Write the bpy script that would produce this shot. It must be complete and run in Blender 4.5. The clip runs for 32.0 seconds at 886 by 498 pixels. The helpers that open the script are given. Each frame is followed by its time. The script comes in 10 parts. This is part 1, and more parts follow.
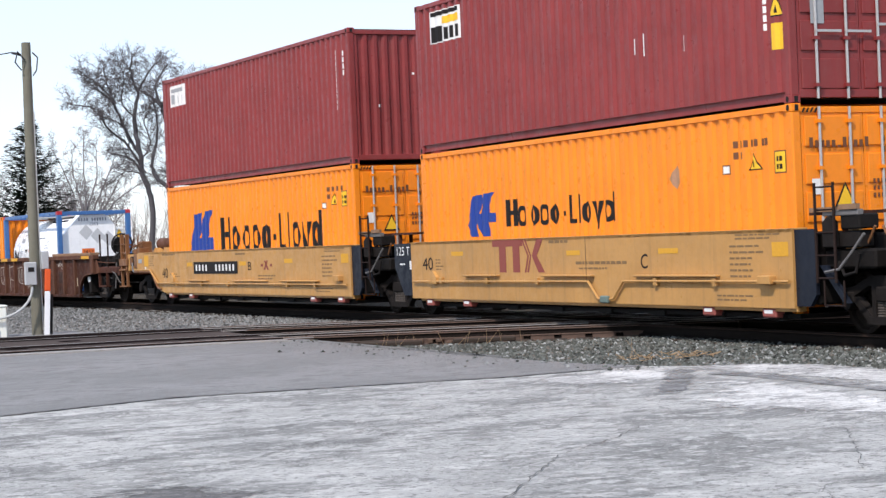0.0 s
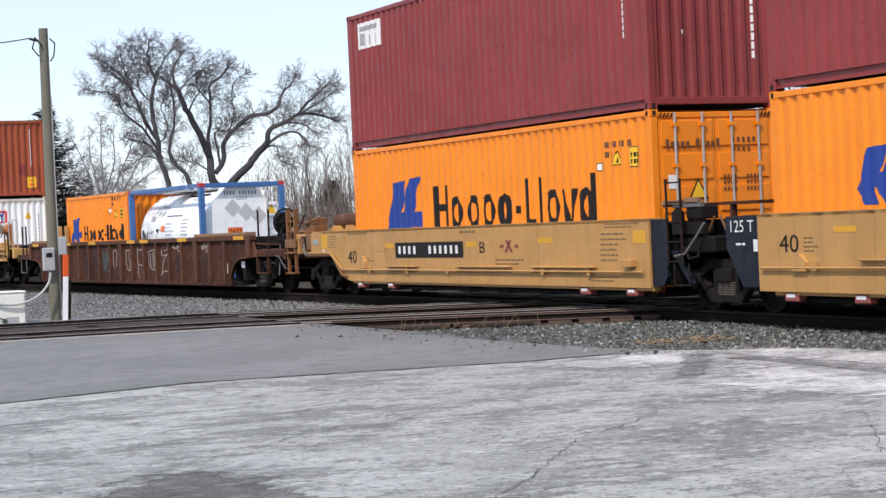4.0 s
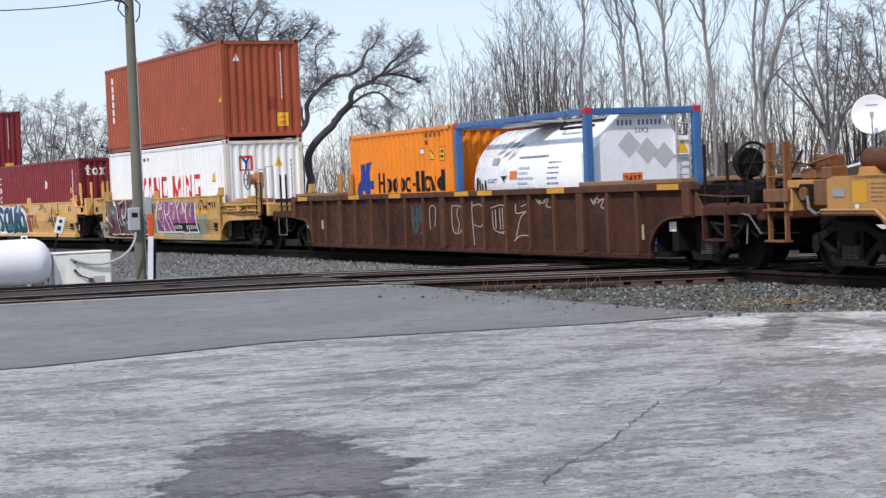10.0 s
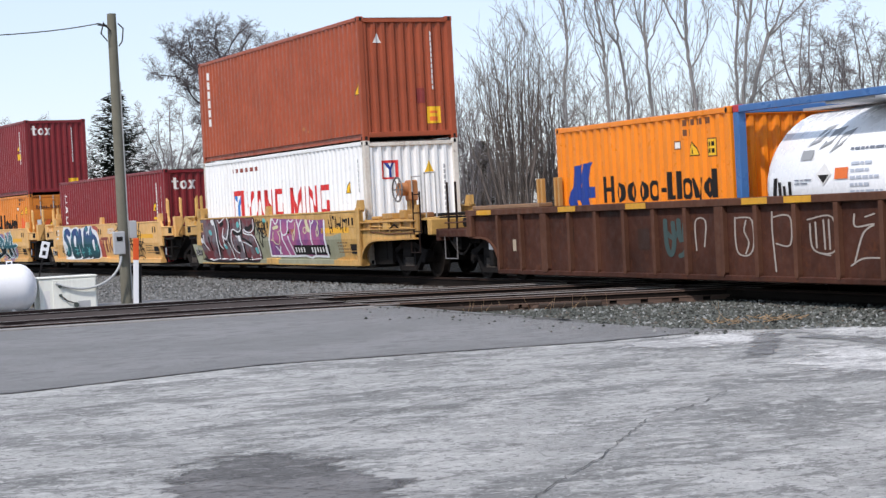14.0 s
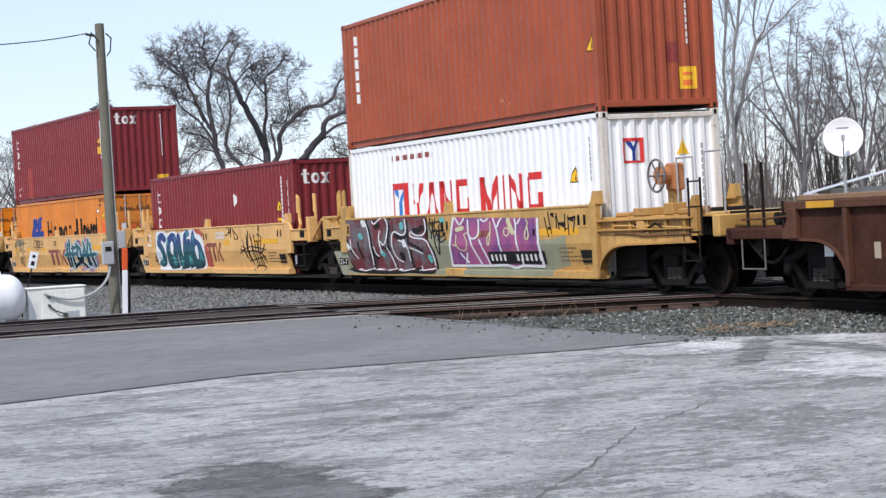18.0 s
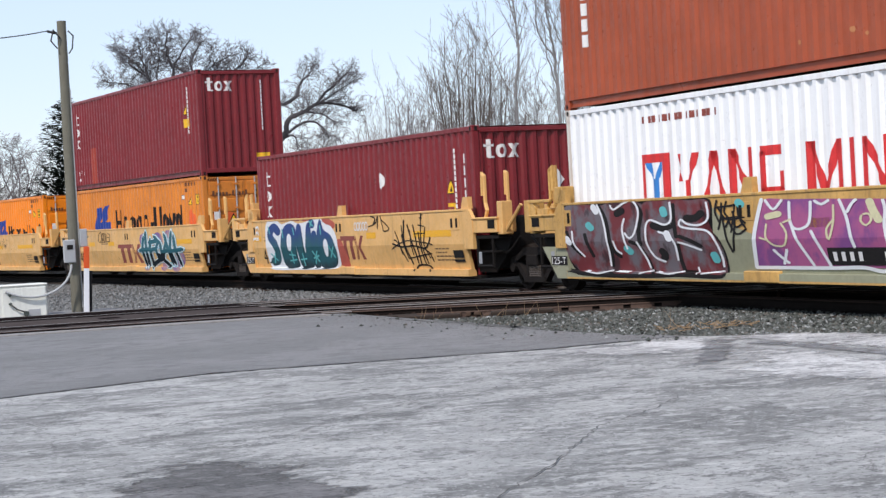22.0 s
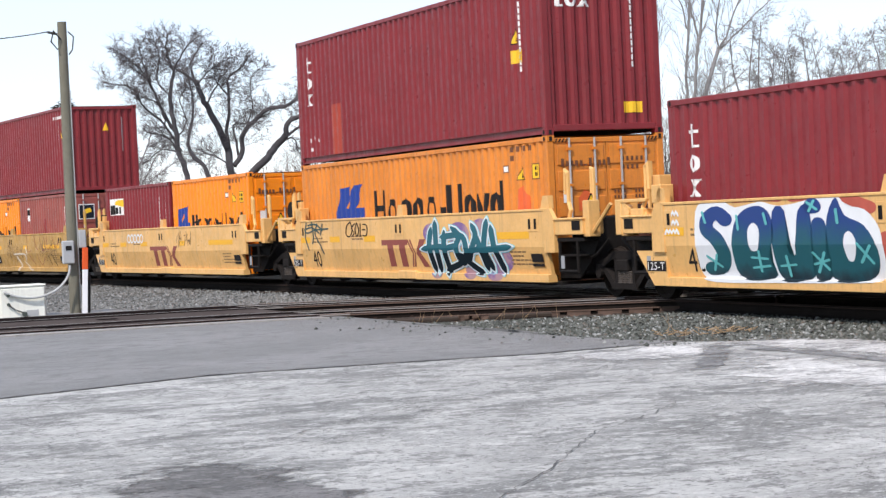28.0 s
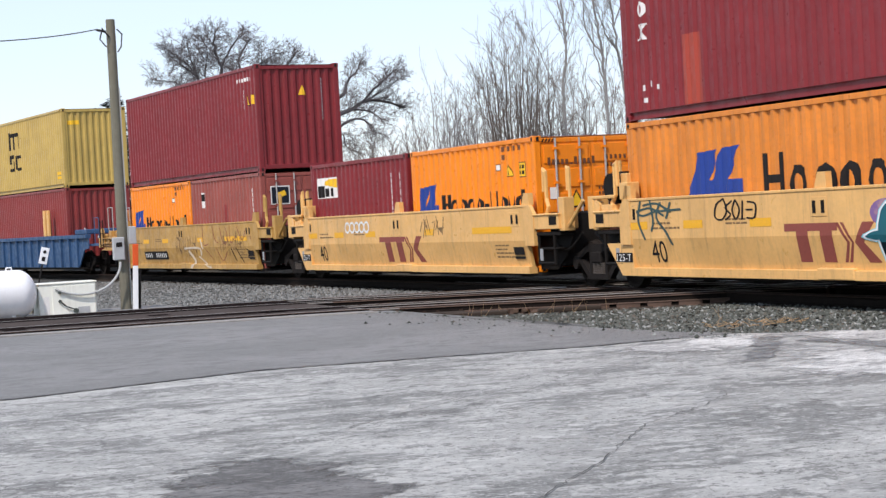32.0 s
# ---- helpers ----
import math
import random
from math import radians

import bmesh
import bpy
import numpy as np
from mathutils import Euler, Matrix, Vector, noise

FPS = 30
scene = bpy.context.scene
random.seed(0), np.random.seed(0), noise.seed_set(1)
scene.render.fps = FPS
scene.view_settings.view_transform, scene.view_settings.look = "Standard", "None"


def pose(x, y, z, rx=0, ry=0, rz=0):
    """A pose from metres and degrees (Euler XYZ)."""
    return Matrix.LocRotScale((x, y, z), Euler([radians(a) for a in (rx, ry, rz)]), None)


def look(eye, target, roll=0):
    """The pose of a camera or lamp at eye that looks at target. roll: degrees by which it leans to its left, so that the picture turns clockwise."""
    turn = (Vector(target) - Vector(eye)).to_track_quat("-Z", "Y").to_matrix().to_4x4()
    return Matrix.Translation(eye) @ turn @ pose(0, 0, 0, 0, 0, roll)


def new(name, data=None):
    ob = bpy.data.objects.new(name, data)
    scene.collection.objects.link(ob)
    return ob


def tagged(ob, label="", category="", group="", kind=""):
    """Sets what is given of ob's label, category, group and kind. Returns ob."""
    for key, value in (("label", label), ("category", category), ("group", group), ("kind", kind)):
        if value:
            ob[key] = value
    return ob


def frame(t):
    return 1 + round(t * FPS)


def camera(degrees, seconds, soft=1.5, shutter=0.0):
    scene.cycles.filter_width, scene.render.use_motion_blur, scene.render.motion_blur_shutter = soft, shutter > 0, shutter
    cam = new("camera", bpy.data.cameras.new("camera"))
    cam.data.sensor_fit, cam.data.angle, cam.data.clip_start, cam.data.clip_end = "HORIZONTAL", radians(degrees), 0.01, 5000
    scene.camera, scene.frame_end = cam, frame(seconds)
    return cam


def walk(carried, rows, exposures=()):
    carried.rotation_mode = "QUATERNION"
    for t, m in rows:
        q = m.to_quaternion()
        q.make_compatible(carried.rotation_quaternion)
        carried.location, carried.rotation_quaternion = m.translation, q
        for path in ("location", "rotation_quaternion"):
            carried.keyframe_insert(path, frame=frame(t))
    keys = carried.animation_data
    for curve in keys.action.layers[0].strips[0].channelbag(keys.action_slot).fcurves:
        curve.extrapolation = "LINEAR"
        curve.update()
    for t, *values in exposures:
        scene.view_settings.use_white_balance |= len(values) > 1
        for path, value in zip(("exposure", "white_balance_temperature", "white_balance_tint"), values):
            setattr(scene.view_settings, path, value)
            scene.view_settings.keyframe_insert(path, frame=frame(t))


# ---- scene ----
EYE = 1.53
cam = camera(26.74, 32.0, soft=1.4)
PATH = [
    (0.0, pose(0, 0, EYE, 89.65, 2.39, 67.69)),
    (0.5, pose(0, 0, EYE, 89.57, 2.48, 67.69)),
    (1.0, pose(0, 0, EYE, 89.45, 2.63, 67.63)),
    (1.5, pose(0, 0, EYE, 89.29, 2.54, 67.70)),
    (2.0, pose(0, 0, EYE, 89.17, 2.60, 67.72)),
    (2.5, pose(0, 0, EYE, 89.00, 2.53, 67.79)),
    (3.0, pose(0, 0, EYE, 89.00, 2.75, 67.96)),
    (3.5, pose(0, 0, EYE, 89.01, 2.62, 68.09)),
    (4.0, pose(0, 0, EYE, 89.20, 2.54, 68.22)),
    (4.5, pose(0, 0, EYE, 89.29, 2.48, 68.25)),
    (6.5, pose(0, 0, EYE, 89.22, 2.79, 68.30)),
    (7.0, pose(0, 0, EYE, 89.27, 2.74, 68.30)),
    (7.5, pose(0, 0, EYE, 89.25, 2.81, 68.39)),
    (8.0, pose(0, 0, EYE, 89.23, 2.90, 68.61)),
    (8.5, pose(0, 0, EYE, 89.24, 3.08, 68.72)),
    (9.0, pose(0, 0, EYE, 89.22, 3.29, 69.35)),
    (9.5, pose(0, 0, EYE, 89.05, 2.94, 69.68)),
    (10.0, pose(0, 0, EYE, 88.11, 2.39, 70.76)),
    (10.5, pose(0, 0, EYE, 88.29, 2.20, 70.98)),
    (11.0, pose(0, 0, EYE, 89.40, 2.45, 70.94)),
    (11.5, pose(0, 0, EYE, 88.52, 2.48, 70.55)),
    (12.0, pose(0, 0, EYE, 88.38, 2.62, 70.09)),
    (12.5, pose(0, 0, EYE, 88.04, 2.82, 70.41)),
    (13.0, pose(0, 0, EYE, 88.63, 3.20, 70.51)),
    (13.5, pose(0, 0, EYE, 88.61, 3.06, 70.14)),
    (14.0, pose(0, 0, EYE, 88.72, 3.00, 70.30)),
    (14.5, pose(0, 0, EYE, 88.92, 2.90, 70.39)),
    (15.0, pose(0, 0, EYE, 88.88, 3.06, 70.21)),
    (15.5, pose(0, 0, EYE, 88.84, 3.23, 70.38)),
    (17.5, pose(0, 0, EYE, 88.93, 3.39, 69.97)),
    (18.0, pose(0, 0, EYE, 88.96, 3.27, 69.96)),
    (18.5, pose(0, 0, EYE, 88.90, 3.41, 69.91)),
    (19.0, pose(0, 0, EYE, 88.80, 3.30, 69.85)),
    (19.5, pose(0, 0, EYE, 88.64, 3.19, 69.70)),
    (20.0, pose(0, 0, EYE, 88.59, 3.23, 69.63)),
    (20.5, pose(0, 0, EYE, 88.53, 3.23, 69.59)),
    (21.0, pose(0, 0, EYE, 88.45, 3.21, 69.15)),
    (21.5, pose(0, 0, EYE, 88.41, 3.14, 68.92)),
    (22.0, pose(0, 0, EYE, 88.87, 3.11, 68.82)),
    (22.5, pose(0, 0, EYE, 89.04, 2.88, 68.63)),
    (23.0, pose(0, 0, EYE, 89.05, 2.95, 68.73)),
    (23.5, pose(0, 0, EYE, 88.98, 3.05, 68.67)),
    (24.0, pose(0, 0, EYE, 88.92, 2.91, 68.93)),
    (24.5, pose(0, 0, EYE, 89.13, 2.82, 68.77)),
    (25.0, pose(0, 0, EYE, 89.20, 2.87, 68.73)),
    (25.5, pose(0, 0, EYE, 89.24, 2.63, 68.91)),
    (27.5, pose(0, 0, EYE, 88.98, 2.58, 68.84)),
    (28.0, pose(0, 0, EYE, 88.98, 2.70, 68.79)),
    (28.5, pose(0, 0, EYE, 89.24, 2.51, 69.00)),
    (29.0, pose(0, 0, EYE, 89.38, 2.58, 69.35)),
    (29.5, pose(0, 0, EYE, 89.50, 2.70, 69.62)),
    (30.0, pose(0, 0, EYE, 89.30, 2.77, 69.79)),
    (30.5, pose(0, 0, EYE, 89.07, 2.84, 70.03)),
    (31.0, pose(0, 0, EYE, 88.90, 3.07, 70.12)),
    (31.5, pose(0, 0, EYE, 88.79, 3.16, 70.21)),
    (32.0, pose(0, 0, EYE, 88.86, 3.20, 70.28)),
]
EXPOSURES = [(t, stops, kelvin, 15) for t, stops, kelvin in ((0.0, 0.36, 6700), (2.0, 0.36, 6700), (3.0, 0.22, 6700), (4.0, 0.19, 6700), (7.0, 0.07, 6700), (9.0, 0.0, 6650), (11.0, -0.05, 6600), (13.0, 0.06, 6720), (15.5, 0.05, 6600), (18.0, 0.08, 6520), (20.0, 0.03, 6520), (22.0, 0.03, 6600), (25.0, 0.24, 6800), (28.0, 0.37, 6820), (30.0, 0.22, 6820), (32.0, 0.19, 6820))]
walk(cam, PATH, EXPOSURES)

# how far the train has rolled along its track, in metres, at each second
ROLLED = [-0.02, 2.82, 5.63, 8.42, 11.21, 14.01, 16.82, 19.65, 22.49, 25.36, 28.23, 31.13, 34.04, 36.96, 39.90, 42.85, 45.82, 48.81, 51.82, 54.85, 57.91, 60.99, 64.11, 67.26, 70.45, 73.66, 76.91, 80.19, 83.49, 86.81, 90.15, 93.49, 96.84]
NEAR, BEND = 14.64, -0.00196   # the near side of the loads at x = 0, and the curve of the track
MID = NEAR + 1.22

# ---- daylight ----
SUN_AZ, SUN_EL = 140.0, 50.0      # degrees, counted clockwise from +y, and above the horizon
world = bpy.data.worlds.new("sky")
scene.world = world
world.use_nodes = True
_nt = world.node_tree
_sky = _nt.nodes.new("ShaderNodeTexSky")
_sky.sky_type, _sky.sun_disc = "NISHITA", False
_sky.sun_elevation, _sky.sun_rotation = radians(SUN_EL), radians(SUN_AZ)
_sky.air_density, _sky.dust_density, _sky.ozone_density = 1.0, 0.3, 1.6
# thin high haze pales the blue
_haze = _nt.nodes.new("ShaderNodeMix")
_haze.data_type = "RGBA"
_haze.inputs[0].default_value, _haze.inputs[7].default_value = 0.55, (6.05, 7.45, 9.3, 1)
_nt.links.new(_sky.outputs[0], _haze.inputs[6])
_nt.links.new(_haze.outputs[2], _nt.nodes["Background"].inputs[0])
_nt.nodes["Background"].inputs[1].default_value = 0.130
_sun = bpy.data.lights.new("sun", "SUN")
_sun.energy, _sun.angle, _sun.color = 3.25, radians(2.0), (1.0, 0.96, 0.90)
sun = new("sun", _sun)
_az, _el = radians(SUN_AZ), radians(SUN_EL)
sun.matrix_world = look((math.sin(_az) * math.cos(_el) * 50, math.cos(_az) * math.cos(_el) * 50, math.sin(_el) * 50), (0, 0, 0))

# ---- materials ----
def nodes_of(name):
    m = bpy.data.materials.new(name)
    m.use_nodes = True
    return m, m.node_tree, m.node_tree.nodes["Principled BSDF"]


def node(nt, kind, **values):
    n = nt.nodes.new(kind)
    for key, value in values.items():
        n.inputs[key.replace("_", " ")].default_value = value
    return n


def noise_of(nt, scale, detail=6.0, rough=0.6, stretch=(1, 1, 1)):
    co = nt.nodes.new("ShaderNodeTexCoord")
    mp = nt.nodes.new("ShaderNodeMapping")
    mp.inputs["Scale"].default_value = stretch
    nt.links.new(co.outputs["Object"], mp.inputs["Vector"])
    n = node(nt, "ShaderNodeTexNoise", Scale=scale, Detail=detail, Roughness=rough)
    nt.links.new(mp.outputs[0], n.inputs["Vector"])
    return n.outputs["Fac"]


def ramp_of(nt, fac, lo, hi):
    r = nt.nodes.new("ShaderNodeMapRange")
    r.inputs["From Min"].default_value, r.inputs["From Max"].default_value = lo, hi
    nt.links.new(fac, r.inputs["Value"])
    return r.outputs["Result"]


def mix_of(nt, fac, a, b):
    m = nt.nodes.new("ShaderNodeMix")
    m.data_type = "RGBA"
    if isinstance(fac, float):
        m.inputs[0].default_value = fac
    else:
        nt.links.new(fac, m.inputs[0])
    for socket, value in ((m.inputs[6], a), (m.inputs[7], b)):
        if isinstance(value, tuple):
            socket.default_value = (*value, 1)
        else:
            nt.links.new(value, socket)
    return m.outputs[2]


def scaled(nt, fac, k):
    m = nt.nodes.new("ShaderNodeMath")
    m.operation = "MULTIPLY"
    m.inputs[1].default_value = k
    nt.links.new(fac, m.inputs[0])
    return m.outputs[0]


def times_of(nt, a, b):
    m = nt.nodes.new("ShaderNodeMath")
    m.operation = "MULTIPLY"
    nt.links.new(a, m.inputs[0])
    nt.links.new(b, m.inputs[1])
    return m.outputs[0]


def bump_of(nt, bsdf, fac, strength, distance=0.01):
    b = node(nt, "ShaderNodeBump", Strength=strength, Distance=distance)
    nt.links.new(fac, b.inputs["Height"])
    nt.links.new(b.outputs[0], bsdf.inputs["Normal"])


def dim(c, k):
    return tuple(min(1.0, v * k) for v in c)


def painted(name, colour, rough=0.5, fade=0.25, dirt=(0.09, 0.065, 0.045), amount=0.5, streaks=0.35, rust=0.0, metal=0.0, piece=0.0):
    """Weathered paint: patchy fading, running streaks, a film of dirt and spots of rust."""
    m, nt, b = nodes_of(name)
    col = mix_of(nt, ramp_of(nt, noise_of(nt, 0.9, 5), 0.3, 0.75), dim(colour, 1 - fade * 0.55), dim(colour, 1 + fade * 0.45))
    fine = noise_of(nt, 14, 6, 0.7)
    col = mix_of(nt, scaled(nt, ramp_of(nt, fine, 0.45, 0.8), 0.35 * amount), col, dirt)
    if streaks:
        run = noise_of(nt, 3.2, 5, 0.65, (3.0, 3.0, 0.16))
        col = mix_of(nt, scaled(nt, ramp_of(nt, run, 0.52, 0.78), streaks), col, dirt)
    if rust:
        spot = noise_of(nt, 6.5, 8, 0.75)
        big = noise_of(nt, 0.7, 3)
        col = mix_of(nt, times_of(nt, ramp_of(nt, spot, 0.66 - rust * 0.16, 0.72), ramp_of(nt, big, 0.35, 0.65)), col, (0.13, 0.045, 0.02))
    if piece:
        info = nt.nodes.new("ShaderNodeObjectInfo")
        col = mix_of(nt, scaled(nt, info.outputs["Random"], piece), col, dim(colour, 0.55))
    nt.links.new(col, b.inputs["Base Color"])
    nt.links.new(ramp_of(nt, noise_of(nt, 5, 4), 0.3 - rough * 0.5, 1.9 - rough * 1.6), b.inputs["Roughness"])
    b.inputs["Metallic"].default_value = metal
    b.inputs["Specular IOR Level"].default_value = 0.15 if max(colour) < 0.12 else 0.35
    bump_of(nt, b, noise_of(nt, 2.2, 4), 0.25, 0.02)
    return m


def plain(name, colour, rough=0.6, metal=0.0, vary=0.2, scale=20):
    m, nt, b = nodes_of(name)
    nt.links.new(mix_of(nt, noise_of(nt, scale, 5), dim(colour, 1 - vary), dim(colour, 1 + vary)), b.inputs["Base Color"])
    b.inputs["Roughness"].default_value, b.inputs["Metallic"].default_value = rough, metal
    b.inputs["Specular IOR Level"].default_value = 0.08 if max(colour) < 0.06 else 0.4
    return m


ORANGE = painted("orange_paint", (0.88, 0.245, 0.010), 0.45, 0.16, dirt=(0.22, 0.09, 0.03), amount=0.3, streaks=0.15)
ORANGE_OLD = painted("faded_orange_paint", (0.70, 0.225, 0.03), 0.5, 0.3, amount=0.6, streaks=0.35, rust=0.2)
MAROON = painted("maroon_paint", (0.24, 0.032, 0.031), 0.5, 0.3, dirt=(0.20, 0.13, 0.11), amount=0.35, streaks=0.16)
WINE = painted("wine_paint", (0.207, 0.0175, 0.0225), 0.5, 0.25, dirt=(0.18, 0.11, 0.10), amount=0.3, streaks=0.14)
BRICK = painted("brick_red_paint", (0.36, 0.075, 0.03), 0.5, 0.3, amount=0.4, streaks=0.25, rust=0.1)
PINK = painted("faded_red_paint", (0.30, 0.075, 0.06), 0.5, 0.3, amount=0.4, streaks=0.25, rust=0.1)
WHITE = painted("white_paint", (0.86, 0.87, 0.87), 0.45, 0.08, dirt=(0.36, 0.28, 0.20), amount=0.2, streaks=0.22, rust=0.15)
OLIVE = painted("dull_yellow_paint", (0.52, 0.36, 0.10), 0.5, 0.25, amount=0.45, streaks=0.3)
TAN = painted("tan_paint", (0.49, 0.257, 0.080), 0.55, 0.25, amount=0.45, streaks=0.28)
YELLOW = painted("railway_yellow_paint", (0.75, 0.43, 0.152), 0.5, 0.28, dirt=(0.12, 0.07, 0.045), amount=0.5, streaks=0.35)
YELLOW_DIRTY = painted("grimy_yellow_paint", (0.50, 0.29, 0.085), 0.6, 0.4, dirt=(0.10, 0.055, 0.035), amount=0.9, streaks=0.5, rust=0.35)
RUST = painted("rusted_brown_steel", (0.070, 0.0265, 0.017), 0.75, 1.0, dirt=(0.046, 0.025, 0.018), amount=0.9, streaks=0.6, rust=0.8)
RUST_LIGHT = painted("rust_worn_rib", (0.112, 0.049, 0.030), 0.75, 0.5, dirt=(0.05, 0.028, 0.022), amount=0.9, streaks=0.6, rust=0.4)
RUST_TOP = painted("rust_tan_plate", (0.27, 0.155, 0.088), 0.75, 0.45, amount=0.8, streaks=0.2, rust=0.3)
RUSTY_TAN = painted("rust_streaked_tan_paint", (0.21, 0.092, 0.036), 0.65, 0.6, dirt=(0.09, 0.04, 0.025), amount=0.9, streaks=0.7, rust=0.6)
BLUE_CAR = painted("grimy_blue_paint", (0.03, 0.085, 0.19), 0.6, 0.4, dirt=(0.04, 0.035, 0.03), amount=0.9, streaks=0.6, rust=0.3)
BLUE = painted("blue_frame_paint", (0.045, 0.145, 0.36), 0.45, 0.25, amount=0.4, streaks=0.2)
NAVY = painted("dark_grey_blue_paint", (0.014, 0.018, 0.028), 0.55, 0.3, dirt=(0.022, 0.018, 0.016), amount=0.5, streaks=0.3)
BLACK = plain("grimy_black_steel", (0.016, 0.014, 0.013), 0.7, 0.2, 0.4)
TRUCK = plain("greasy_truck_steel", (0.017, 0.0145, 0.0135), 0.8, 0.0, 0.6, 8)
WHEEL = plain("wheel_steel", (0.022, 0.017, 0.014), 0.75, 0.1, 0.4, 8)
RAIL = plain("rusty_rail_steel", (0.045, 0.028, 0.022), 0.8, 0.0, 0.4, 6)
INK = plain("black_lettering", (0.020, 0.018, 0.018), 0.6, 0, 0.3)
BLUEINK = plain("blue_emblem", (0.010, 0.042, 0.25), 0.5, 0, 0.2)
WHITEINK = plain("white_lettering", (0.72, 0.71, 0.69), 0.55, 0, 0.15)
REDINK = plain("red_emblem", (0.60, 0.03, 0.03), 0.5, 0, 0.2)
DULLRED = plain("dull_red_emblem", (0.25, 0.058, 0.042), 0.6, 0, 0.2)
FADEDYELLOW = plain("faded_yellow_patch", (0.64, 0.32, 0.025), 0.6, 0, 0.15)
SIGNYELLOW = plain("yellow_sticker", (0.80, 0.47, 0.02), 0.5, 0, 0.12)
BAND = plain("orange_yellow_band", (0.80, 0.40, 0.018), 0.5, 0, 0.12)
GREY = plain("grey_sticker", (0.30, 0.31, 0.32), 0.5, 0, 0.15)
BRAKE_ORANGE = painted("rusty_orange_paint", (0.46, 0.19, 0.075), 0.65, 0.3, amount=0.5, streaks=0.2, rust=0.2)
STEEL = plain("galvanised_rod", (0.52, 0.50, 0.48), 0.5, 0.6, 0.2)

# ---- mesh building ----
class Shape:
    """Collects the faces of one mesh."""

    def __init__(self):
        self.v, self.f = [], []

    def face(self, *pts):
        n = len(self.v)
        self.v.extend(pts)
        self.f.append(tuple(range(n, n + len(pts))))
        return self

    def box(self, x0, x1, y0, y1, z0, z1, c=0.0):
        if c <= 0:
            n = len(self.v)
            self.v.extend([(x, y, z) for x in (x0, x1) for y in (y0, y1) for z in (z0, z1)])
            self.f.extend([tuple(n + i for i in q) for q in ((0, 1, 3, 2), (4, 6, 7, 5), (0, 4, 5, 1), (2, 3, 7, 6), (0, 2, 6, 4), (1, 5, 7, 3))])
            return self
        bm = bmesh.new()
        bmesh.ops.create_cube(bm, size=1.0)
        for v in bm.verts:
            v.co = Vector(((x0 + x1) / 2 + v.co.x * (x1 - x0), (y0 + y1) / 2 + v.co.y * (y1 - y0), (z0 + z1) / 2 + v.co.z * (z1 - z0)))
        bmesh.ops.bevel(bm, geom=bm.edges[:], offset=c, segments=1, affect="EDGES", clamp_overlap=True)
        return self.take(bm)

    def take(self, bm):
        n = len(self.v)
        bm.verts.index_update()
        self.v.extend([tuple(v.co) for v in bm.verts])
        self.f.extend([tuple(n + v.index for v in f.verts) for f in bm.faces])
        bm.free()
        return self

    def rod(self, a, b, r, sides=8, r2=None, caps=True):
        a, b = Vector(a), Vector(b)
        d = (b - a).normalized()
        u = d.cross(Vector((0, 0, 1)) if abs(d.z) < 0.9 else Vector((1, 0, 0))).normalized()
        w = d.cross(u)
        r2 = r if r2 is None else r2
        n = len(self.v)
        for p, q in ((a, r), (b, r2)):
            for i in range(sides):
                t = 2 * math.pi * i / sides
                self.v.append(tuple(p + u * (q * math.cos(t)) + w * (q * math.sin(t))))
        for i in range(sides):
            j = (i + 1) % sides
            self.f.append((n + i, n + j, n + sides + j, n + sides + i))
        if caps:
            self.f.append(tuple(n + i for i in reversed(range(sides))))
            self.f.append(tuple(n + sides + i for i in range(sides)))
        return self

    def pipe(self, pts, r, sides=6):
        """One bent tube through the points, mitred at each bend."""
        p = [Vector(q) for q in pts]
        p = [q for i, q in enumerate(p) if i == 0 or (q - p[i - 1]).length > 1e-6]
        ways = [(b - a).normalized() for a, b in zip(p, p[1:])]
        d = ways[0]
        u = d.cross(Vector((0, 0, 1)) if abs(d.z) < 0.9 else Vector((1, 0, 0))).normalized()
        w = d.cross(u)
        ring = [u * (r * math.cos(2 * math.pi * i / sides)) + w * (r * math.sin(2 * math.pi * i / sides)) for i in range(sides)]
        n = len(self.v)
        for k, q in enumerate(p):
            if 0 < k < len(p) - 1:
                d, e = ways[k - 1], ways[k]
                m = d + e
                m = m.normalized() if m.length > 0.7 else d
                self.v.extend([tuple(q + o - d * (o.dot(m) / d.dot(m))) for o in ring])
                ring = [o - d * (o.dot(m) / d.dot(m)) for o in ring]
                ring = [(o - e * o.dot(e)) for o in ring]
                ring = [o.normalized() * r if o.length > 1e-6 else Vector((0, 0, r)) for o in ring]
            else:
                self.v.extend([tuple(q + o) for o in ring])
        for k in range(len(p) - 1):
            for i in range(sides):
                j = (i + 1) % sides
                self.f.append((n + k * sides + i, n + k * sides + j, n + (k + 1) * sides + j, n + (k + 1) * sides + i))
        self.f += [tuple(n + i for i in range(sides))[::-1], tuple(n + (len(p) - 1) * sides + i for i in range(sides))]
        return self

    def lathe(self, axis, centre, rings, sides=20):
        """Rings of (offset along the axis, radius), closed where the radius is 0."""
        n = len(self.v)
        c = Vector(centre)
        e = {"x": (Vector((1, 0, 0)), Vector((0, 1, 0)), Vector((0, 0, 1))), "y": (Vector((0, 1, 0)), Vector((0, 0, 1)), Vector((1, 0, 0))), "z": (Vector((0, 0, 1)), Vector((1, 0, 0)), Vector((0, 1, 0)))}[axis]
        for o, r in rings:
            for i in range(sides):
                t = 2 * math.pi * i / sides
                self.v.append(tuple(c + e[0] * o + e[1] * (r * math.cos(t)) + e[2] * (r * math.sin(t))))
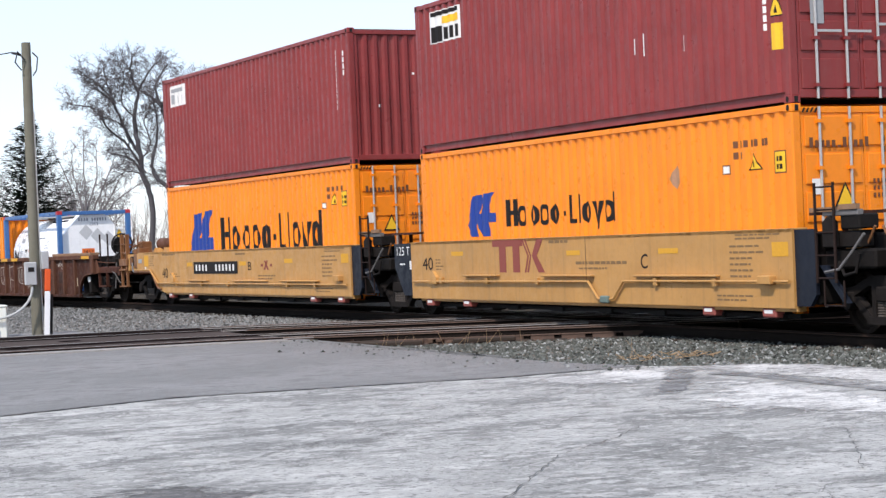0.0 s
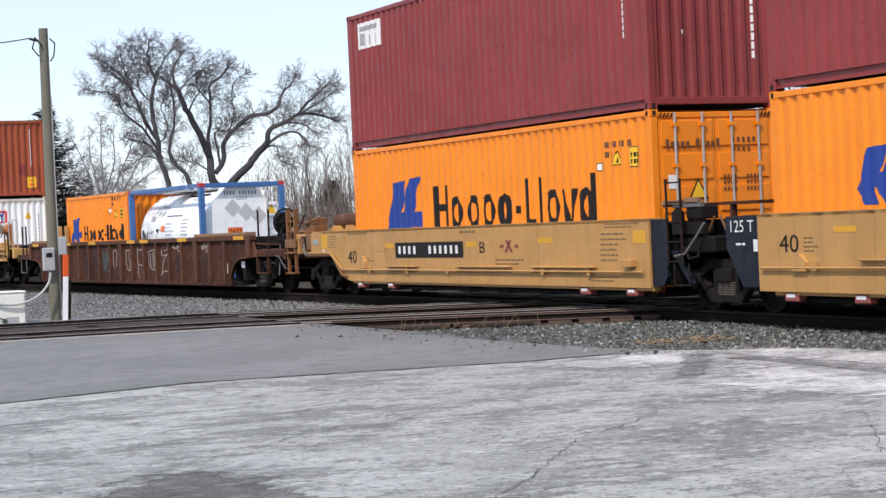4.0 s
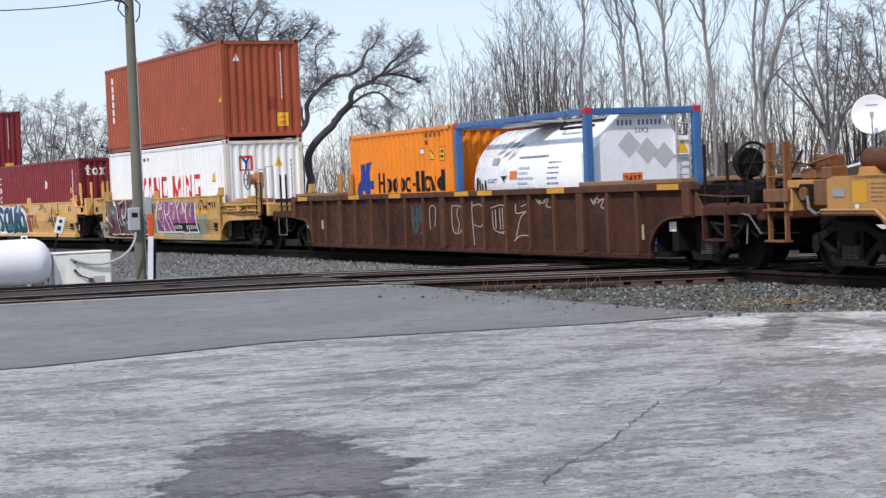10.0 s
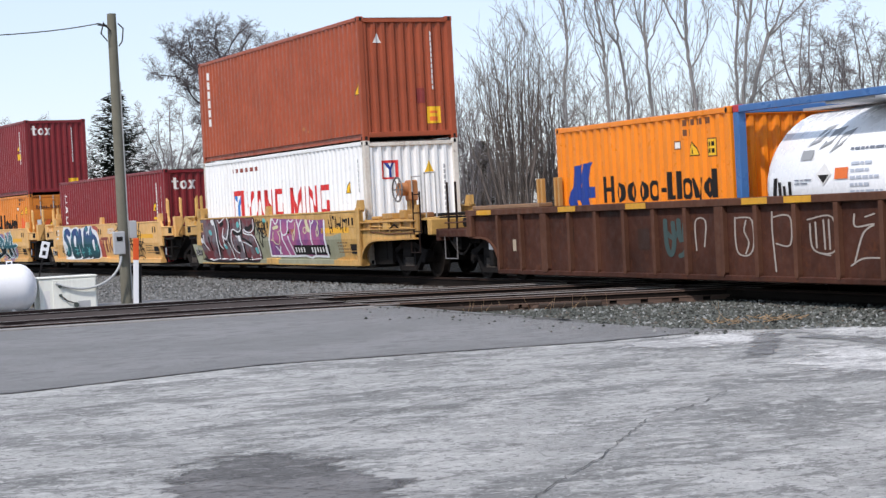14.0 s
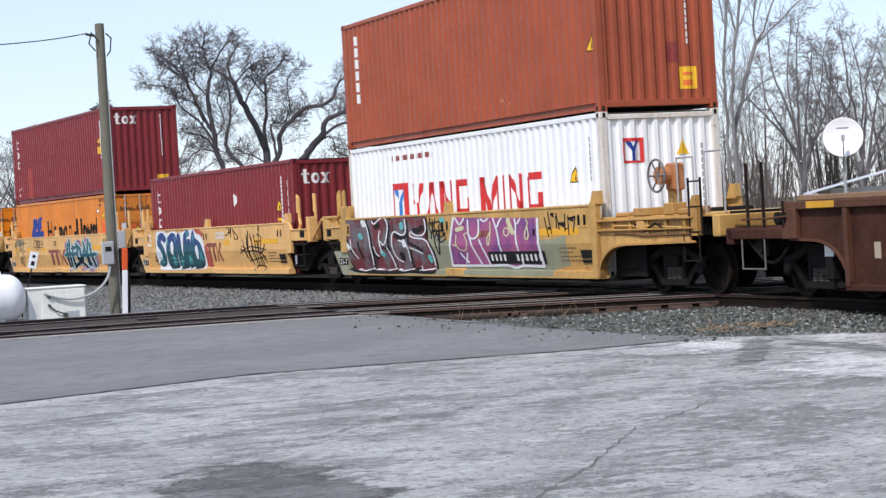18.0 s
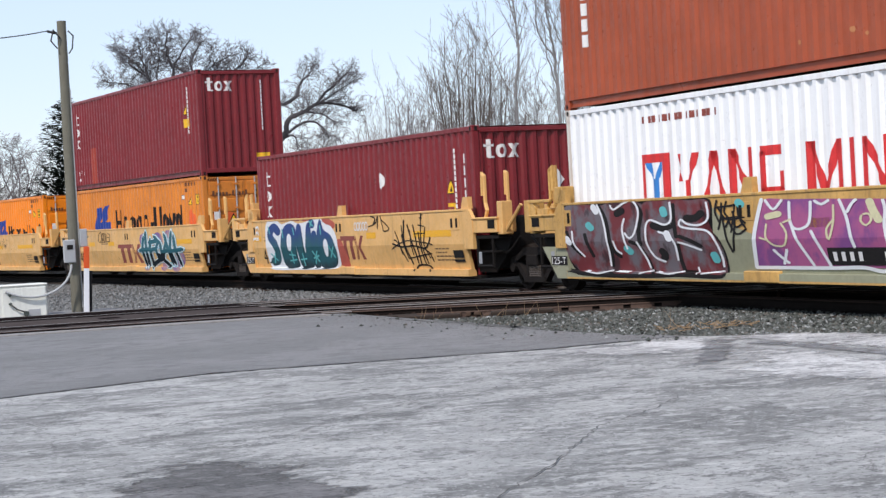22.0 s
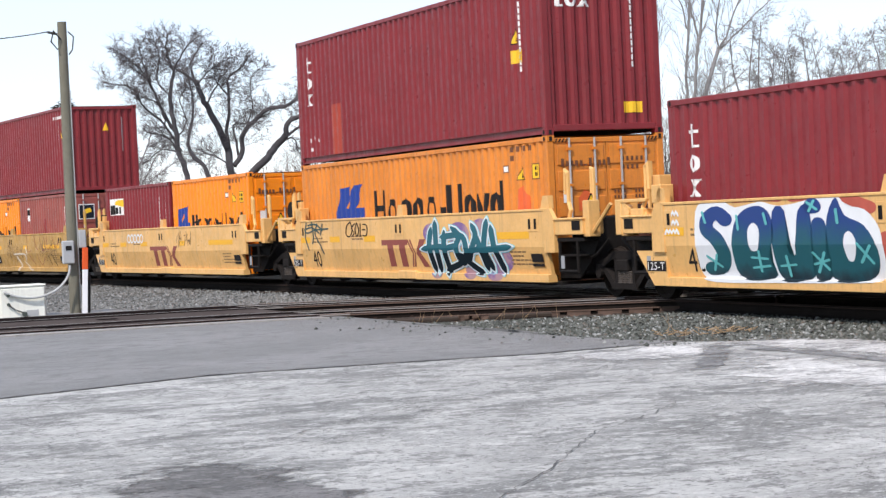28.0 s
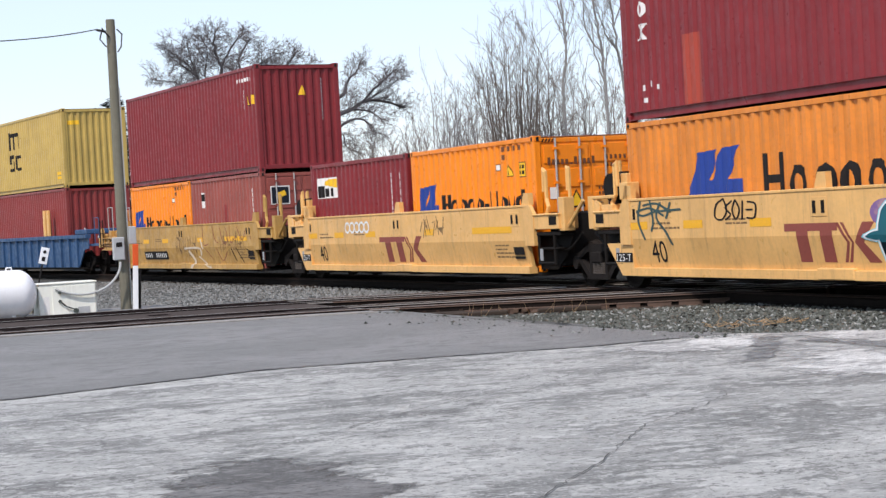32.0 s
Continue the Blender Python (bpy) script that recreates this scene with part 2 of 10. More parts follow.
        for k in range(len(rings) - 1):
            for i in range(sides):
                j = (i + 1) % sides
                self.f.append((n + k * sides + i, n + k * sides + j, n + (k + 1) * sides + j, n + (k + 1) * sides + i))
        return self

    def sweep(self, profile, x0, x1, closed=True):
        """A profile of (y, z) drawn out along x, with end caps."""
        n, k = len(self.v), len(profile)
        self.v.extend([(x, y, z) for x in (x0, x1) for y, z in profile])
        for i in range(k if closed else k - 1):
            j = (i + 1) % k
            self.f.append((n + i, n + j, n + k + j, n + k + i))
        if closed:
            self.f.append(tuple(n + i for i in reversed(range(k))))
            self.f.append(tuple(n + k + i for i in range(k)))
        return self

    def plate(self, outline, y0, y1):
        """An outline of (x, z) with a thickness from y0 to y1."""
        n, k = len(self.v), len(outline)
        self.v.extend([(x, y, z) for y in (y0, y1) for x, z in outline])
        for i in range(k):
            j = (i + 1) % k
            self.f.append((n + i, n + j, n + k + j, n + k + i))
        self.f.append(tuple(n + i for i in reversed(range(k))))
        self.f.append(tuple(n + k + i for i in range(k)))
        return self

    def mesh(self, name, material, smooth=False):
        me = bpy.data.meshes.new(name)
        me.from_pydata(self.v, [], self.f)
        if self.v:
            bm = bmesh.new()
            bm.from_mesh(me)
            if len(bm.verts) < 60000:
                bmesh.ops.recalc_face_normals(bm, faces=bm.faces)
            bm.to_mesh(me)
            bm.free()
        me.materials.append(material)
        if smooth:
            me.shade_smooth()
        return me


def part(name, shape, material, parent=None, label="", smooth=False):
    ob = new(name, shape.mesh(name, material, smooth))
    ob.parent = parent
    if label:
        ob["label"] = label
    return ob


def thing(name, label, category, group="", m=None):
    ob = tagged(new(name), label, category, group)
    if m is not None:
        ob.matrix_basis = m
    return ob


MOVERS = []        # things that roll with the train: (object, place along the train)
WHEELS = []        # wheelsets


def on_train(ob, place):
    MOVERS.append((ob, place))
    ob.matrix_basis = train_pose(place)
    return ob


def train_pose(x):
    return pose(x, MID + BEND * x * x / 2, 0, 0, 0, math.degrees(math.atan(BEND * x)))


FONT_CACHE = {}


def glyph_triangles(text, swell=0.0):
    """Triangles of a line of text in the built-in font, scaled to a height of 1 for capitals, starting at x = 0."""
    key = (text, swell)
    if key not in FONT_CACHE:
        cu = bpy.data.curves.new("lettering", "FONT")
        cu.body, cu.resolution_u, cu.offset = text, 3, swell
        ob = bpy.data.objects.new("lettering", cu)
        scene.collection.objects.link(ob)
        me = bpy.data.meshes.new_from_object(ob.evaluated_get(bpy.context.evaluated_depsgraph_get()))
        me.calc_loop_triangles()
        pts = [v.co.copy() for v in me.vertices]
        x0, h = min(p.x for p in pts) + swell, 0.69
        FONT_CACHE[key] = [[((pts[i].x - x0) / h, pts[i].y / h) for i in t.vertices] for t in me.loop_triangles]
        bpy.data.objects.remove(ob)
        bpy.data.meshes.remove(me)
        bpy.data.curves.remove(cu)
    return FONT_CACHE[key]


def lettering(text, x, z, height, width=None, slant=0.0, swell=0.0):
    """Flat triangles of (x, z) for a line of text; swell thickens its strokes."""
    tris = glyph_triangles(text, swell)
    w = max(p[0] for t in glyph_triangles(text) for p in t)
    k = height if width is None else width / w
    return [[(x + px * k + slant * pz * height, z + pz * height) for px, pz in t] for t in tris]


def bar(x0, x1, z0, z1, slant=0.0):
    return [(x0, z0), (x1, z0), (x1 + slant, z1), (x0 + slant, z1)]


def clipped(poly, x, keep_right):
    out = []
    for i, p in enumerate(poly):
        q = poly[(i + 1) % len(poly)]
        a, b = (p[0] - x, q[0] - x) if keep_right else (x - p[0], x - q[0])
        if a >= 0:
            out.append(p)
        if (a > 0 > b) or (a < 0 < b):
            t = a / (a - b)
            out.append((x, p[1] + t * (q[1] - p[1])))
    return out


SINGLE = {"word_mark", "old_patch", "hazard_diamond", "sticker", "placard", "yellow_patch", "yellow_band", "owner_mark", "bold_mark", "chalk_tag", "emblem", "scuff", "emblem_sticker", "paper_tag", "spray_drop", "check_panel", "round_emblem", "number_bar", "code_mark", "small_line", "writing_bar", "scrawl", "bold_bar", "hatch_bar"}


def one_by_one(paint, name, polys, *rest, **more):
    """Marks that can be told apart become parts of their own."""
    if name in SINGLE and 1 < len(polys) <= 120:
        for p in polys:
            last = paint(name, [p], *rest, **more)
            if name in ("code_mark", "writing_bar", "small_line") and "label" in last:
                del last["label"]
        return last


def welded(me):
    bm = bmesh.new()
    bm.from_mesh(me)
    bmesh.ops.remove_doubles(bm, verts=bm.verts[:], dist=0.0005)
    bm.to_mesh(me)
    bm.free()


def paint_on(name, polys, wave, proud, material, parent, label="", flip=False):
    """Convex outlines of (x, z) laid on a folded sheet whose depth over x is wave: [(x, y), ...]. The near side is -y."""
    done = one_by_one(paint_on, name, polys, wave, proud, material, parent, label, flip)
    if done:
        return done
    s = Shape()
    for poly in polys:
        lo, hi = min(p[0] for p in poly), max(p[0] for p in poly)
        for (xa, ya), (xb, yb) in zip(wave, wave[1:]):
            if xb <= lo or xa >= hi or xb - xa < 1e-6:
                continue
            piece = clipped(clipped(poly, xa, True), xb, False)
            if len(piece) < 3:
                continue
            s.face(*[(px, ya + (yb - ya) * (px - xa) / (xb - xa) - proud, pz) for px, pz in piece])
    ob = part(name, s, material, parent, label)
    if name in ("word_ring", "bold_shape"):
        welded(ob.data)
    return ob


def paint_side(name, polys, profile, proud, material, parent, label=""):
    """Convex outlines of (x, z) laid on a side whose depth over z is profile: [(z, y), ...], z rising."""
    done = one_by_one(paint_side, name, polys, profile, proud, material, parent, label)
    if done:
        return done
    s = Shape()
    for i, poly in enumerate(polys):
        lift = proud + 0.0001 * (i % 30)
        turned = [(z, x) for x, z in poly]
        lo, hi = min(p[0] for p in turned), max(p[0] for p in turned)
        for (za, ya), (zb, yb) in zip(profile, profile[1:]):
            if zb <= lo or za >= hi or zb - za < 1e-6:
                continue
            piece = clipped(clipped(turned, za, True), zb, False)
            if len(piece) >= 3:
                s.face(*[(px, ya + (yb - ya) * (pz - za) / (zb - za) - lift, pz) for pz, px in piece])
    return part(name, s, material, parent, label)


def paint_end(name, polys, x, wave, material, parent, label=""):
    """Convex outlines of (y, z) laid on the leading end at x; wave: [(y, depth), ...] or None for a flat end."""
    done = one_by_one(paint_end, name, polys, x, wave, material, parent, label)
    if done:
        return done
    s = Shape()
    for poly in polys:
        if wave is None:
            s.face(*[(x, py, pz) for py, pz in poly])
            continue
        for (ya, da), (yb, db) in zip(wave, wave[1:]):
            piece = clipped(clipped(poly, ya, True), yb, False)
            if len(piece) >= 3 and yb - ya > 1e-6:
                s.face(*[(x - (da + (db - da) * (py - ya) / (yb - ya)), py, pz) for py, pz in piece])
    ob = part(name, s, material, parent, label)
    if name == "bold_shape":
        welded(ob.data)
    return ob


def disc(x, z, r, n=14, squash=1.0):
    return [(x + r * math.cos(2 * math.pi * i / n), z + r * squash * math.sin(2 * math.pi * i / n)) for i in range(n)]

# ---- ground ----
def ground_mat(name, colours, scales, rough=0.9, bump=0.5, distance=0.03, stretch=(1, 1, 1), edges=(0.40, 0.62), grain=0.6):
    m, nt, b = nodes_of(name)
    col = mix_of(nt, ramp_of(nt, noise_of(nt, scales[0], 8, 0.68, stretch), *edges), colours[0], colours[1])
    col = mix_of(nt, ramp_of(nt, noise_of(nt, scales[1], 8, 0.72, stretch), 0.50, 0.62), col, colours[2])
    col = mix_of(nt, scaled(nt, ramp_of(nt, noise_of(nt, scales[2], 6, 0.75), 0.45, 0.72), grain), col, colours[3])
    nt.links.new(col, b.inputs["Base Color"])
    b.inputs["Roughness"].default_value = rough
    bump_of(nt, b, noise_of(nt, scales[2] * 1.3, 8, 0.7), bump, distance)
    return m


EARTH = ground_mat("dry_grass_and_earth", ((0.16, 0.13, 0.075), (0.22, 0.19, 0.12), (0.12, 0.11, 0.06), (0.08, 0.07, 0.04)), (0.15, 1.1, 9))
ASPHALT = ground_mat("worn_asphalt", ((0.190, 0.189, 0.187), (0.232, 0.230, 0.228), (0.158, 0.157, 0.156), (0.105, 0.104, 0.103)), (0.4, 4.0, 34), 0.85, 0.8, 0.02, (1, 0.7, 1), edges=(0.44, 0.58), grain=0.75)


def concrete_of(name, low, mid, high, fleck):
    """Concrete worn in patches and streaks: broad tone, dark wet-looking patches, pale scuffs, fine grit."""
    m, nt, b = nodes_of(name)
    col = mix_of(nt, ramp_of(nt, noise_of(nt, 0.45, 8, 0.62), 0.40, 0.60), dim(mid, 0.93), dim(high, 1.02))
    col = mix_of(nt, scaled(nt, ramp_of(nt, noise_of(nt, 0.9, 10, 0.68, (1, 0.6, 1)), 0.50, 0.56), 0.85), col, dim(low, 0.90))
    col = mix_of(nt, scaled(nt, ramp_of(nt, noise_of(nt, 4.2, 9, 0.74, (1, 0.6, 1)), 0.540, 0.58), 0.75), col, dim(low, 0.66))
    col = mix_of(nt, scaled(nt, ramp_of(nt, noise_of(nt, 6.0, 9, 0.74, (1, 0.6, 1)), 0.545, 0.59), 0.65), col, dim(high, 1.36))
    col = mix_of(nt, scaled(nt, ramp_of(nt, noise_of(nt, 17, 7, 0.75, (1, 0.8, 1)), 0.55, 0.59), 0.8), col, dim(low, 0.52))
    col = mix_of(nt, scaled(nt, ramp_of(nt, noise_of(nt, 26, 6, 0.75, (1, 0.8, 1)), 0.555, 0.61), 0.6), col, dim(high, 1.36))
    col = mix_of(nt, scaled(nt, ramp_of(nt, noise_of(nt, 70, 4, 0.8), 0.52, 0.66), 0.35), col, fleck)
    # hairline map cracking
    co = nt.nodes.new("ShaderNodeTexCoord")
    bend = node(nt, "ShaderNodeTexNoise", Scale=1.6, Detail=6.0, Roughness=0.7)
    nt.links.new(co.outputs["Object"], bend.inputs["Vector"])
    warp = nt.nodes.new("ShaderNodeMix")
    warp.data_type = "VECTOR"
    warp.inputs[0].default_value = 0.55
    nt.links.new(co.outputs["Object"], warp.inputs[4])
    nt.links.new(bend.outputs["Color"], warp.inputs[5])
    cell = nt.nodes.new("ShaderNodeTexVoronoi")
    cell.feature = "DISTANCE_TO_EDGE"
    cell.inputs["Scale"].default_value = 1.5
    nt.links.new(warp.outputs[1], cell.inputs["Vector"])
    line = nt.nodes.new("ShaderNodeMapRange")
    line.inputs["From Min"].default_value, line.inputs["From Max"].default_value = 0.012, 0.002
    nt.links.new(cell.outputs["Distance"], line.inputs["Value"])
    col = mix_of(nt, scaled(nt, times_of(nt, line.outputs["Result"], ramp_of(nt, noise_of(nt, 0.7, 3), 0.45, 0.57)), 0.9), col, dim(low, 0.42))
    nt.links.new(col, b.inputs["Base Color"])
    b.inputs["Roughness"].default_value = 0.88
    bump_of(nt, b, noise_of(nt, 9, 9, 0.75), 0.75, 0.04)
    return m


def faded(m, edge=0.35):
    """The stain fades out raggedly towards its rim."""
    nt = m.node_tree
    b = nt.nodes["Principled BSDF"]
    rim = nt.nodes.new("ShaderNodeAttribute")
    rim.attribute_name = "rim"
    add = nt.nodes.new("ShaderNodeMath")
    add.operation = "ADD"
    nt.links.new(rim.outputs["Fac"], add.inputs[0])
    nt.links.new(scaled(nt, noise_of(nt, 3.2, 9, 0.74, (1, 0.7, 1)), 1.5), add.inputs[1])
    nt.links.new(ramp_of(nt, add.outputs[0], 0.98, 0.98 + edge), b.inputs["Alpha"])
    return m


CONCRETE = concrete_of("weathered_concrete", (0.196, 0.197, 0.191), (0.318, 0.318, 0.307), (0.412, 0.411, 0.396), (0.157, 0.155, 0.152))
CONCRETE_PALE = faded(concrete_of("bleached_concrete", (0.34, 0.337, 0.33), (0.49, 0.485, 0.473), (0.58, 0.575, 0.56), (0.28, 0.278, 0.272)), 0.16)
CONCRETE_DARK = faded(concrete_of("oil_stained_concrete", (0.105, 0.102, 0.10), (0.135, 0.131, 0.128), (0.175, 0.17, 0.168), (0.09, 0.088, 0.086)), 0.14)
TAR = faded(concrete_of("tar_stained_concrete", (0.16, 0.16, 0.162), (0.21, 0.21, 0.212), (0.25, 0.25, 0.25), (0.13, 0.13, 0.13)), 0.30)
CRACK = plain("crack_dirt", (0.07, 0.067, 0.064), 0.95, 0, 0.4)
BALLAST = ground_mat("grey_ballast", ((0.06, 0.06, 0.056), (0.10, 0.10, 0.095), (0.05, 0.048, 0.044), (0.025, 0.023, 0.02)), (0.5, 9, 22), 0.9, 1.0, 0.06, grain=0.9)


def sheet(name, pts, z, material, label, thick=0.3, kind="structure", category="ground"):
    s = Shape()
    top = [(x, y, z) for x, y in pts]
    s.face(*top)
    for a, b in zip(top, top[1:] + top[:1]):
        s.face(a, b, (b[0], b[1], z - thick), (a[0], a[1], z - thick))
    return tagged(part(name, s, material), label, category, kind=kind)


def ragged(pts, step, size, seed):
    """The outline pts with wandering edges."""
    rnd = random.Random(seed)
    out = []
    for (ax, ay), (bx, by) in zip(pts, pts[1:] + pts[:1]):
        n = max(1, int(math.hypot(bx - ax, by - ay) / step))
        for i in range(n):
            t = i / n
            k = 0 if i == 0 else size
            out.append((ax + (bx - ax) * t + rnd.uniform(-k, k), ay + (by - ay) * t + rnd.uniform(-k, k)))
    return out


sheet("ground", [(-2500, -2500), (2500, -2500), (2500, 2500), (-2500, 2500)], -0.26, EARTH, "flat dry winter ground reaching to the horizon", 0.5)
SEAM = [(-18.4, 2.1), (-19.4, 4.8), (-19.15, 7.0), (-18.9, 8.4), (-19.1, 10.3)]
asphalt = sheet("asphalt", [(-46, -30), (-18.9, -30)] + SEAM + ragged([(-19.3, 10.2), (-20.0, 9.95), (-22.0, 9.7), (-26.3, 9.4), (-29.3, 9.2)], 0.3, 0.06, 3)[:-9] + [(-35.4, 9.1), (-36.2, 7.6), (-37.9, 7.2), (-38.2, -30)], -0.045, ASPHALT, "dark worn asphalt road leading over the tracks")
concrete = sheet("concrete", [(-18.9, -30), (30, -30), (30, 12.1), (-8, 12.2)] + ragged([(-17.7, 11.7), (-19.1, 10.3)], 0.3, 0.08, 4)[:-5] + SEAM[::-1], -0.055, CONCRETE, "pale weathered concrete yard with cracks and stains")


def patch(name, pts, material, base, z, seed, size=0.12, step=0.25):
    """A stain: the rim attribute runs from 0 at its outline to 1 inside."""
    out, calm = ragged(pts, step, size, seed), ragged(pts, step, 0, seed)
    cx, cy = sum(p[0] for p in out) / len(out), sum(p[1] for p in out) / len(out)
    n = len(out)
    verts, faces = [], []
    for k, ring, lift in ((1.1, out, 0.0), (0.66, calm, 0.0004), (0.25, calm, 0.0008)):
        verts += [(cx + (x - cx) * k, cy + (y - cy) * k, z + lift) for x, y in ring]
    for i in range(n):
        j = (i + 1) % n
        faces += [(i, j, n + j, n + i), (n + i, n + j, 2 * n + j, 2 * n + i)]
    faces += [(2 * n + i, 2 * n + (i + 1) % n, 3 * n) for i in range(n)]
    verts.append((cx, cy, z + 0.0009))
    me = bpy.data.meshes.new(name)
    me.from_pydata(verts, [], faces)
    me.materials.append(material)
    rim = me.attributes.new("rim", "FLOAT", "POINT")
    for i in range(3 * n + 1):
        rim.data[i].value = 0.0 if i < n else 0.42 if i < 2 * n else 0.62
    ob = new(name, me)
    ob.parent = base
    return ob


patch("oil_stain", [(-9.2, 1.4), (-11.45, 2.1), (-12.2, 2.42), (-12.56, 2.92), (-12.3, 3.22), (-11.6, 3.44), (-10.9, 3.42), (-10.2, 3.56), (-8.8, 2.8)], CONCRETE_DARK, concrete, -0.051, 5, 0.10)
patch("bleached_patch", [(-18.2, 8.2), (-18.55, 8.95), (-18.9, 10.1), (-18.75, 10.55), (-17.33, 9.8), (-16.9, 8.96), (-17.4, 8.3)], CONCRETE_PALE, concrete, -0.0505, 6)
patch("bleached_patch", [(-17.1, 10.0), (-15.4, 10.1), (-11.5, 9.5), (-13.5, 8.2), (-15.1, 8.5), (-16.0, 9.2)], CONCRETE_PALE, concrete, -0.0495, 8, 0.1)


def streak(name, line, width, material, base, z, seed):
    """A long stain along a line of points; the rim attribute is 0 at both edges."""
    rnd = random.Random(seed)
    fine = []
    for (ax, ay), (bx, by) in zip(line, line[1:]):
        n = max(1, int(math.hypot(bx - ax, by - ay) / 0.4))
        fine += [(ax + (bx - ax) * k / n, ay + (by - ay) * k / n) for k in range(n)]
    fine.append(line[-1])
    verts, faces, rims = [], [], []
    for i, (x, y) in enumerate(fine):
        a, b = fine[max(0, i - 1)], fine[min(len(fine) - 1, i + 1)]
        d = math.hypot(b[0] - a[0], b[1] - a[1])
        nx, ny = -(b[1] - a[1]) / d, (b[0] - a[0]) / d
        inner = 0.46 * min(1.0, i / 2, (len(fine) - 1 - i) / 3)
        for o, r in ((-1, 0.0), (-0.45, inner), (0.45, inner), (1, 0.0)):
            w = o * width * rnd.uniform(0.8, 1.2)
            verts.append((x + nx * w, y + ny * w, z))
            rims.append(r)
        if i:
            faces += [(4 * i - 4 + k, 4 * i - 3 + k, 4 * i + 1 + k, 4 * i + k) for k in range(3)]
    me = bpy.data.meshes.new(name)
    me.from_pydata(verts, [], faces)
    me.materials.append(material)
    rim = me.attributes.new("rim", "FLOAT", "POINT")
    for i, r in enumerate(rims):
        rim.data[i].value = r
    ob = new(name, me)
    ob.parent = base
    return ob


streak("bleached_patch", [(-18.9, 10.75), (-17.6, 11.05), (-13, 11.4), (-7, 11.5)], 0.75, CONCRETE_PALE, concrete, -0.0485, 7)
streak("tar_streak", [(-18.7, 10.6), (-17.0, 9.55), (-15.9, 8.85), (-14.9, 8.1)], 0.21, TAR, concrete, -0.0465, 10)
streak("tar_streak", [(-18.1, 10.3), (-16.4, 10.4), (-13, 10.35), (-9.5, 10.3)], 0.24, TAR, concrete, -0.0455, 11)


def crack(pts, width, seed, base, z):
    rnd = random.Random(seed)
    line = []
    for (ax, ay), (bx, by) in zip(pts, pts[1:]):
        n = max(2, int(math.hypot(bx - ax, by - ay) / 0.10))
        line += [(ax + (bx - ax) * i / n + rnd.gauss(0, 0.013), ay + (by - ay) * i / n + rnd.gauss(0, 0.013)) for i in range(n)]
    s = Shape()
    for i, (a, b) in enumerate(zip(line, line[1:])):
        w = width * rnd.uniform(0.2, 0.5)
        d = math.hypot(b[0] - a[0], b[1] - a[1]) or 1.0
        nx, ny = -(b[1] - a[1]) / d * w, (b[0] - a[0]) / d * w
        s.face((a[0] - nx, a[1] - ny, z), (a[0] + nx, a[1] + ny, z), (b[0] + nx, b[1] + ny, z), (b[0] - nx, b[1] - ny, z))
    part("crack", s, CRACK, base)


crack([(-9.05, 3.63), (-9.4, 3.87), (-9.84, 4.18), (-10.35, 4.62), (-11.09, 5.13), (-11.94, 5.72), (-12.6, 6.5), (-13.35, 7.15)], 0.013, 1, concrete, -0.0455)
crack([(-11.09, 5.13), (-11.46, 4.88), (-11.91, 4.57), (-12.68, 4.05), (-13.1, 3.65)], 0.008, 2, concrete, -0.0455)
crack([(-13.1, 3.5), (-13.25, 3.8), (-13.6, 4.12), (-14.15, 4.74), (-14.76, 5.38), (-15.4, 6.3)], 0.014, 3, concrete, -0.0455)
crack([(-13.2, 0.9), (-13.15, 1.83), (-13.2, 2.68), (-13.05, 3.01), (-13.34, 3.34)], 0.010, 4, concrete, -0.0455)
crack([(-15.4, 6.7), (-16.0, 7.32), (-16.43, 7.82), (-16.94, 8.38), (-17.38, 8.99)], 0.012, 5, concrete, -0.0455)
crack([(-12.04, 8.2), (-11.17, 7.68), (-9.88, 6.86)], 0.008, 6, concrete, -0.0455)
crack([(-9.4, 3.87), (-9.7, 3.4), (-10.2, 2.9), (-10.9, 2.4)], 0.012, 7, concrete, -0.0455)
crack([(-18.9, -8), (-18.75, -2), (-18.4, 2.1), (-19.4, 4.8), (-19.15, 7.0), (-18.9, 8.4), (-19.05, 9.8)], 0.035, 8, asphalt, -0.038)

# fine cracks that wander across the slab
rc = random.Random(21)
for k in range(16):
    x, y = rc.uniform(-17.5, -8.5), rc.uniform(0.5, 9.0)
    a = radians(rc.gauss(95, 22))
    pts = [(x, y)]
    for _ in range(rc.randint(3, 7)):
        a += rc.gauss(0, 0.12)
        pts.append((pts[-1][0] + math.cos(a) * 0.45, pts[-1][1] + math.sin(a) * 0.45))
    crack(pts, 0.006, 30 + k, concrete, -0.0453)

# ---- ballast ----
edge = [(30, 12.0), (-8, 12.1), (-17.6, 11.6), (-19.0, 10.2), (-22.0, 9.65), (-29.6, 9.15), (-35.2, 9.05), (-36.1, 7.5), (-37.8, 6.9), (-45, 5.5), (-60, 2.6), (-90, -3.5), (-150, -18)]
sheet("ballast", edge + [(-150, 4), (-90, 15), (-40, 21), (30, 22)], -0.20, BALLAST, "bed of grey crushed stone under the railway", 0.2)


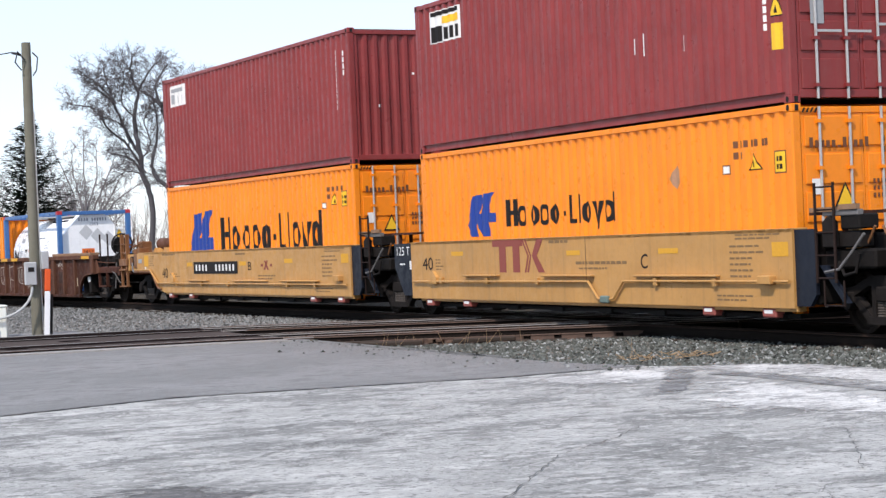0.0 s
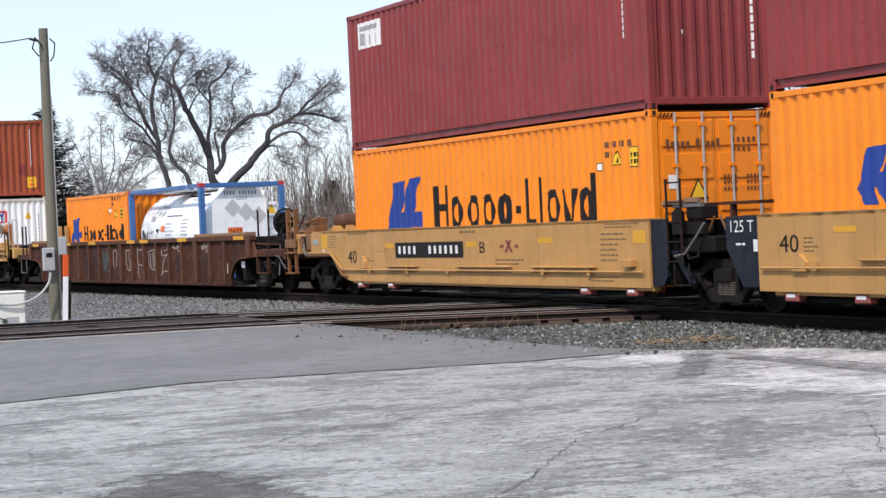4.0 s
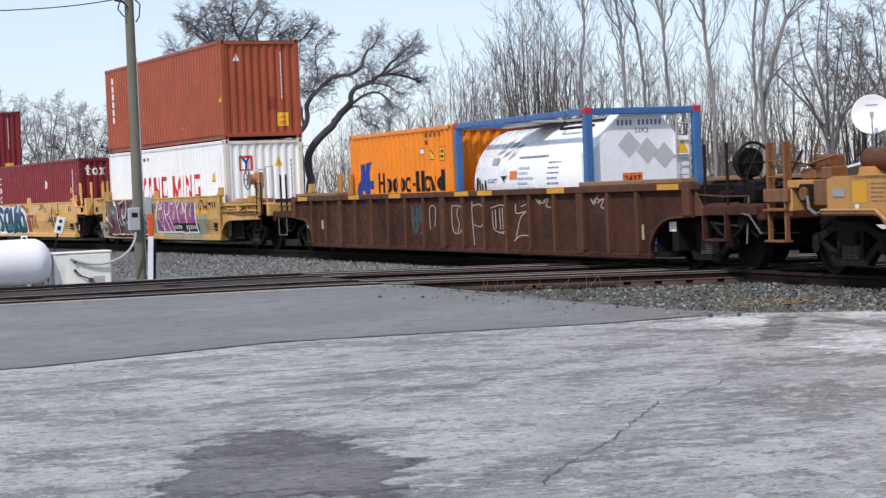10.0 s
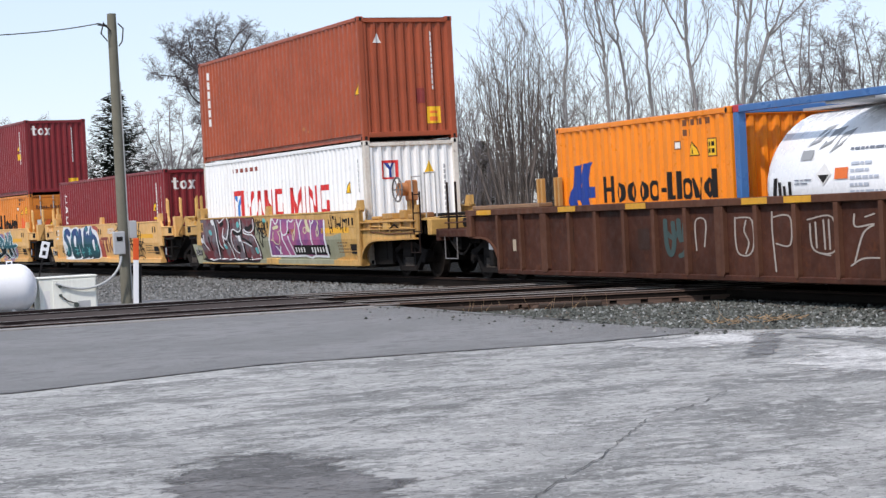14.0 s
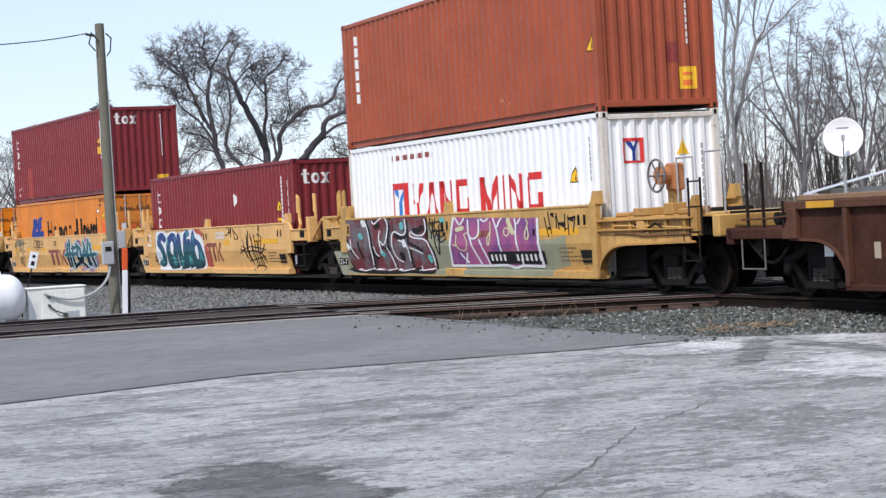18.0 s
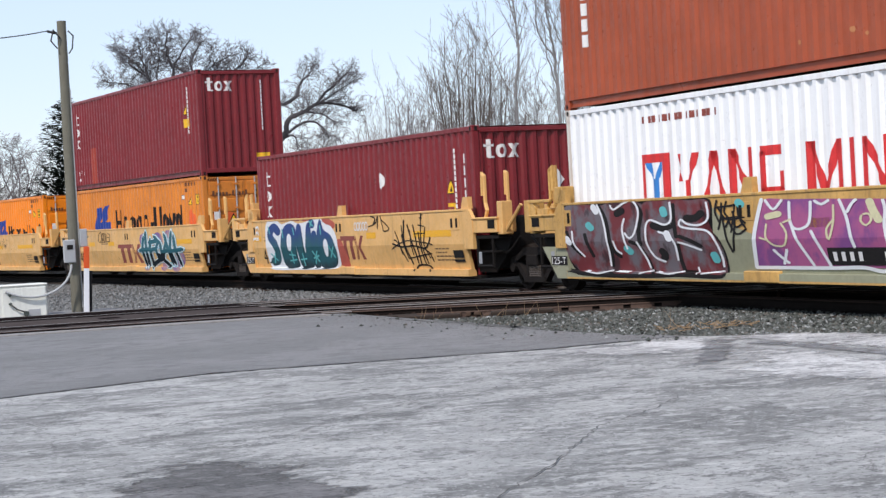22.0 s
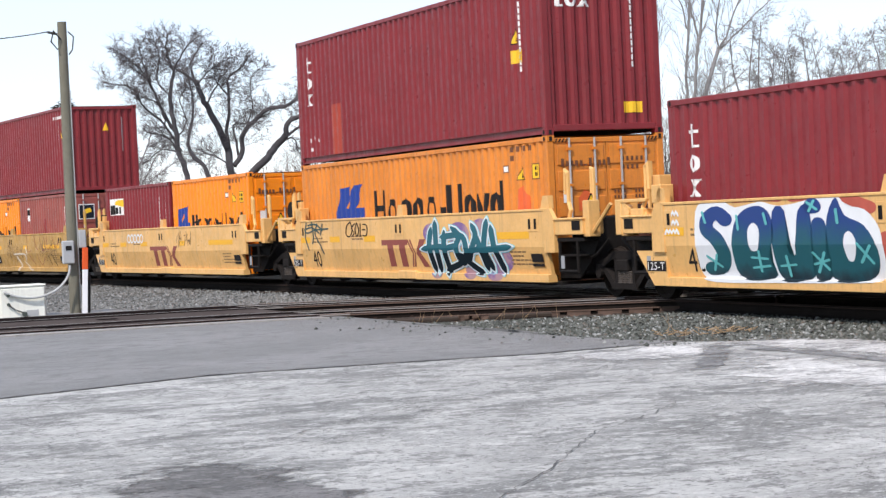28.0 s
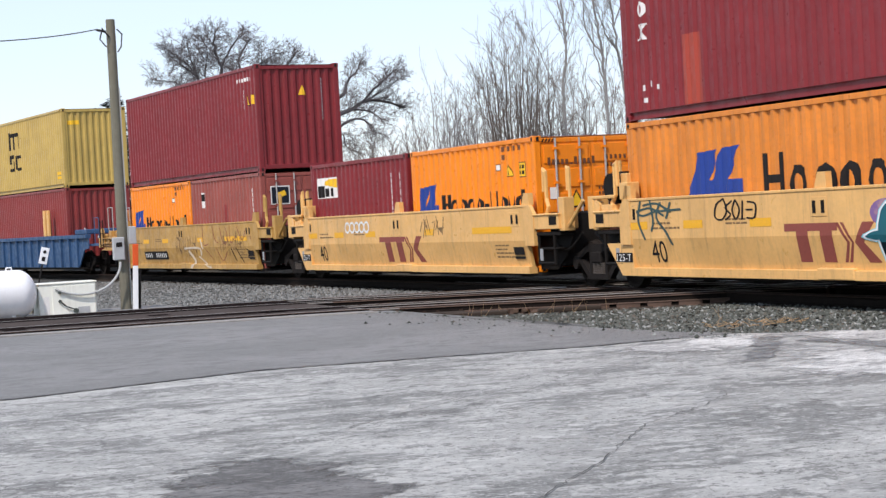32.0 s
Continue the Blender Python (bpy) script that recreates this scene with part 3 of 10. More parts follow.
def stone_mat(name="ballast_stone", k=1.0, base=0.0):
    m, nt, b = nodes_of(name)
    g = nt.nodes.new("ShaderNodeNewGeometry")
    r = nt.nodes.new("ShaderNodeValToRGB")
    stops = r.color_ramp.elements
    stops[0].color, stops[1].color = (0.030, 0.032, 0.027, 1), (0.30, 0.31, 0.30, 1)
    for at, c in ((0.40, (0.062, 0.068, 0.058, 1)), (0.80, (0.115, 0.123, 0.112, 1)), (0.84, (0.10, 0.080, 0.060, 1)), (0.90, (0.15, 0.155, 0.15, 1))):
        stops.new(at).color = c
    nt.links.new(g.outputs["Random Per Island"], r.inputs[0])
    for stop in stops:
        stop.color = (*[min(0.6, v * k + base) for v in stop.color[:3]], 1)
    nt.links.new(r.outputs[0], b.inputs["Base Color"])
    b.inputs["Roughness"].default_value = 0.9
    return m


STONE = stone_mat()
STONE_PALE = stone_mat("pale_ballast_stone", 0.62, 0.105)
STONE_RUSTY = plain("rust_stained_stone", (0.06, 0.046, 0.036), 0.9, 0, 0.6, 7)
# near-black colour stands in for the train's shade on these stones
STONE_SHADED = plain("shade_dark_stone", (0.018, 0.016, 0.014), 0.8, 0, 0.6, 9)


def stones(name, count, pick, size, z, seed, label, material=None):
    rnd = random.Random(seed)
    verts, faces = [], []
    octa = ((1, 0, 0), (-1, 0, 0), (0, 1, 0), (0, -1, 0), (0, 0, 1), (0, 0, -1))
    tri = ((0, 2, 4), (2, 1, 4), (1, 3, 4), (3, 0, 4), (2, 0, 5), (1, 2, 5), (3, 1, 5), (0, 3, 5))
    for _ in range(count):
        x, y = pick(rnd)
        r = size * rnd.uniform(0.55, 1.25)
        a = rnd.uniform(0, 6.28)
        c, s = math.cos(a) * r, math.sin(a) * r
        n = len(verts)
        for px, py, pz in octa:
            px, py = px * rnd.uniform(0.7, 1.3), py * rnd.uniform(0.6, 1.1)
            verts.append((x + px * c - py * s, y + px * s + py * c, z + pz * r * rnd.uniform(0.5, 0.9) + px * r * rnd.uniform(-0.3, 0.3)))
        faces.extend([(n + i, n + j, n + k) for i, j, k in tri])
    me = bpy.data.meshes.new(name)
    me.from_pydata(verts, [], faces)
    me.materials.append(material or STONE)
    return tagged(new(name, me), label, "gravel", kind="stuff")


def side_x(x, y):
    """The side tracks run straight over the road and swing away beyond it."""
    k = y - 8.6
    return x + 0.10 * (y - 9) + 0.40 * 0.5 * (k + math.sqrt(k * k + 1.0)) - 0.23


def near_bed(rnd):
    x = rnd.uniform(-29.4, -12.0)
    lo = 9.3 + max(0.0, (x + 29.4) * 0.05) if x < -19.2 else 10.4 + (x + 19.2) * 0.8 if x < -17.4 else 11.95
    y = rnd.uniform(lo, 15.3)
    if x < side_x(-28.7, y):
        return near_bed(rnd)
    return x, y


def far_bed(rnd):
    x = -36.0 - 26 * rnd.random() ** 1.4
    mid = MID + BEND * x * x / 2
    return x, rnd.uniform(max(6.6 + (x + 38) * 0.2, 3.0), mid - 1.0)


stones("gravel", 18000, near_bed, 0.037, -0.185, 1, "loose grey crushed stone beside the tracks")
def rail_side(rnd):
    y = rnd.uniform(9.35, 15.0)
    return side_x(-29.25 + abs(rnd.gauss(0, 0.6)), y), y


stones("gravel", 3500, rail_side, 0.034, -0.215, 6, "rust-stained crushed stone along the crossing rails", STONE_RUSTY)
stones("gravel", 13000, far_bed, 0.036, -0.185, 2, "pale crushed stone beyond the road crossing", STONE_PALE)
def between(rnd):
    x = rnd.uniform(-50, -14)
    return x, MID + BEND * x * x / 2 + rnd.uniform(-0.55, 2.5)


stones("gravel", 6500, between, 0.04, -0.16, 3, "dark crushed stone between the rails, shade in its colour", STONE_SHADED)
def road_edge(rnd):
    x = rnd.uniform(-29.0, -18.6)
    lip = 10.2 if x > -19.3 else 9.95 + (x + 20.0) * 0.065
    return x, lip - abs(rnd.gauss(0, 0.55)) + 0.1


stones("grit", 2200, road_edge, 0.009, -0.044, 14, "fine grit strewn along the broken asphalt edge", STONE_PALE)
stones("gravel", 70, road_edge, 0.03, -0.04, 15, "stray ballast stones on the asphalt edge")
stones("grit", 220, lambda r: (r.uniform(-31, -19.5), r.uniform(2, 9.4)), 0.007, -0.042, 4, "scattered grit on the asphalt", STONE_PALE)

# ---- rails ----
RAIL_DARK = plain("near_black_rail", (0.016, 0.012, 0.010), 0.8, 0.0, 0.4, 6)
WORN = plain("worn_rail_head", (0.24, 0.22, 0.205), 0.5, 0.3, 0.25, 5)
HEAD = [(-0.036, 0.0), (0.036, 0.0), (0.036, -0.035), (0.012, -0.05), (0.012, -0.145), (0.07, -0.165), (0.07, -0.18), (-0.07, -0.18), (-0.07, -0.165), (-0.012, -0.145), (-0.012, -0.05), (-0.036, -0.035)]


def rail(name, path, label, head=None, body=None):
    """A rail along the points (x, y); its worn head is a part of its own."""
    s, top = Shape(), Shape()
    rings = []
    for i, (x, y) in enumerate(path):
        a, b = path[max(0, i - 1)], path[min(len(path) - 1, i + 1)]
        d = math.hypot(b[0] - a[0], b[1] - a[1])
        nx, ny = -(b[1] - a[1]) / d, (b[0] - a[0]) / d
        rings.append([(x + nx * o, y + ny * o, z) for o, z in HEAD])
        top.v.extend([(x + nx * o, y + ny * o, z) for o, z in ((-0.038, -0.03), (-0.034, 0.003), (0.034, 0.003), (0.038, -0.03))])
    k = len(HEAD)
    s.v = [p for r in rings for p in r]
    for i in range(len(rings) - 1):
        s.f += [(i * k + j, i * k + (j + 1) % k, (i + 1) * k + (j + 1) % k, (i + 1) * k + j) for j in range(k)]
        top.f += [(4 * i + q, 4 * i + q + 1, 4 * i + q + 5, 4 * i + q + 4) for q in range(3)]
    s.f += [tuple(range(k)), tuple((len(rings) - 1) * k + j for j in range(k))]
    ob = tagged(part(name, s, body or RAIL), label, "rail", "rails of the crossing", "structure")
    part("rail_head", top, head or WORN, ob, "worn running surface")
    return ob


def curve_path(offset, x0=-150.0, x1=30.0, step=3.0):
    out, x = [], x0
    while x <= x1 + 0.01:
        out.append((x - BEND * x * offset, MID + BEND * x * x / 2 + offset))
        x += step
    return out


SIDE_RAILS = (-29.6, -31.06, -33.5, -34.96)


for o in (-0.7535, 0.7535):
    rail("rail", curve_path(o), "dark steel rail with a worn head", RAIL, RAIL_DARK)
for o in (-0.62, 0.62):
    rail("guard_rail", curve_path(o, -38, -26, 1.5), "rusty steel guard rail inside the crossing")
RAIL_BROWN = plain("brown_rail_side", (0.105, 0.066, 0.05), 0.8, 0.0, 0.45, 5)
# inner and guard rails have near-black bodies that stand in for shaded gaps
for x in SIDE_RAILS:
    rail("rail", [(side_x(x, y), y) for y in (-40, -10, 0, 4, 6, 7, 8, 9, 10, 11, 12, 14, 16, 20, 30, 45)], "rusty steel rail with a worn bright head", None, RAIL_BROWN if x > -30 else RAIL_DARK)
for x in (-29.46, -31.2, -33.36, -35.1, -29.74):
    rail("guard_rail", [(side_x(x, y), y) for y in (9.6, 10.4, 11.4, 13, 15, 18.4)], "rusty steel guard rail inside the crossing", RAIL_BROWN, RAIL_DARK)

# flat dark strips drawn for the flangeways, and worn panels of the road crossing
FLANGE = plain("flangeway_dark", (0.014, 0.011, 0.011), 0.95, 0, 0.4)
PANEL = ground_mat("brown_stained_panel", ((0.065, 0.054, 0.052), (0.095, 0.082, 0.078), (0.07, 0.06, 0.056), (0.04, 0.034, 0.031)), (0.8, 3, 24), 0.85, 0.5, 0.012)
ALONG = (-30, -10, 0, 4, 6, 7, 8, 9.12)


def strip(x0, x1):
    return [(side_x(x0, y), y) for y in ALONG] + [(side_x(x1, y), y) for y in ALONG[::-1]]


for x in SIDE_RAILS:
    sheet("flangeway", strip(x + (1.22 if x < -34 else 0.3 if x < -33 else 0.55 if x < -31 else 0.19), x - 0.16), -0.008, FLANGE, "flat dark strip along a rail in the road crossing", 0.02, category="road")
for x0, x1 in ((-29.74, -30.49), (-31.2, -33.18)):
    sheet("crossing_panel", strip(x0, x1), -0.012, PANEL, "brown-stained panel between rails of the road crossing", 0.1, category="road")

for m in (FLANGE, PANEL):
    m.node_tree.nodes["Principled BSDF"].inputs["Specular IOR Level"].default_value = 0.0
APRON = ground_mat("pale_worn_asphalt_lip", ((0.25, 0.235, 0.22), (0.31, 0.295, 0.28), (0.20, 0.19, 0.18), (0.13, 0.122, 0.115)), (0.8, 5, 30), 0.85, 0.5, 0.012)
sheet("crossing_lip", strip(-28.95, -29.38), -0.024, APRON, "pale worn asphalt lip along the first rail of the road crossing", 0.03, category="road")
for y, x in ((3.4, -30.1), (4.9, -30.2), (6.1, -32.0), (7.7, -30.3), (2.2, -32.2)):
    sheet("pothole", ragged([(side_x(x, y), y), (side_x(x - 0.45, y), y), (side_x(x - 0.45, y), y + 0.35), (side_x(x, y), y + 0.35)], 0.12, 0.04, int(y * 10)), -0.008, FLANGE, "dark broken patch in a crossing panel", 0.003, category="road")

# sleepers
TIE = painted("weathered_sleeper", (0.055, 0.042, 0.034), 0.9, 0.4, amount=0.6, streaks=0.0, piece=0.5)
tie_mesh = Shape().box(-0.11, 0.11, -1.3, 1.3, -0.36, -0.178, 0.012).mesh("sleeper", TIE)
bed = tagged(thing("sleepers", "weathered dark wooden sleepers under the rails", "sleepers"), kind="structure")
x = 20.0
rt = random.Random(8)
while x > -66:
    if not -36.4 < x < -28.6:
        t = new("sleeper", tie_mesh)
        t.parent = bed
        t.matrix_basis = pose(x, MID + BEND * x * x / 2 + rt.uniform(-0.05, 0.05), rt.uniform(-0.012, 0.008), 0, 0, math.degrees(BEND * x) + rt.uniform(-1.5, 1.5))
    x -= 0.53
timber_mesh = Shape().box(-0.20, 0.20, -1.25, 1.25, -0.34, -0.175, 0.012).mesh("sleeper", TIE)
for cx in (-30.33, -34.23):
    y = 9.5
    while y < 24:
        t = new("sleeper", timber_mesh)
        t.parent = bed
        t.matrix_basis = pose(side_x(cx, y), y, -0.006 + rt.uniform(-0.01, 0.006), 0, 0, 63 + rt.uniform(-1.5, 1.5))
        y += 0.50

# dark brown sheet between the crossing rails
DARKBED = ground_mat("dark_brown_bed", ((0.026, 0.021, 0.018), (0.04, 0.033, 0.028), (0.02, 0.016, 0.014), (0.012, 0.010, 0.009)), (0.8, 6, 26), 0.9, 0.8, 0.04)
DARKBED.node_tree.nodes["Principled BSDF"].inputs["Specular IOR Level"].default_value = 0.0
sheet("crossing_bed", [(side_x(-29.72, y), y) for y in (9.2, 10, 11, 12, 14, 17, 22)] + [(side_x(-36.0, y), y) for y in (22, 17, 14, 12, 11, 10, 9.2)], -0.186, DARKBED, "dark brown bed between the crossing rails", 0.05)

# near-black sheet puts the train's shade into the bed's colour
UNDERTRAIN = ground_mat("under_train_dark", ((0.016, 0.013, 0.012), (0.026, 0.021, 0.018), (0.012, 0.010, 0.009), (0.008, 0.007, 0.006)), (0.8, 6, 26), 0.9, 0.8, 0.04)
UNDERTRAIN.node_tree.nodes["Principled BSDF"].inputs["Specular IOR Level"].default_value = 0.0
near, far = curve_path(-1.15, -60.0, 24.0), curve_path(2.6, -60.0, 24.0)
sheet("black_bed", near + far[::-1], -0.182, UNDERTRAIN, "black bed under the train's track, coloured for its shade", 0.05)

# low dark bank made up beyond the railway, blocking pale ground under the train
BANK = ground_mat("added_dark_bank", ((0.05, 0.040, 0.028), (0.075, 0.06, 0.04), (0.035, 0.03, 0.02), (0.02, 0.017, 0.012)), (0.6, 4, 22), 0.95, 1.0, 0.08)
s, rb = Shape(), random.Random(17)
cols = []
xb = 25.0
while xb > -190:
    mid = MID + BEND * xb * xb / 2
    cols.append([(xb, mid + 2.7, -0.24), (xb, mid + 3.3 + rb.uniform(-.1, .1), 0.10 + rb.uniform(-.06, .06)), (xb, mid + 4.4, 0.30 + rb.uniform(-.07, .07)), (xb, mid + 6.0, 0.22 + rb.uniform(-.06, .06)), (xb, mid + 8.5, -0.27)])
    xb -= 1.1
s.v = [p for c in cols for p in c]
s.f = [(5 * i + k, 5 * i + k + 1, 5 * i + k + 6, 5 * i + k + 5) for i in range(len(cols) - 1) for k in range(4)]
tagged(part("bank", s, BANK, smooth=True), "low dark bank added beyond the railway to block pale ground", "ground", kind="structure")

# joint bars and bolts on the near rail of the crossing
JOINT = plain("bolted_joint_steel", (0.108, 0.068, 0.051), 0.8, 0.1, 0.4, 6)
for y0 in (9.8, 10.85, 11.9, 12.95, 14.0):
    b = tagged(thing("joint_bar", "rusty bolted bar on a rail of the crossing", "rail joint", "joint bars"), kind="structure")
    b.matrix_basis = pose(side_x(-29.6, y0) + 0.05, y0, 0, 0, 0, -25.5)
    part("bar", Shape().box(0.0, 0.04, 0, 1.14, -0.16, -0.045, 0.01), JOINT, b)
    for k in range(3):
        part("bolt", Shape().rod((0.04, 0.2 + 0.4 * k, -0.10), (0.08, 0.2 + 0.4 * k, -0.10), 0.03, 6), RAIL, b)
# a slotted foot runs along the outside of the near rail
y0 = 10.55
while y0 < 15.3:
    b = tagged(thing("slotted_foot", "rusty slotted steel foot along a rail of the crossing", "rail plate", "slotted feet"), kind="structure")
    b.matrix_basis = pose(side_x(-29.6, y0) + 0.14, y0, 0, 0, 0, -25.5)
    # dark backing stands in for the shade inside the slots
    part("backing", Shape().box(-0.05, 0.03, 0.0, 0.50, -0.22, -0.125), FLANGE, b)
    part("top_plate", Shape().box(-0.09, 0.10, 0.0, 0.497, -0.125, -0.105, 0.004), JOINT, b)
    part("block", Shape().box(0.03, 0.09, 0.0, 0.385, -0.19, -0.125, 0.006), JOINT, b)
    part("sole", Shape().box(0.03, 0.11, 0.0, 0.497, -0.225, -0.185, 0.006), JOINT, b)
    y0 += 0.45
# split tie ends and broken planks between the road's edge and the slotted foot
TIMBER = painted("split_brown_timber", (0.115, 0.075, 0.055), 0.9, 0.5, amount=0.7, streaks=0.3, piece=0.6)
rq = random.Random(44)
for k in range(17):
    y0 = 9.35 + k * 0.155
    b = tagged(thing("tie_end", "split weathered tie end beside the crossing rails", "plank", "tie ends"), kind="structure")
    b.matrix_basis = pose(side_x(-29.6, y0) + 0.08, y0, -0.115 + rq.uniform(-.03, .015), rq.uniform(-3, 3), rq.uniform(-2, 6), -25.5 + rq.uniform(-9, 9))
    w = rq.uniform(.10, .42)
    part("timber", Shape().box(0, w, -.05, rq.uniform(.02, .065), -rq.uniform(.05, .10), 0, 0.01), TIMBER, b)
# a heavy bolted block closes the near rail at the edge of the road
b = tagged(thing("joint_block", "heavy rusty bolted block at the end of a crossing rail", "rail joint"), kind="structure")
b.matrix_basis = pose(side_x(-29.6, 9.55) + 0.05, 9.55, 0, 0, 0, -25.5)
part("block", Shape().box(0.0, 0.07, 0.35, 1.45, -0.175, -0.035, 0.012), JOINT, b)
for yy in (0.5, 0.72, 1.1, 1.3):
    part("bolt", Shape().rod((0.07, yy, -0.11), (0.12, yy, -0.11), 0.035, 6), RAIL, b)
part("foot_plate", Shape().box(-0.02, 0.16, 0.55, 1.35, -0.20, -0.178, 0.006), JOINT, b)
for y0, dx in ((10.0, 0.5), (10.5, 0.9), (11.9, 0.75)):
    b = tagged(thing("plank", "split weathered plank beside the crossing rails", "plank"), kind="structure")
    b.matrix_basis = pose(side_x(-29.6, y0) + dx, y0, -0.10, 4, 0, 60 + y0)
    part("board", Shape().box(-0.5, 0.5, -0.09, 0.09, -0.06, 0.0, 0.01), TIE, b)
WEED = plain("dry_weed", (0.30, 0.20, 0.11), 0.9, 0, 0.3)
rw = random.Random(5)
s = Shape()
for _ in range(28):
    cx, cy = rw.choice(((-27.4, 11.6), (-27.1, 12.0), (-27.9, 10.6), (-28.1, 10.4), (-22.5, 11.8)))
    x, y = cx + rw.gauss(0, 0.15), cy + rw.gauss(0, 0.25)
    s.rod((x, y, -0.2), (x + rw.gauss(0, 0.06), y + rw.gauss(0, 0.08), -0.2 + rw.uniform(0.08, 0.3)), 0.004, 3, 0.002, False)
for _ in range(70):
    x, y = rw.gauss(-21.5, 0.25), rw.uniform(11.3, 12.5)
    a = rw.uniform(0, 6.28)
    s.rod((x, y, -0.15), (x + 0.14 * math.cos(a), y + 0.14 * math.sin(a), -0.14 + rw.uniform(0, .04)), 0.006, 3, 0.004, False)
tagged(part("dry_weeds", s, WEED), "sparse brown dry weeds growing in the ballast", "weeds", kind="stuff")

# ---- the pole and what stands beside it ----
WOOD = painted("grey_pole_wood", (0.17, 0.162, 0.125), 0.85, 0.35, dirt=(0.09, 0.08, 0.06), amount=0.6, streaks=0.6)
METER = plain("grey_enamel", (0.42, 0.43, 0.44), 0.5, 0.1, 0.1)
TANKWHITE = painted("white_tank_enamel", (0.82, 0.83, 0.85), 0.35, 0.06, amount=0.12, streaks=0.06)
BOXWHITE = painted("cream_metal_paint", (0.80, 0.81, 0.74), 0.5, 0.08, amount=0.25, streaks=0.2)
CABLE = plain("cable_sheath", (0.05, 0.05, 0.052), 0.6, 0, 0.2)
CONDUIT = plain("grey_conduit", (0.40, 0.41, 0.41), 0.55, 0, 0.1)
ORANGECAP = plain("orange_marker", (0.72, 0.10, 0.02), 0.5, 0, 0.1)

pole = thing("utility_pole", "weathered grey wooden utility pole with a service wire", "pole", m=pose(-36.95, 6.47, -0.26, 0, 0.6, 0))
part("shaft", Shape().lathe("z", (0, 0, 0), [(0, 0), (0, 0.115), (2, 0.107), (4, 0.098), (5.95, 0.090), (5.96, 0)], 16), WOOD, pole, smooth=False)
meter = part("meter_box", Shape().box(0.13, 0.25, -0.24, -0.01, 1.2, 1.65, 0.015), METER, pole, "grey metal electricity box")
part("window", Shape().box(0.25, 0.256, -0.18, -0.06, 1.46, 1.55), INK, meter)
part("switch_box", Shape().box(0.0, 0.14, 0.11, 0.25, 1.5, 1.85, 0.012), METER, pole, "small grey metal box")
part("riser", Shape().rod((0.06, 0.10, 0.3), (0.05, 0.09, 4.6), 0.014, 8), CONDUIT, pole)
part("bracket", Shape().pipe([(0.1, -0.05, 5.6), (0.2, -0.2, 5.75), (0.16, -0.25, 5.55), (0.12, -0.12, 5.4)], 0.014).rod((0.12, -0.12, 5.7), (0.12, -0.3, 5.74), 0.025, 8), CABLE, pole)
part("bracket", Shape().pipe([(0.1, 0.1, 5.75), (0.1, 0.2, 5.65), (0.1, 0.17, 5.4), (0.1, 0.1, 5.3)], 0.014), CABLE, pole)

wire = Shape()
pts = []
for i in range(25):
    t = i / 24
    pts.append((-36.85 - 1.5 * t * t, 6.2 - 15 * t * t, 5.5 - 0.24 * (1 - math.exp(-15 * t * t / 1.3)) + 0.6 * t ** 4))
wire.pipe(pts, 0.011, 5)
tagged(part("service_wire", wire, CABLE), "thin black service wire sagging from the pole", "wire")

loop = Shape()
a, b2, c2, d2 = Vector((-36.68, 6.36, 0.9)), Vector((-36.62, 6.33, 0.45)), Vector((-36.55, 5.7, 0.12)), Vector((-36.60, 5.05, 0.45))
loop.pipe([tuple(a * (1 - t) ** 3 + b2 * 3 * t * (1 - t) ** 2 + c2 * 3 * t * t * (1 - t) + d2 * t ** 3) for t in [i / 18 for i in range(19)]], 0.024, 7)
tagged(part("conduit", loop, CONDUIT), "grey flexible conduit drooping from the pole box", "conduit")

post = thing("marker_post", "white utility marker post with an orange top", "marker post", m=pose(-36.72, 6.6, -0.25, 0, 0, 0) @ pose(0, 0, 0, -3.0, 0, 0))
part("stake", Shape().box(-0.02, 0.02, -0.052, 0.052, 0, 1.06, 0.006), TANKWHITE, post)
part("back", Shape().box(-0.04, -0.021, 0.02, 0.115, 0, 1.0, 0.006), INK, post)
part("cap", Shape().box(-0.024, 0.024, -0.056, 0.056, 1.06, 1.49, 0.01), ORANGECAP, post, "orange painted top")

tank = thing("propane_tank", "white horizontal propane tank on short feet", "gas tank", m=pose(-36.65, 3.25, 0.40, 0, 0, 4))
R = 0.47
rings = [(-1.55 - R * 0.75 * math.sin(a), R * math.cos(a)) for a in [math.pi / 2 * i / 7 for i in range(7, -1, -1)]]
rings = rings + [(1.10 + R * 0.75 * math.sin(a), R * math.cos(a)) for a in [math.pi / 2 * i / 7 for i in range(8)]]
part("shell", Shape().lathe("y", (0, 0, 0), rings, 32), TANKWHITE, tank, smooth=True)
for y in (-1.2, 0.95):
    part("foot", Shape().box(-0.25, 0.25, y - 0.04, y + 0.04, -0.65, -0.36, 0.01), TANKWHITE, tank)
    part("lifting_lug", Shape().pipe([(0, y - 0.05, R - 0.02), (0, y - 0.05, R + 0.05), (0, y + 0.05, R + 0.05), (0, y + 0.05, R - 0.02)], 0.012), TANKWHITE, tank)

FITTING = plain("dull_green_fitting", (0.06, 0.075, 0.065), 0.7, 0, 0.3)
box = thing("utility_box", "cream metal utility box on the ground", "utility box", m=pose(-36.95, 5.33, -0.24, 0, 0, 3))
part("body", Shape().box(-0.3, 0.3, -0.62, 0.50, 0, 0.78, 0.012), BOXWHITE, box)
part("lid", Shape().box(-0.32, 0.32, -0.64, 0.52, 0.78, 0.815, 0.012), BOXWHITE, box)
part("door", Shape().box(0.30, 0.318, -0.36, 0.48, 0.05, 0.75, 0.006), BOXWHITE, box)
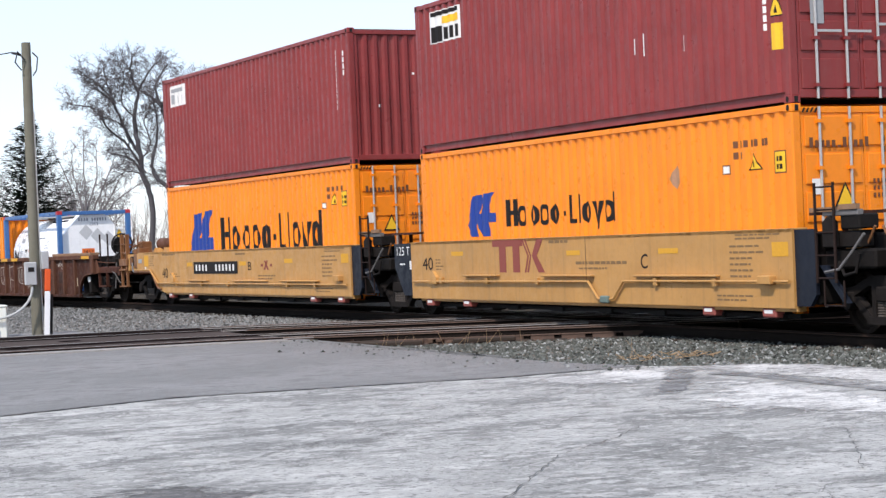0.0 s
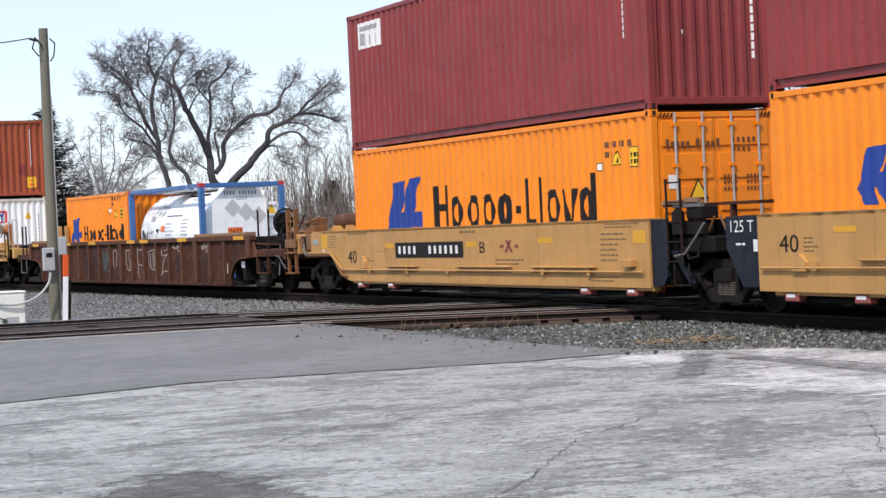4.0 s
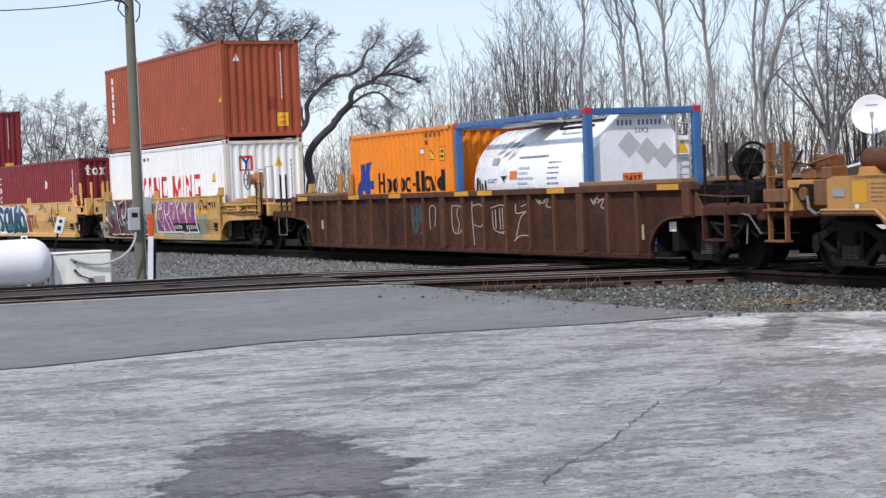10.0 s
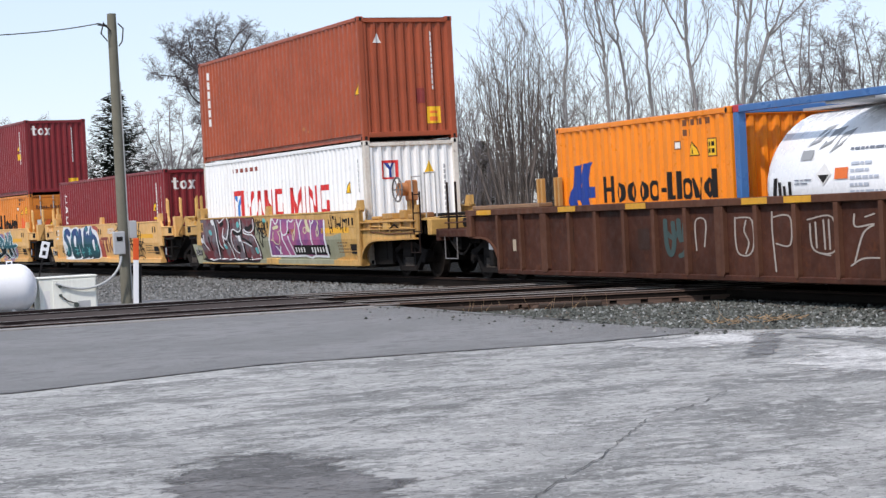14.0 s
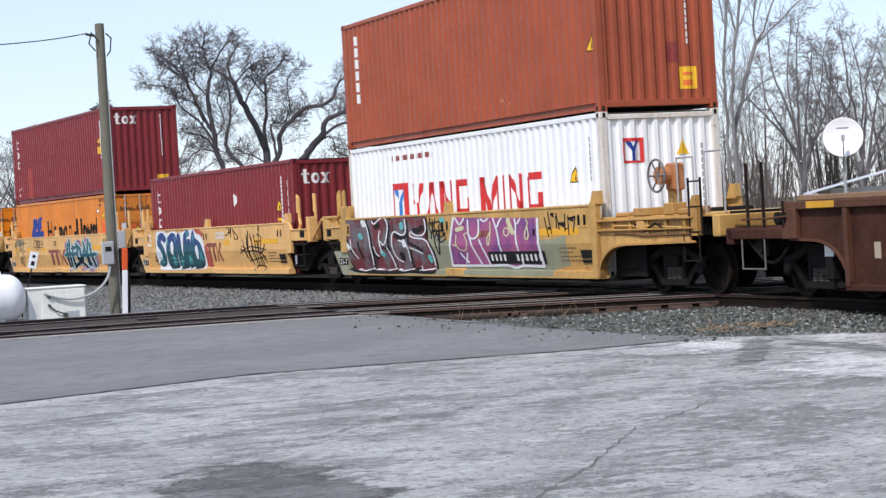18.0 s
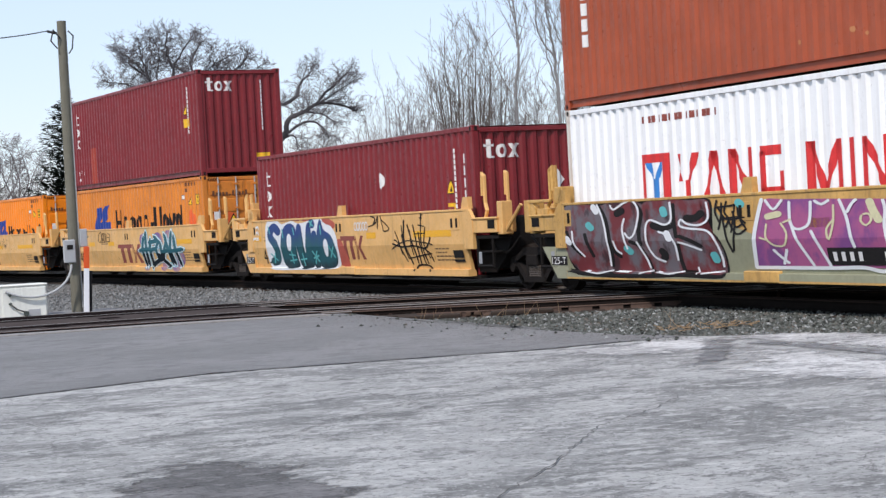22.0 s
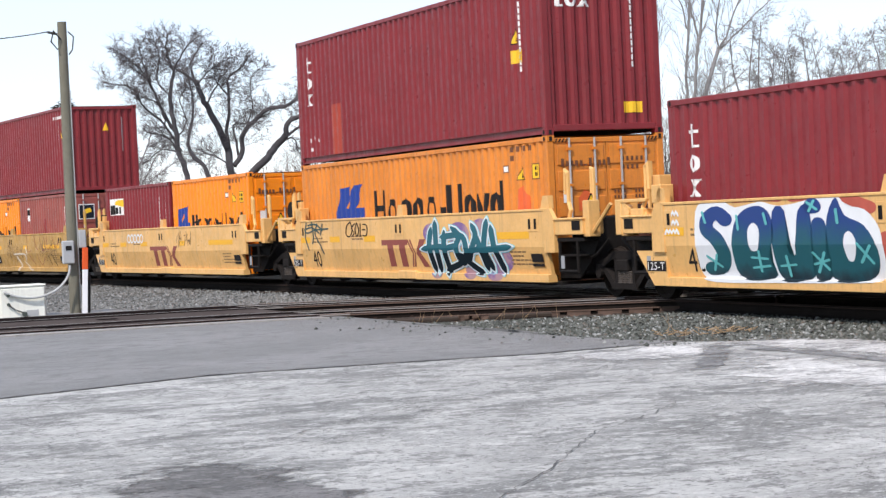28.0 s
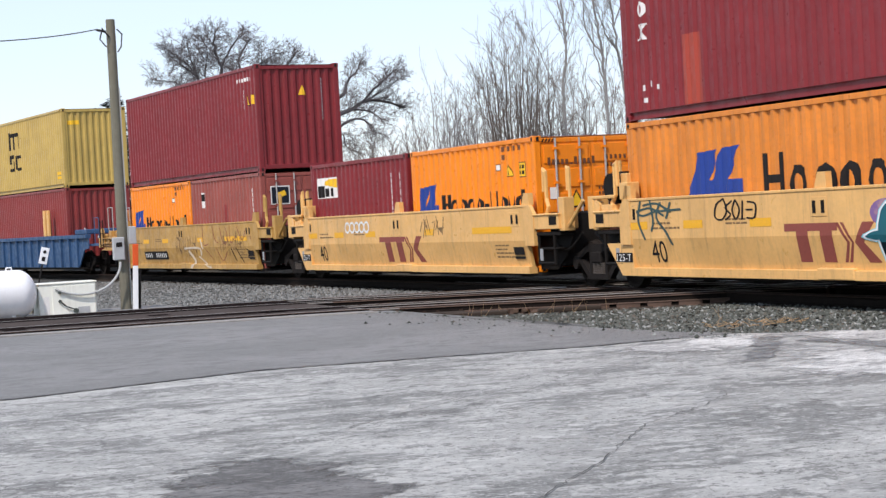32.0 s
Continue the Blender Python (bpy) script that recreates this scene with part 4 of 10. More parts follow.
for y, z, r in ((-0.22, 0.62, 0.03), (-0.22, 0.45, 0.03), (0.08, 0.25, 0.05)):
    part("fitting", Shape().rod((0.31, y, z), (0.37, y, z), r, 10), FITTING, box, "dark pipe fitting")
part("hose", Shape().pipe([(0.34, -0.22, 0.45), (0.36, -0.1, 0.34), (0.36, 0.08, 0.27), (0.35, 0.1, 0.08)], 0.014), CABLE, box)
part("notice", Shape().box(0.30, 0.304, -0.53, -0.42, 0.14, 0.55), WHITEINK, box)
part("notice", Shape().box(0.319, 0.323, 0.12, 0.36, 0.20, 0.32), METER, box)

sign = thing("small_sign", "small white sign on a leaning stake", "sign", m=pose(-38.6, 4.8, -0.26, 0, 0, 0) @ pose(0, 0, 0, -14, 0, 0))
part("stake", Shape().box(-0.02, 0.0, -0.015, 0.015, 0, 1.5), INK, sign)
board = part("board", Shape().box(0.001, 0.015, -0.085, 0.085, 1.22, 1.56, 0.006), TANKWHITE, sign)
part("mark", Shape().rod((0.016, 0.0, 1.47), (0.02, 0.0, 1.47), 0.035, 12), INK, board)
part("mark", Shape().box(0.016, 0.02, -0.035, 0.035, 1.28, 1.37), INK, board)

# ---- beyond the railway, behind the train ----
def at(az, d):
    return -math.sin(radians(az)) * d, math.cos(radians(az)) * d


x, y = at(57.75, 40)
dish = thing("satellite_dish", "white satellite dish on a steel mast", "dish", m=pose(x, y, -0.26, 0, 0, 57.75 - 180))
prof = [(0.10 * (r / 0.42) ** 2, r) for r in (0.0, 0.1, 0.2, 0.3, 0.36, 0.40, 0.42)]
DISHWHITE = plain("white_dish_enamel", (0.90, 0.90, 0.91), 0.6, 0, 0.03)
dd = part("bowl", Shape().lathe("y", (0, 0, 0), prof + [(o + 0.02, r) for o, r in reversed(prof)], 36), DISHWHITE, dish, smooth=True)
dd.matrix_basis = pose(0, 0, 2.92, 12, 0, 0)
part("mark", Shape().box(-0.14, 0.14, 0.050, 0.056, 0.20, 0.225), GREY, dd, "grey lettering bar")
part("mast", Shape().rod((0, -0.1, 0), (0, -0.08, 2.9), 0.035, 10), METER, dish)
part("feed_arm", Shape().pipe([(0, 0.1, 2.5), (0, 0.42, 2.75), (0, 0.42, 2.86)], 0.015).box(-0.04, 0.04, 0.38, 0.46, 2.86, 2.98), METER, dish)

shed = thing("shed", "low grey shed with a pale metal roof", "shed", m=pose(*at(55.6, 52), -0.26, 0, 0, -30))
ROOFGREY = painted("pale_metal_roof", (0.50, 0.52, 0.54), 0.4, 0.1, amount=0.2, streaks=0.3, metal=0.2)
SIDING = painted("pale_siding", (0.58, 0.58, 0.57), 0.7, 0.1, amount=0.2, streaks=0.3)
part("wall", Shape().box(-4.5, 4.5, -2.5, 2.5, 0, 1.9), SIDING, shed)
s = Shape()
for y0, y1, z0, z1 in ((-3.0, 0.0, 1.8, 2.5), (0.0, 3.0, 2.5, 1.8)):
    for i in range(24):
        xa = -4.9 + i * 9.8 / 24
        s.face((xa, y0, z0), (xa + 0.3, y0, z0), (xa + 0.3, y1, z1), (xa, y1, z1))
        s.face((xa + 0.3, y0, z0), (xa + 0.36, y0, z0 + 0.03), (xa + 0.36, y1, z1 + 0.03), (xa + 0.3, y1, z1))
        s.face((xa + 0.36, y0, z0 + 0.03), (xa + 0.4083, y0, z0), (xa + 0.4083, y1, z1), (xa + 0.36, y1, z1 + 0.03))
part("roof", s, ROOFGREY, shed)
for wx in (-3.2, -1.4, 0.6, 2.6):
    part("window", Shape().box(wx, wx + 0.8, -2.53, -2.5, 1.0, 1.6), INK, shed, "dark window")
part("fascia", Shape().box(-4.9, 4.9, -3.02, -2.98, 1.66, 1.8), TANKWHITE, shed)

# ---- trees ----
BARK = plain("grey_bark", (0.19, 0.175, 0.18), 0.95, 0, 0.35, 3)
BARK_DARK = plain("dark_bark", (0.135, 0.125, 0.135), 0.95, 0, 0.35, 3)
BARK_PALE = plain("pale_bark", (0.235, 0.225, 0.225), 0.95, 0, 0.3, 3)
BARK_LIMB = plain("black_grey_bark", (0.075, 0.07, 0.077), 0.95, 0, 0.35, 3)
BARK_BROWN = plain("brown_bark", (0.155, 0.13, 0.118), 0.95, 0, 0.35, 3)


class Limbs:
    def __init__(self):
        self.v, self.f = [], []

    def tube(self, pts, radii, sides):
        n = len(self.v)
        for i, p in enumerate(pts):
            d = (pts[min(i + 1, len(pts) - 1)] - pts[max(i - 1, 0)]).normalized()
            u = d.cross(Vector((0.3, 0.9, 0.2))).normalized()
            w = d.cross(u)
            for k in range(sides):
                a = 2 * math.pi * k / sides
                self.v.append(p + u * (radii[i] * math.cos(a)) + w * (radii[i] * math.sin(a)))
        for i in range(len(pts) - 1):
            for k in range(sides):
                j = (k + 1) % sides
                self.f.append((n + i * sides + k, n + i * sides + j, n + (i + 1) * sides + j, n + (i + 1) * sides + k))

    def object(self, name, bark, parent):
        me = bpy.data.meshes.new(name)
        me.from_pydata(self.v, [], self.f)
        me.materials.append(bark)
        me.shade_smooth()
        o = new(name, me)
        o.parent = parent


def twig(lim, rnd, p, d, length, r, depth, style):
    """A twig that bends on its way and bears smaller ones."""
    n = 4 if depth else 2
    pts, radii, dirs = [p.copy()], [r], [d.copy()]
    for i in range(n):
        d = (d + Vector((rnd.gauss(0, 1), rnd.gauss(0, 1), rnd.gauss(0, 0.8))) * style["wobble"] + Vector((0, 0, style["lift"]))).normalized()
        p = p + d * (length / n)
        pts.append(p.copy())
        radii.append(max(style["thin"], r * (1 - 0.65 * (i + 1) / n)))
        dirs.append(d.copy())
    lim.tube(pts, radii, 3)
    if depth:
        for k in range(style["kids"]):
            f = 0.15 + 0.85 * (k + rnd.random()) / style["kids"]
            i = min(n - 1, int(f * n))
            q = pts[i].lerp(pts[i + 1], f * n - i)
            side = Vector((rnd.gauss(0, 1), rnd.gauss(0, 1), rnd.gauss(0, 0.5)))
            side = (side - dirs[i] * side.dot(dirs[i])).normalized()
            a = radians(rnd.uniform(*style["angle"]))
            twig(lim, rnd, q, dirs[i] * math.cos(a) + side * math.sin(a), length * rnd.uniform(*style["shrink"]), max(style["thin"], radii[i] * 0.6), depth - 1, style)


GNARLED = dict(wobble=0.26, lift=0.035, thin=0.0078, kids=5, angle=(25, 70), shrink=(0.38, 0.62), reach=(0.7, 1.5), depth=2)
UPRIGHT = dict(wobble=0.08, lift=0.09, thin=0.0075, kids=3, angle=(16, 40), shrink=(0.35, 0.55), reach=(1.0, 2.3), depth=2)
BUSHY = dict(wobble=0.16, lift=0.04, thin=0.0075, kids=3, angle=(14, 38), shrink=(0.4, 0.6), reach=(0.6, 1.5), depth=1)


def limbed_tree(name, label, az, d, limbs, foot, style, rate, seed, bark):
    """A tree whose limbs are drawn by where they bend, out to the side and up, as (radius, radius at the tip, bends); twigs grow from them at random.
    The first limb stands on the trunk, which reaches the ground at foot."""
    rnd = random.Random(seed)
    x, y = at(az, d)
    ob = thing(name, label, "tree", "bare trees behind the railway", pose(x, y, -0.3, 0, 0, az))
    trunk, crown = Limbs(), Limbs()
    for k, (r0, r1, pts) in enumerate(limbs):
        if k == 0:
            pts = ((foot, 0.0), (foot * 0.4 + pts[0][0] * 0.6, pts[0][1] * 0.6)) + pts
        lean = rnd.uniform(-0.4, 0.4)
        line = [Vector((u, lean * abs(u - pts[0][0]) + (rnd.gauss(0, 0.15) if 0 < i else 0), z + 0.3)) for i, (u, z) in enumerate(pts)]
        fine = []
        for i, (p1, p2) in enumerate(zip(line, line[1:])):
            p0, p3 = line[max(0, i - 1)], line[min(len(line) - 1, i + 2)]
            for j in range(4):
                t = j / 4
                q = 0.5 * (2 * p1 + (p2 - p0) * t + (2 * p0 - 5 * p1 + 4 * p2 - p3) * t * t + (3 * p1 - p0 - 3 * p2 + p3) * t ** 3)
                fine.append(q + Vector((rnd.gauss(0, 0.03), rnd.gauss(0, 0.03), 0)))
        fine.append(line[-1])
        n = len(fine) - 1
        radii = [r0 + (r1 - r0) * i / n for i in range(n + 1)]
        trunk.tube(fine, radii, 7)
        if r1 > 0.12:
            continue
        size = min(1.0, 0.45 + (fine[-1] - fine[0]).length / 6)
        for i in range(1, n + 1):
            f = i / n
            if f < 0.22 or fine[i].z < 3.5:
                continue
            many = rate * (0.4 + 0.6 * f) * (fine[i] - fine[i - 1]).length / 0.33
            for _ in range(int(many + rnd.random()) + (2 if i == n else 0)):
                d0 = (fine[i] - fine[i - 1]).normalized()
                side = Vector((rnd.gauss(0, 1), rnd.gauss(0, 1), rnd.gauss(0.2, 0.5)))
                side = (side - d0 * side.dot(d0)).normalized()
                a = radians(rnd.uniform(style["angle"][0], style["angle"][1]))
                twig(crown, rnd, fine[i].lerp(fine[i - 1], rnd.random()), d0 * math.cos(a) + side * math.sin(a), rnd.uniform(*style["reach"]) * size * (1.2 - 0.45 * f), min(0.02, radii[i] * 0.5), style["depth"], style)
    trunk.object("trunk", BARK_LIMB if bark is BARK_DARK else bark, ob)
    crown.object("crown", bark, ob)
    return ob


def fan_tree(label, az, d, height, spread, stems, seed, bark, rate=1.0):
    """Many thin stems that fan out from one stool."""
    rnd = random.Random(seed)
    x, y = at(az, d)
    ob = thing("multi_stem_tree", label, "tree", "bare trees behind the railway", pose(x, y, -0.3, 0, 0, az))
    trunk, crown = Limbs(), Limbs()
    for k in range(stems):
        s = (k + 0.5) / stems * 2 - 1 + rnd.gauss(0, 0.12)
        tall = height * (1 - 0.22 * s * s) * rnd.uniform(0.78, 1.04)
        out, deep = spread * s, rnd.gauss(0, spread * 0.45)
        bow = rnd.uniform(0.6, 1.1)
        foot = Vector((out * 0.25 + rnd.gauss(0, 0.15), deep * 0.3, 0))
        pts = []
        for i in range(8):
            t = i / 7
            pts.append(foot + Vector((out * 0.75 * t ** bow + rnd.gauss(0, 0.05), deep * 0.7 * t + rnd.gauss(0, 0.05), tall * t)))
        r = rnd.uniform(0.045, 0.085) * height / 9
        radii = [max(0.008, r * (1 - 0.9 * i / 7)) for i in range(8)]
        trunk.tube(pts, radii, 5)
        for i in range(2, 8):
            for _ in range(int(rate * 3.0 + rnd.random())):
                d0 = (pts[i] - pts[i - 1]).normalized()
                side = Vector((rnd.gauss(0, 1), rnd.gauss(0, 1), 0.1)).normalized()
                a = radians(rnd.uniform(16, 50))
                twig(crown, rnd, pts[i].lerp(pts[i - 1], rnd.random()), (d0 * math.cos(a) + side * math.sin(a)).normalized(), rnd.uniform(0.6, 1.7) * height / 9, min(0.018, radii[i] * 0.6), 1, BUSHY)
    trunk.object("trunk", bark, ob)
    crown.object("crown", bark, ob)
    return ob


limbed_tree("bare_tree", "large bare spreading tree with many dark forked limbs", 76.53, 104, (
    (0.17, 0.13, ((0.0, 4.4), (-0.4, 5.7), (-0.5, 6.9), (-0.7, 8.0))),
    (0.13, 0.04, ((-0.7, 8.0), (-0.7, 9.1), (-0.5, 10.2), (-0.8, 11.3), (-0.7, 12.2))),
    (0.1, 0.03, ((-0.6, 6.9), (-1.3, 8.3), (-1.7, 9.3), (-2.1, 10.7), (-2.3, 11.6))),
    (0.07, 0.025, ((-1.5, 9.0), (-1.9, 9.8), (-2.5, 10.3), (-3.4, 11.1))),
    (0.08, 0.025, ((-0.3, 5.8), (-1.1, 7.3), (-2.1, 8.2), (-2.8, 9.4), (-4.2, 9.7))),
    (0.06, 0.025, ((-0.5, 10.2), (-0.1, 10.9), (0.4, 11.6), (0.8, 11.9))),
    (0.08, 0.03, ((-0.2, 5.0), (-0.9, 6.5), (-2.1, 6.9))),
    (0.16, 0.04, ((1.3, 0.0), (1.35, 2.2), (1.1, 4.5), (0.3, 5.6), (0.1, 6.3), (0.4, 7.3), (0.5, 8.6), (0.3, 10.0))),
    (0.05, 0.02, ((-1.8, 9.8), (-2.7, 10.8), (-3.6, 11.5))),
    (0.05, 0.02, ((-0.7, 8.8), (-1.4, 9.8), (-1.2, 11.1), (-1.6, 12.1))),
    (0.05, 0.02, ((-0.5, 6.5), (0.1, 7.4), (-0.2, 8.5), (0.2, 9.4))),
    (0.05, 0.02, ((-0.4, 5.7), (-1.3, 5.9), (-2.0, 5.4))),
    (0.05, 0.02, ((-1.1, 7.3), (-1.4, 8.4), (-2.5, 8.9)))), 0.0, GNARLED, 3.4, 41, BARK_DARK)
limbed_tree("bare_tree", "large bare tree with a thick dark forking trunk", 75.05, 106, (
    (0.24, 0.21, ((-0.1, 3.9), (-0.3, 4.7), (-0.4, 5.9))),
    (0.2, 0.13, ((-0.4, 5.9), (-1.1, 7.6), (-1.5, 8.4), (-1.8, 9.2), (-2.0, 9.7))),
    (0.11, 0.03, ((-2.0, 9.7), (-2.6, 10.2), (-3.2, 10.6), (-3.7, 11.2))),
    (0.09, 0.03, ((-2.0, 9.6), (-2.2, 10.6), (-1.9, 11.4), (-1.5, 11.9))),
    (0.12, 0.03, ((-0.3, 5.3), (-0.4, 6.9), (-0.2, 8.2), (-0.2, 9.7), (0.5, 10.4), (1.0, 10.9))),
    (0.15, 0.1, ((-0.1, 4.9), (0.4, 5.6), (0.5, 6.7), (1.3, 7.5), (2.0, 8.0), (3.0, 8.1), (3.6, 8.5))),
    (0.09, 0.03, ((3.6, 8.5), (3.9, 9.3), (4.4, 9.8), (4.6, 10.3))),
    (0.08, 0.025, ((0.2, 5.3), (0.1, 6.2), (0.0, 7.2), (0.8, 7.3), (1.7, 7.6))),
    (0.05, 0.02, ((-0.2, 8.8), (-0.9, 9.8), (-0.9, 11.2))),
    (0.05, 0.02, ((0.5, 6.7), (1.1, 8.1), (1.0, 9.6), (1.6, 10.3))),
    (0.06, 0.02, ((-1.5, 8.4), (-1.0, 9.2), (-0.5, 10.4))),
    (0.05, 0.02, ((-2.0, 9.5), (-1.1, 10.4), (0.0, 11.0))),
    (0.05, 0.02, ((-0.35, 5.0), (-1.4, 5.6), (-2.4, 5.6)))), -0.1, GNARLED, 3.4, 52, BARK_DARK)
limbed_tree("bare_tree", "large bare tree leaning out with arching side limbs", 75.05, 107, (
    (0.25, 0.19, ((0.5, 3.9), (1.6, 5.1), (2.3, 5.9), (2.9, 6.5))),
    (0.17, 0.05, ((2.9, 6.5), (3.1, 7.3), (4.0, 7.7), (4.9, 8.2), (6.1, 8.1), (7.1, 7.7))),
    (0.09, 0.03, ((2.9, 6.4), (3.7, 7.0), (4.5, 7.1), (5.1, 6.6), (5.3, 6.1))),
    (0.07, 0.02, ((4.0, 7.7), (5.0, 7.5), (5.7, 7.0))),
    (0.09, 0.03, ((4.7, 8.1), (5.4, 8.8), (6.2, 9.5), (6.7, 9.9))),
    (0.06, 0.02, ((2.6, 6.1), (3.3, 6.4), (3.6, 5.5), (4.3, 5.2))),
    (0.06, 0.02, ((5.0, 8.2), (5.7, 8.6), (7.0, 9.4)))), 0.3, GNARLED, 3.4, 57, BARK_DARK)
limbed_tree("slender_tree", "tall slender pale bare tree in a row", 66.34, 88, (
    (0.085, 0.05, ((0.0, 4.3), (-0.1, 6.2), (0.1, 8.6), (0.2, 9.5))),
    (0.043, 0.02, ((0.2, 9.5), (-0.1, 11.0), (-0.5, 12.7))),
    (0.043, 0.02, ((0.1, 9.1), (0.1, 10.7), (-0.1, 12.6))),
    (0.03, 0.015, ((-0.1, 6.7), (-0.7, 7.7), (-1.4, 9.8)))), 0.0, UPRIGHT, 1.15, 60, BARK_PALE)
limbed_tree("slender_tree", "tall slender pale bare tree in a row", 65.1, 89, (
    (0.093, 0.04, ((0.0, 5.6), (-0.0, 7.2), (-0.1, 8.8), (-0.3, 10.5), (-0.6, 12.5))),
    (0.043, 0.02, ((-0.1, 8.6), (-0.8, 9.8), (-0.8, 12.2))),
    (0.043, 0.02, ((-0.0, 7.1), (-0.4, 8.6), (-0.5, 10.2)))), 0.0, UPRIGHT, 1.15, 61, BARK_PALE)
limbed_tree("slender_tree", "tall slender pale bare tree in a row", 64.46, 90, (
    (0.093, 0.04, ((0.0, 5.6), (-0.1, 7.0), (-0.3, 8.6), (-0.5, 10.5), (-0.6, 12.7))),
    (0.043, 0.02, ((-0.4, 8.9), (-0.9, 9.6), (-1.3, 11.1))),
    (0.034, 0.02, ((-0.5, 10.0), (0.0, 11.0), (0.5, 12.4)))), 0.0, UPRIGHT, 1.15, 62, BARK_PALE)
limbed_tree("slender_tree", "tall slender pale bare tree in a row", 63.73, 88, (
    (0.093, 0.045, ((-0.0, 5.5), (-0.2, 7.6), (-0.2, 9.7), (0.0, 12.3))),
    (0.043, 0.02, ((-0.2, 8.9), (-0.6, 10.3), (-0.6, 12.2))),
    (0.043, 0.02, ((-0.2, 8.4), (0.3, 9.4), (0.8, 11.0)))), 0.0, UPRIGHT, 1.15, 63, BARK_PALE)
limbed_tree("slender_tree", "tall slender pale bare tree in a row", 62.42, 89, (
    (0.102, 0.07, ((0.0, 5.1), (-0.1, 6.7), (-0.3, 8.4), (-0.3, 10.2), (-0.2, 11.2))),
    (0.043, 0.025, ((-0.2, 11.2), (-0.4, 12.4))),
    (0.043, 0.025, ((-0.2, 11.2), (0.1, 12.3))),
    (0.051, 0.02, ((-0.4, 8.8), (-1.0, 10.0), (-1.6, 11.4), (-1.8, 12.2))),
    (0.043, 0.02, ((-0.2, 7.4), (0.5, 8.6), (0.8, 10.2)))), 0.0, UPRIGHT, 1.15, 64, BARK_PALE)
limbed_tree("slender_tree", "tall slender pale bare tree in a row", 61.16, 90, (
    (0.085, 0.05, ((0.0, 5.1), (-0.0, 7.5), (0.2, 10.2), (0.4, 12.3))),
    (0.043, 0.02, ((0.1, 9.9), (-0.1, 11.0), (-0.5, 12.2)))), 0.0, UPRIGHT, 1.15, 65, BARK_PALE)
limbed_tree("slender_tree", "tall slender pale bare tree in a row", 60.97, 88, (
    (0.093, 0.06, ((-0.0, 5.0), (0.1, 7.4), (0.4, 9.4), (0.7, 11.9))),
    (0.051, 0.03, ((0.3, 9.3), (0.1, 10.4), (-0.1, 11.9)))), 0.0, UPRIGHT, 1.15, 66, BARK_PALE)
limbed_tree("slender_tree", "tall slender pale bare tree in a row", 60.9, 89, (
    (0.102, 0.09, ((0.0, 5.0), (0.6, 7.1), (1.1, 8.7))),
    (0.051, 0.02, ((1.1, 8.7), (1.9, 9.4), (3.0, 10.4), (4.1, 11.4))),
    (0.051, 0.03, ((1.1, 8.7), (1.1, 10.0), (1.4, 12.0))),
    (0.051, 0.03, ((1.2, 8.8), (1.8, 10.0), (2.5, 11.8))),
    (0.051, 0.02, ((0.1, 5.7), (0.9, 6.6), (1.9, 7.2)))), 0.0, UPRIGHT, 1.15, 67, BARK_PALE)


def spreading_tree(label, az, d, height, wide, seed, bark, rate=2.0):
    """A bushy round-headed tree: a short trunk and limbs that part again and again."""
    rnd = random.Random(seed)
    limbs = [(0.15, 0.13, ((0.0, height * 0.12), (rnd.gauss(0, 0.1), height * 0.3)))]
    for k in range(9):
        s = (k + 0.5) / 9 * 2 - 1
        top = height * (1 - 0.3 * s * s) * rnd.uniform(0.85, 1.03)
        u = wide * s
        z0 = height * rnd.uniform(0.16, 0.34)
        limbs.append((0.085, 0.018, ((0.0, z0), (u * 0.35, z0 + (top - z0) * 0.35), (u * 0.75 + rnd.gauss(0, 0.2), z0 + (top - z0) * 0.65), (u + rnd.gauss(0, 0.3), top))))
    return limbed_tree("bare_tree", label, az, d, tuple(limbs), 0.0, GNARLED, rate, seed, bark)


spreading_tree("bare round-headed tree beside a larger one", 78.5, 116, 8.6, 3.4, 31, BARK, 1.0)
spreading_tree("bare round-headed tree at the end of the row", 59.0, 96, 10.6, 3.0, 32, BARK, 1.1)
spreading_tree("bare round-headed tree at the end of the row", 57.2, 98, 10.2, 3.4, 33, BARK, 1.1)
spreading_tree("bare round-headed tree at the end of the row", 55.2, 96, 9.8, 3.4, 34, BARK, 1.1)
rnd = random.Random(77)
for az, d, h, w, n in ((68.05, 92, 10.6, 1.9, 30), (67.1, 94, 9.2, 1.5, 14), (66.5, 96, 9.0, 1.4, 12), (69.1, 98, 8.0, 1.3, 9), (70.15, 100, 8.8, 1.5, 12), (69.6, 97, 7.6, 1.2, 10), (72.6, 106, 6.4, 1.6, 14), (71.0, 104, 7.4, 1.3, 10), (71.9, 108, 7.0, 1.6, 12), (65.4, 97, 8.6, 1.5, 12), (64.2, 98, 8.4, 1.5, 12), (63.2, 99, 8.8, 1.4, 12), (62.2, 97, 8.0, 1.3, 10), (61.5, 99, 7.2, 1.4, 10), (60.1, 98, 8.6, 1.5, 12), (58.1, 100, 9.4, 1.6, 12), (56.2, 99, 9.2, 1.6, 12), (73.6, 124, 6.8, 1.6, 10)):
    fan_tree("bare multi-stemmed scrub tree behind the railway", az, d, h, w, n, int(az * 10), rnd.choice((BARK, BARK_BROWN, BARK_BROWN)))
for az, h, w in ((81.6, 7.6, 2.4), (82.6, 8.6, 2.8), (83.7, 8.4, 2.8), (84.8, 9.0, 3.0), (86.0, 8.8, 3.0), (79.2, 6.6, 2.6), (78.3, 6.4, 2.6)):
    spreading_tree("bare round-headed tree in the distance", az, 128, h, w, int(az * 10), BARK, 0.9)


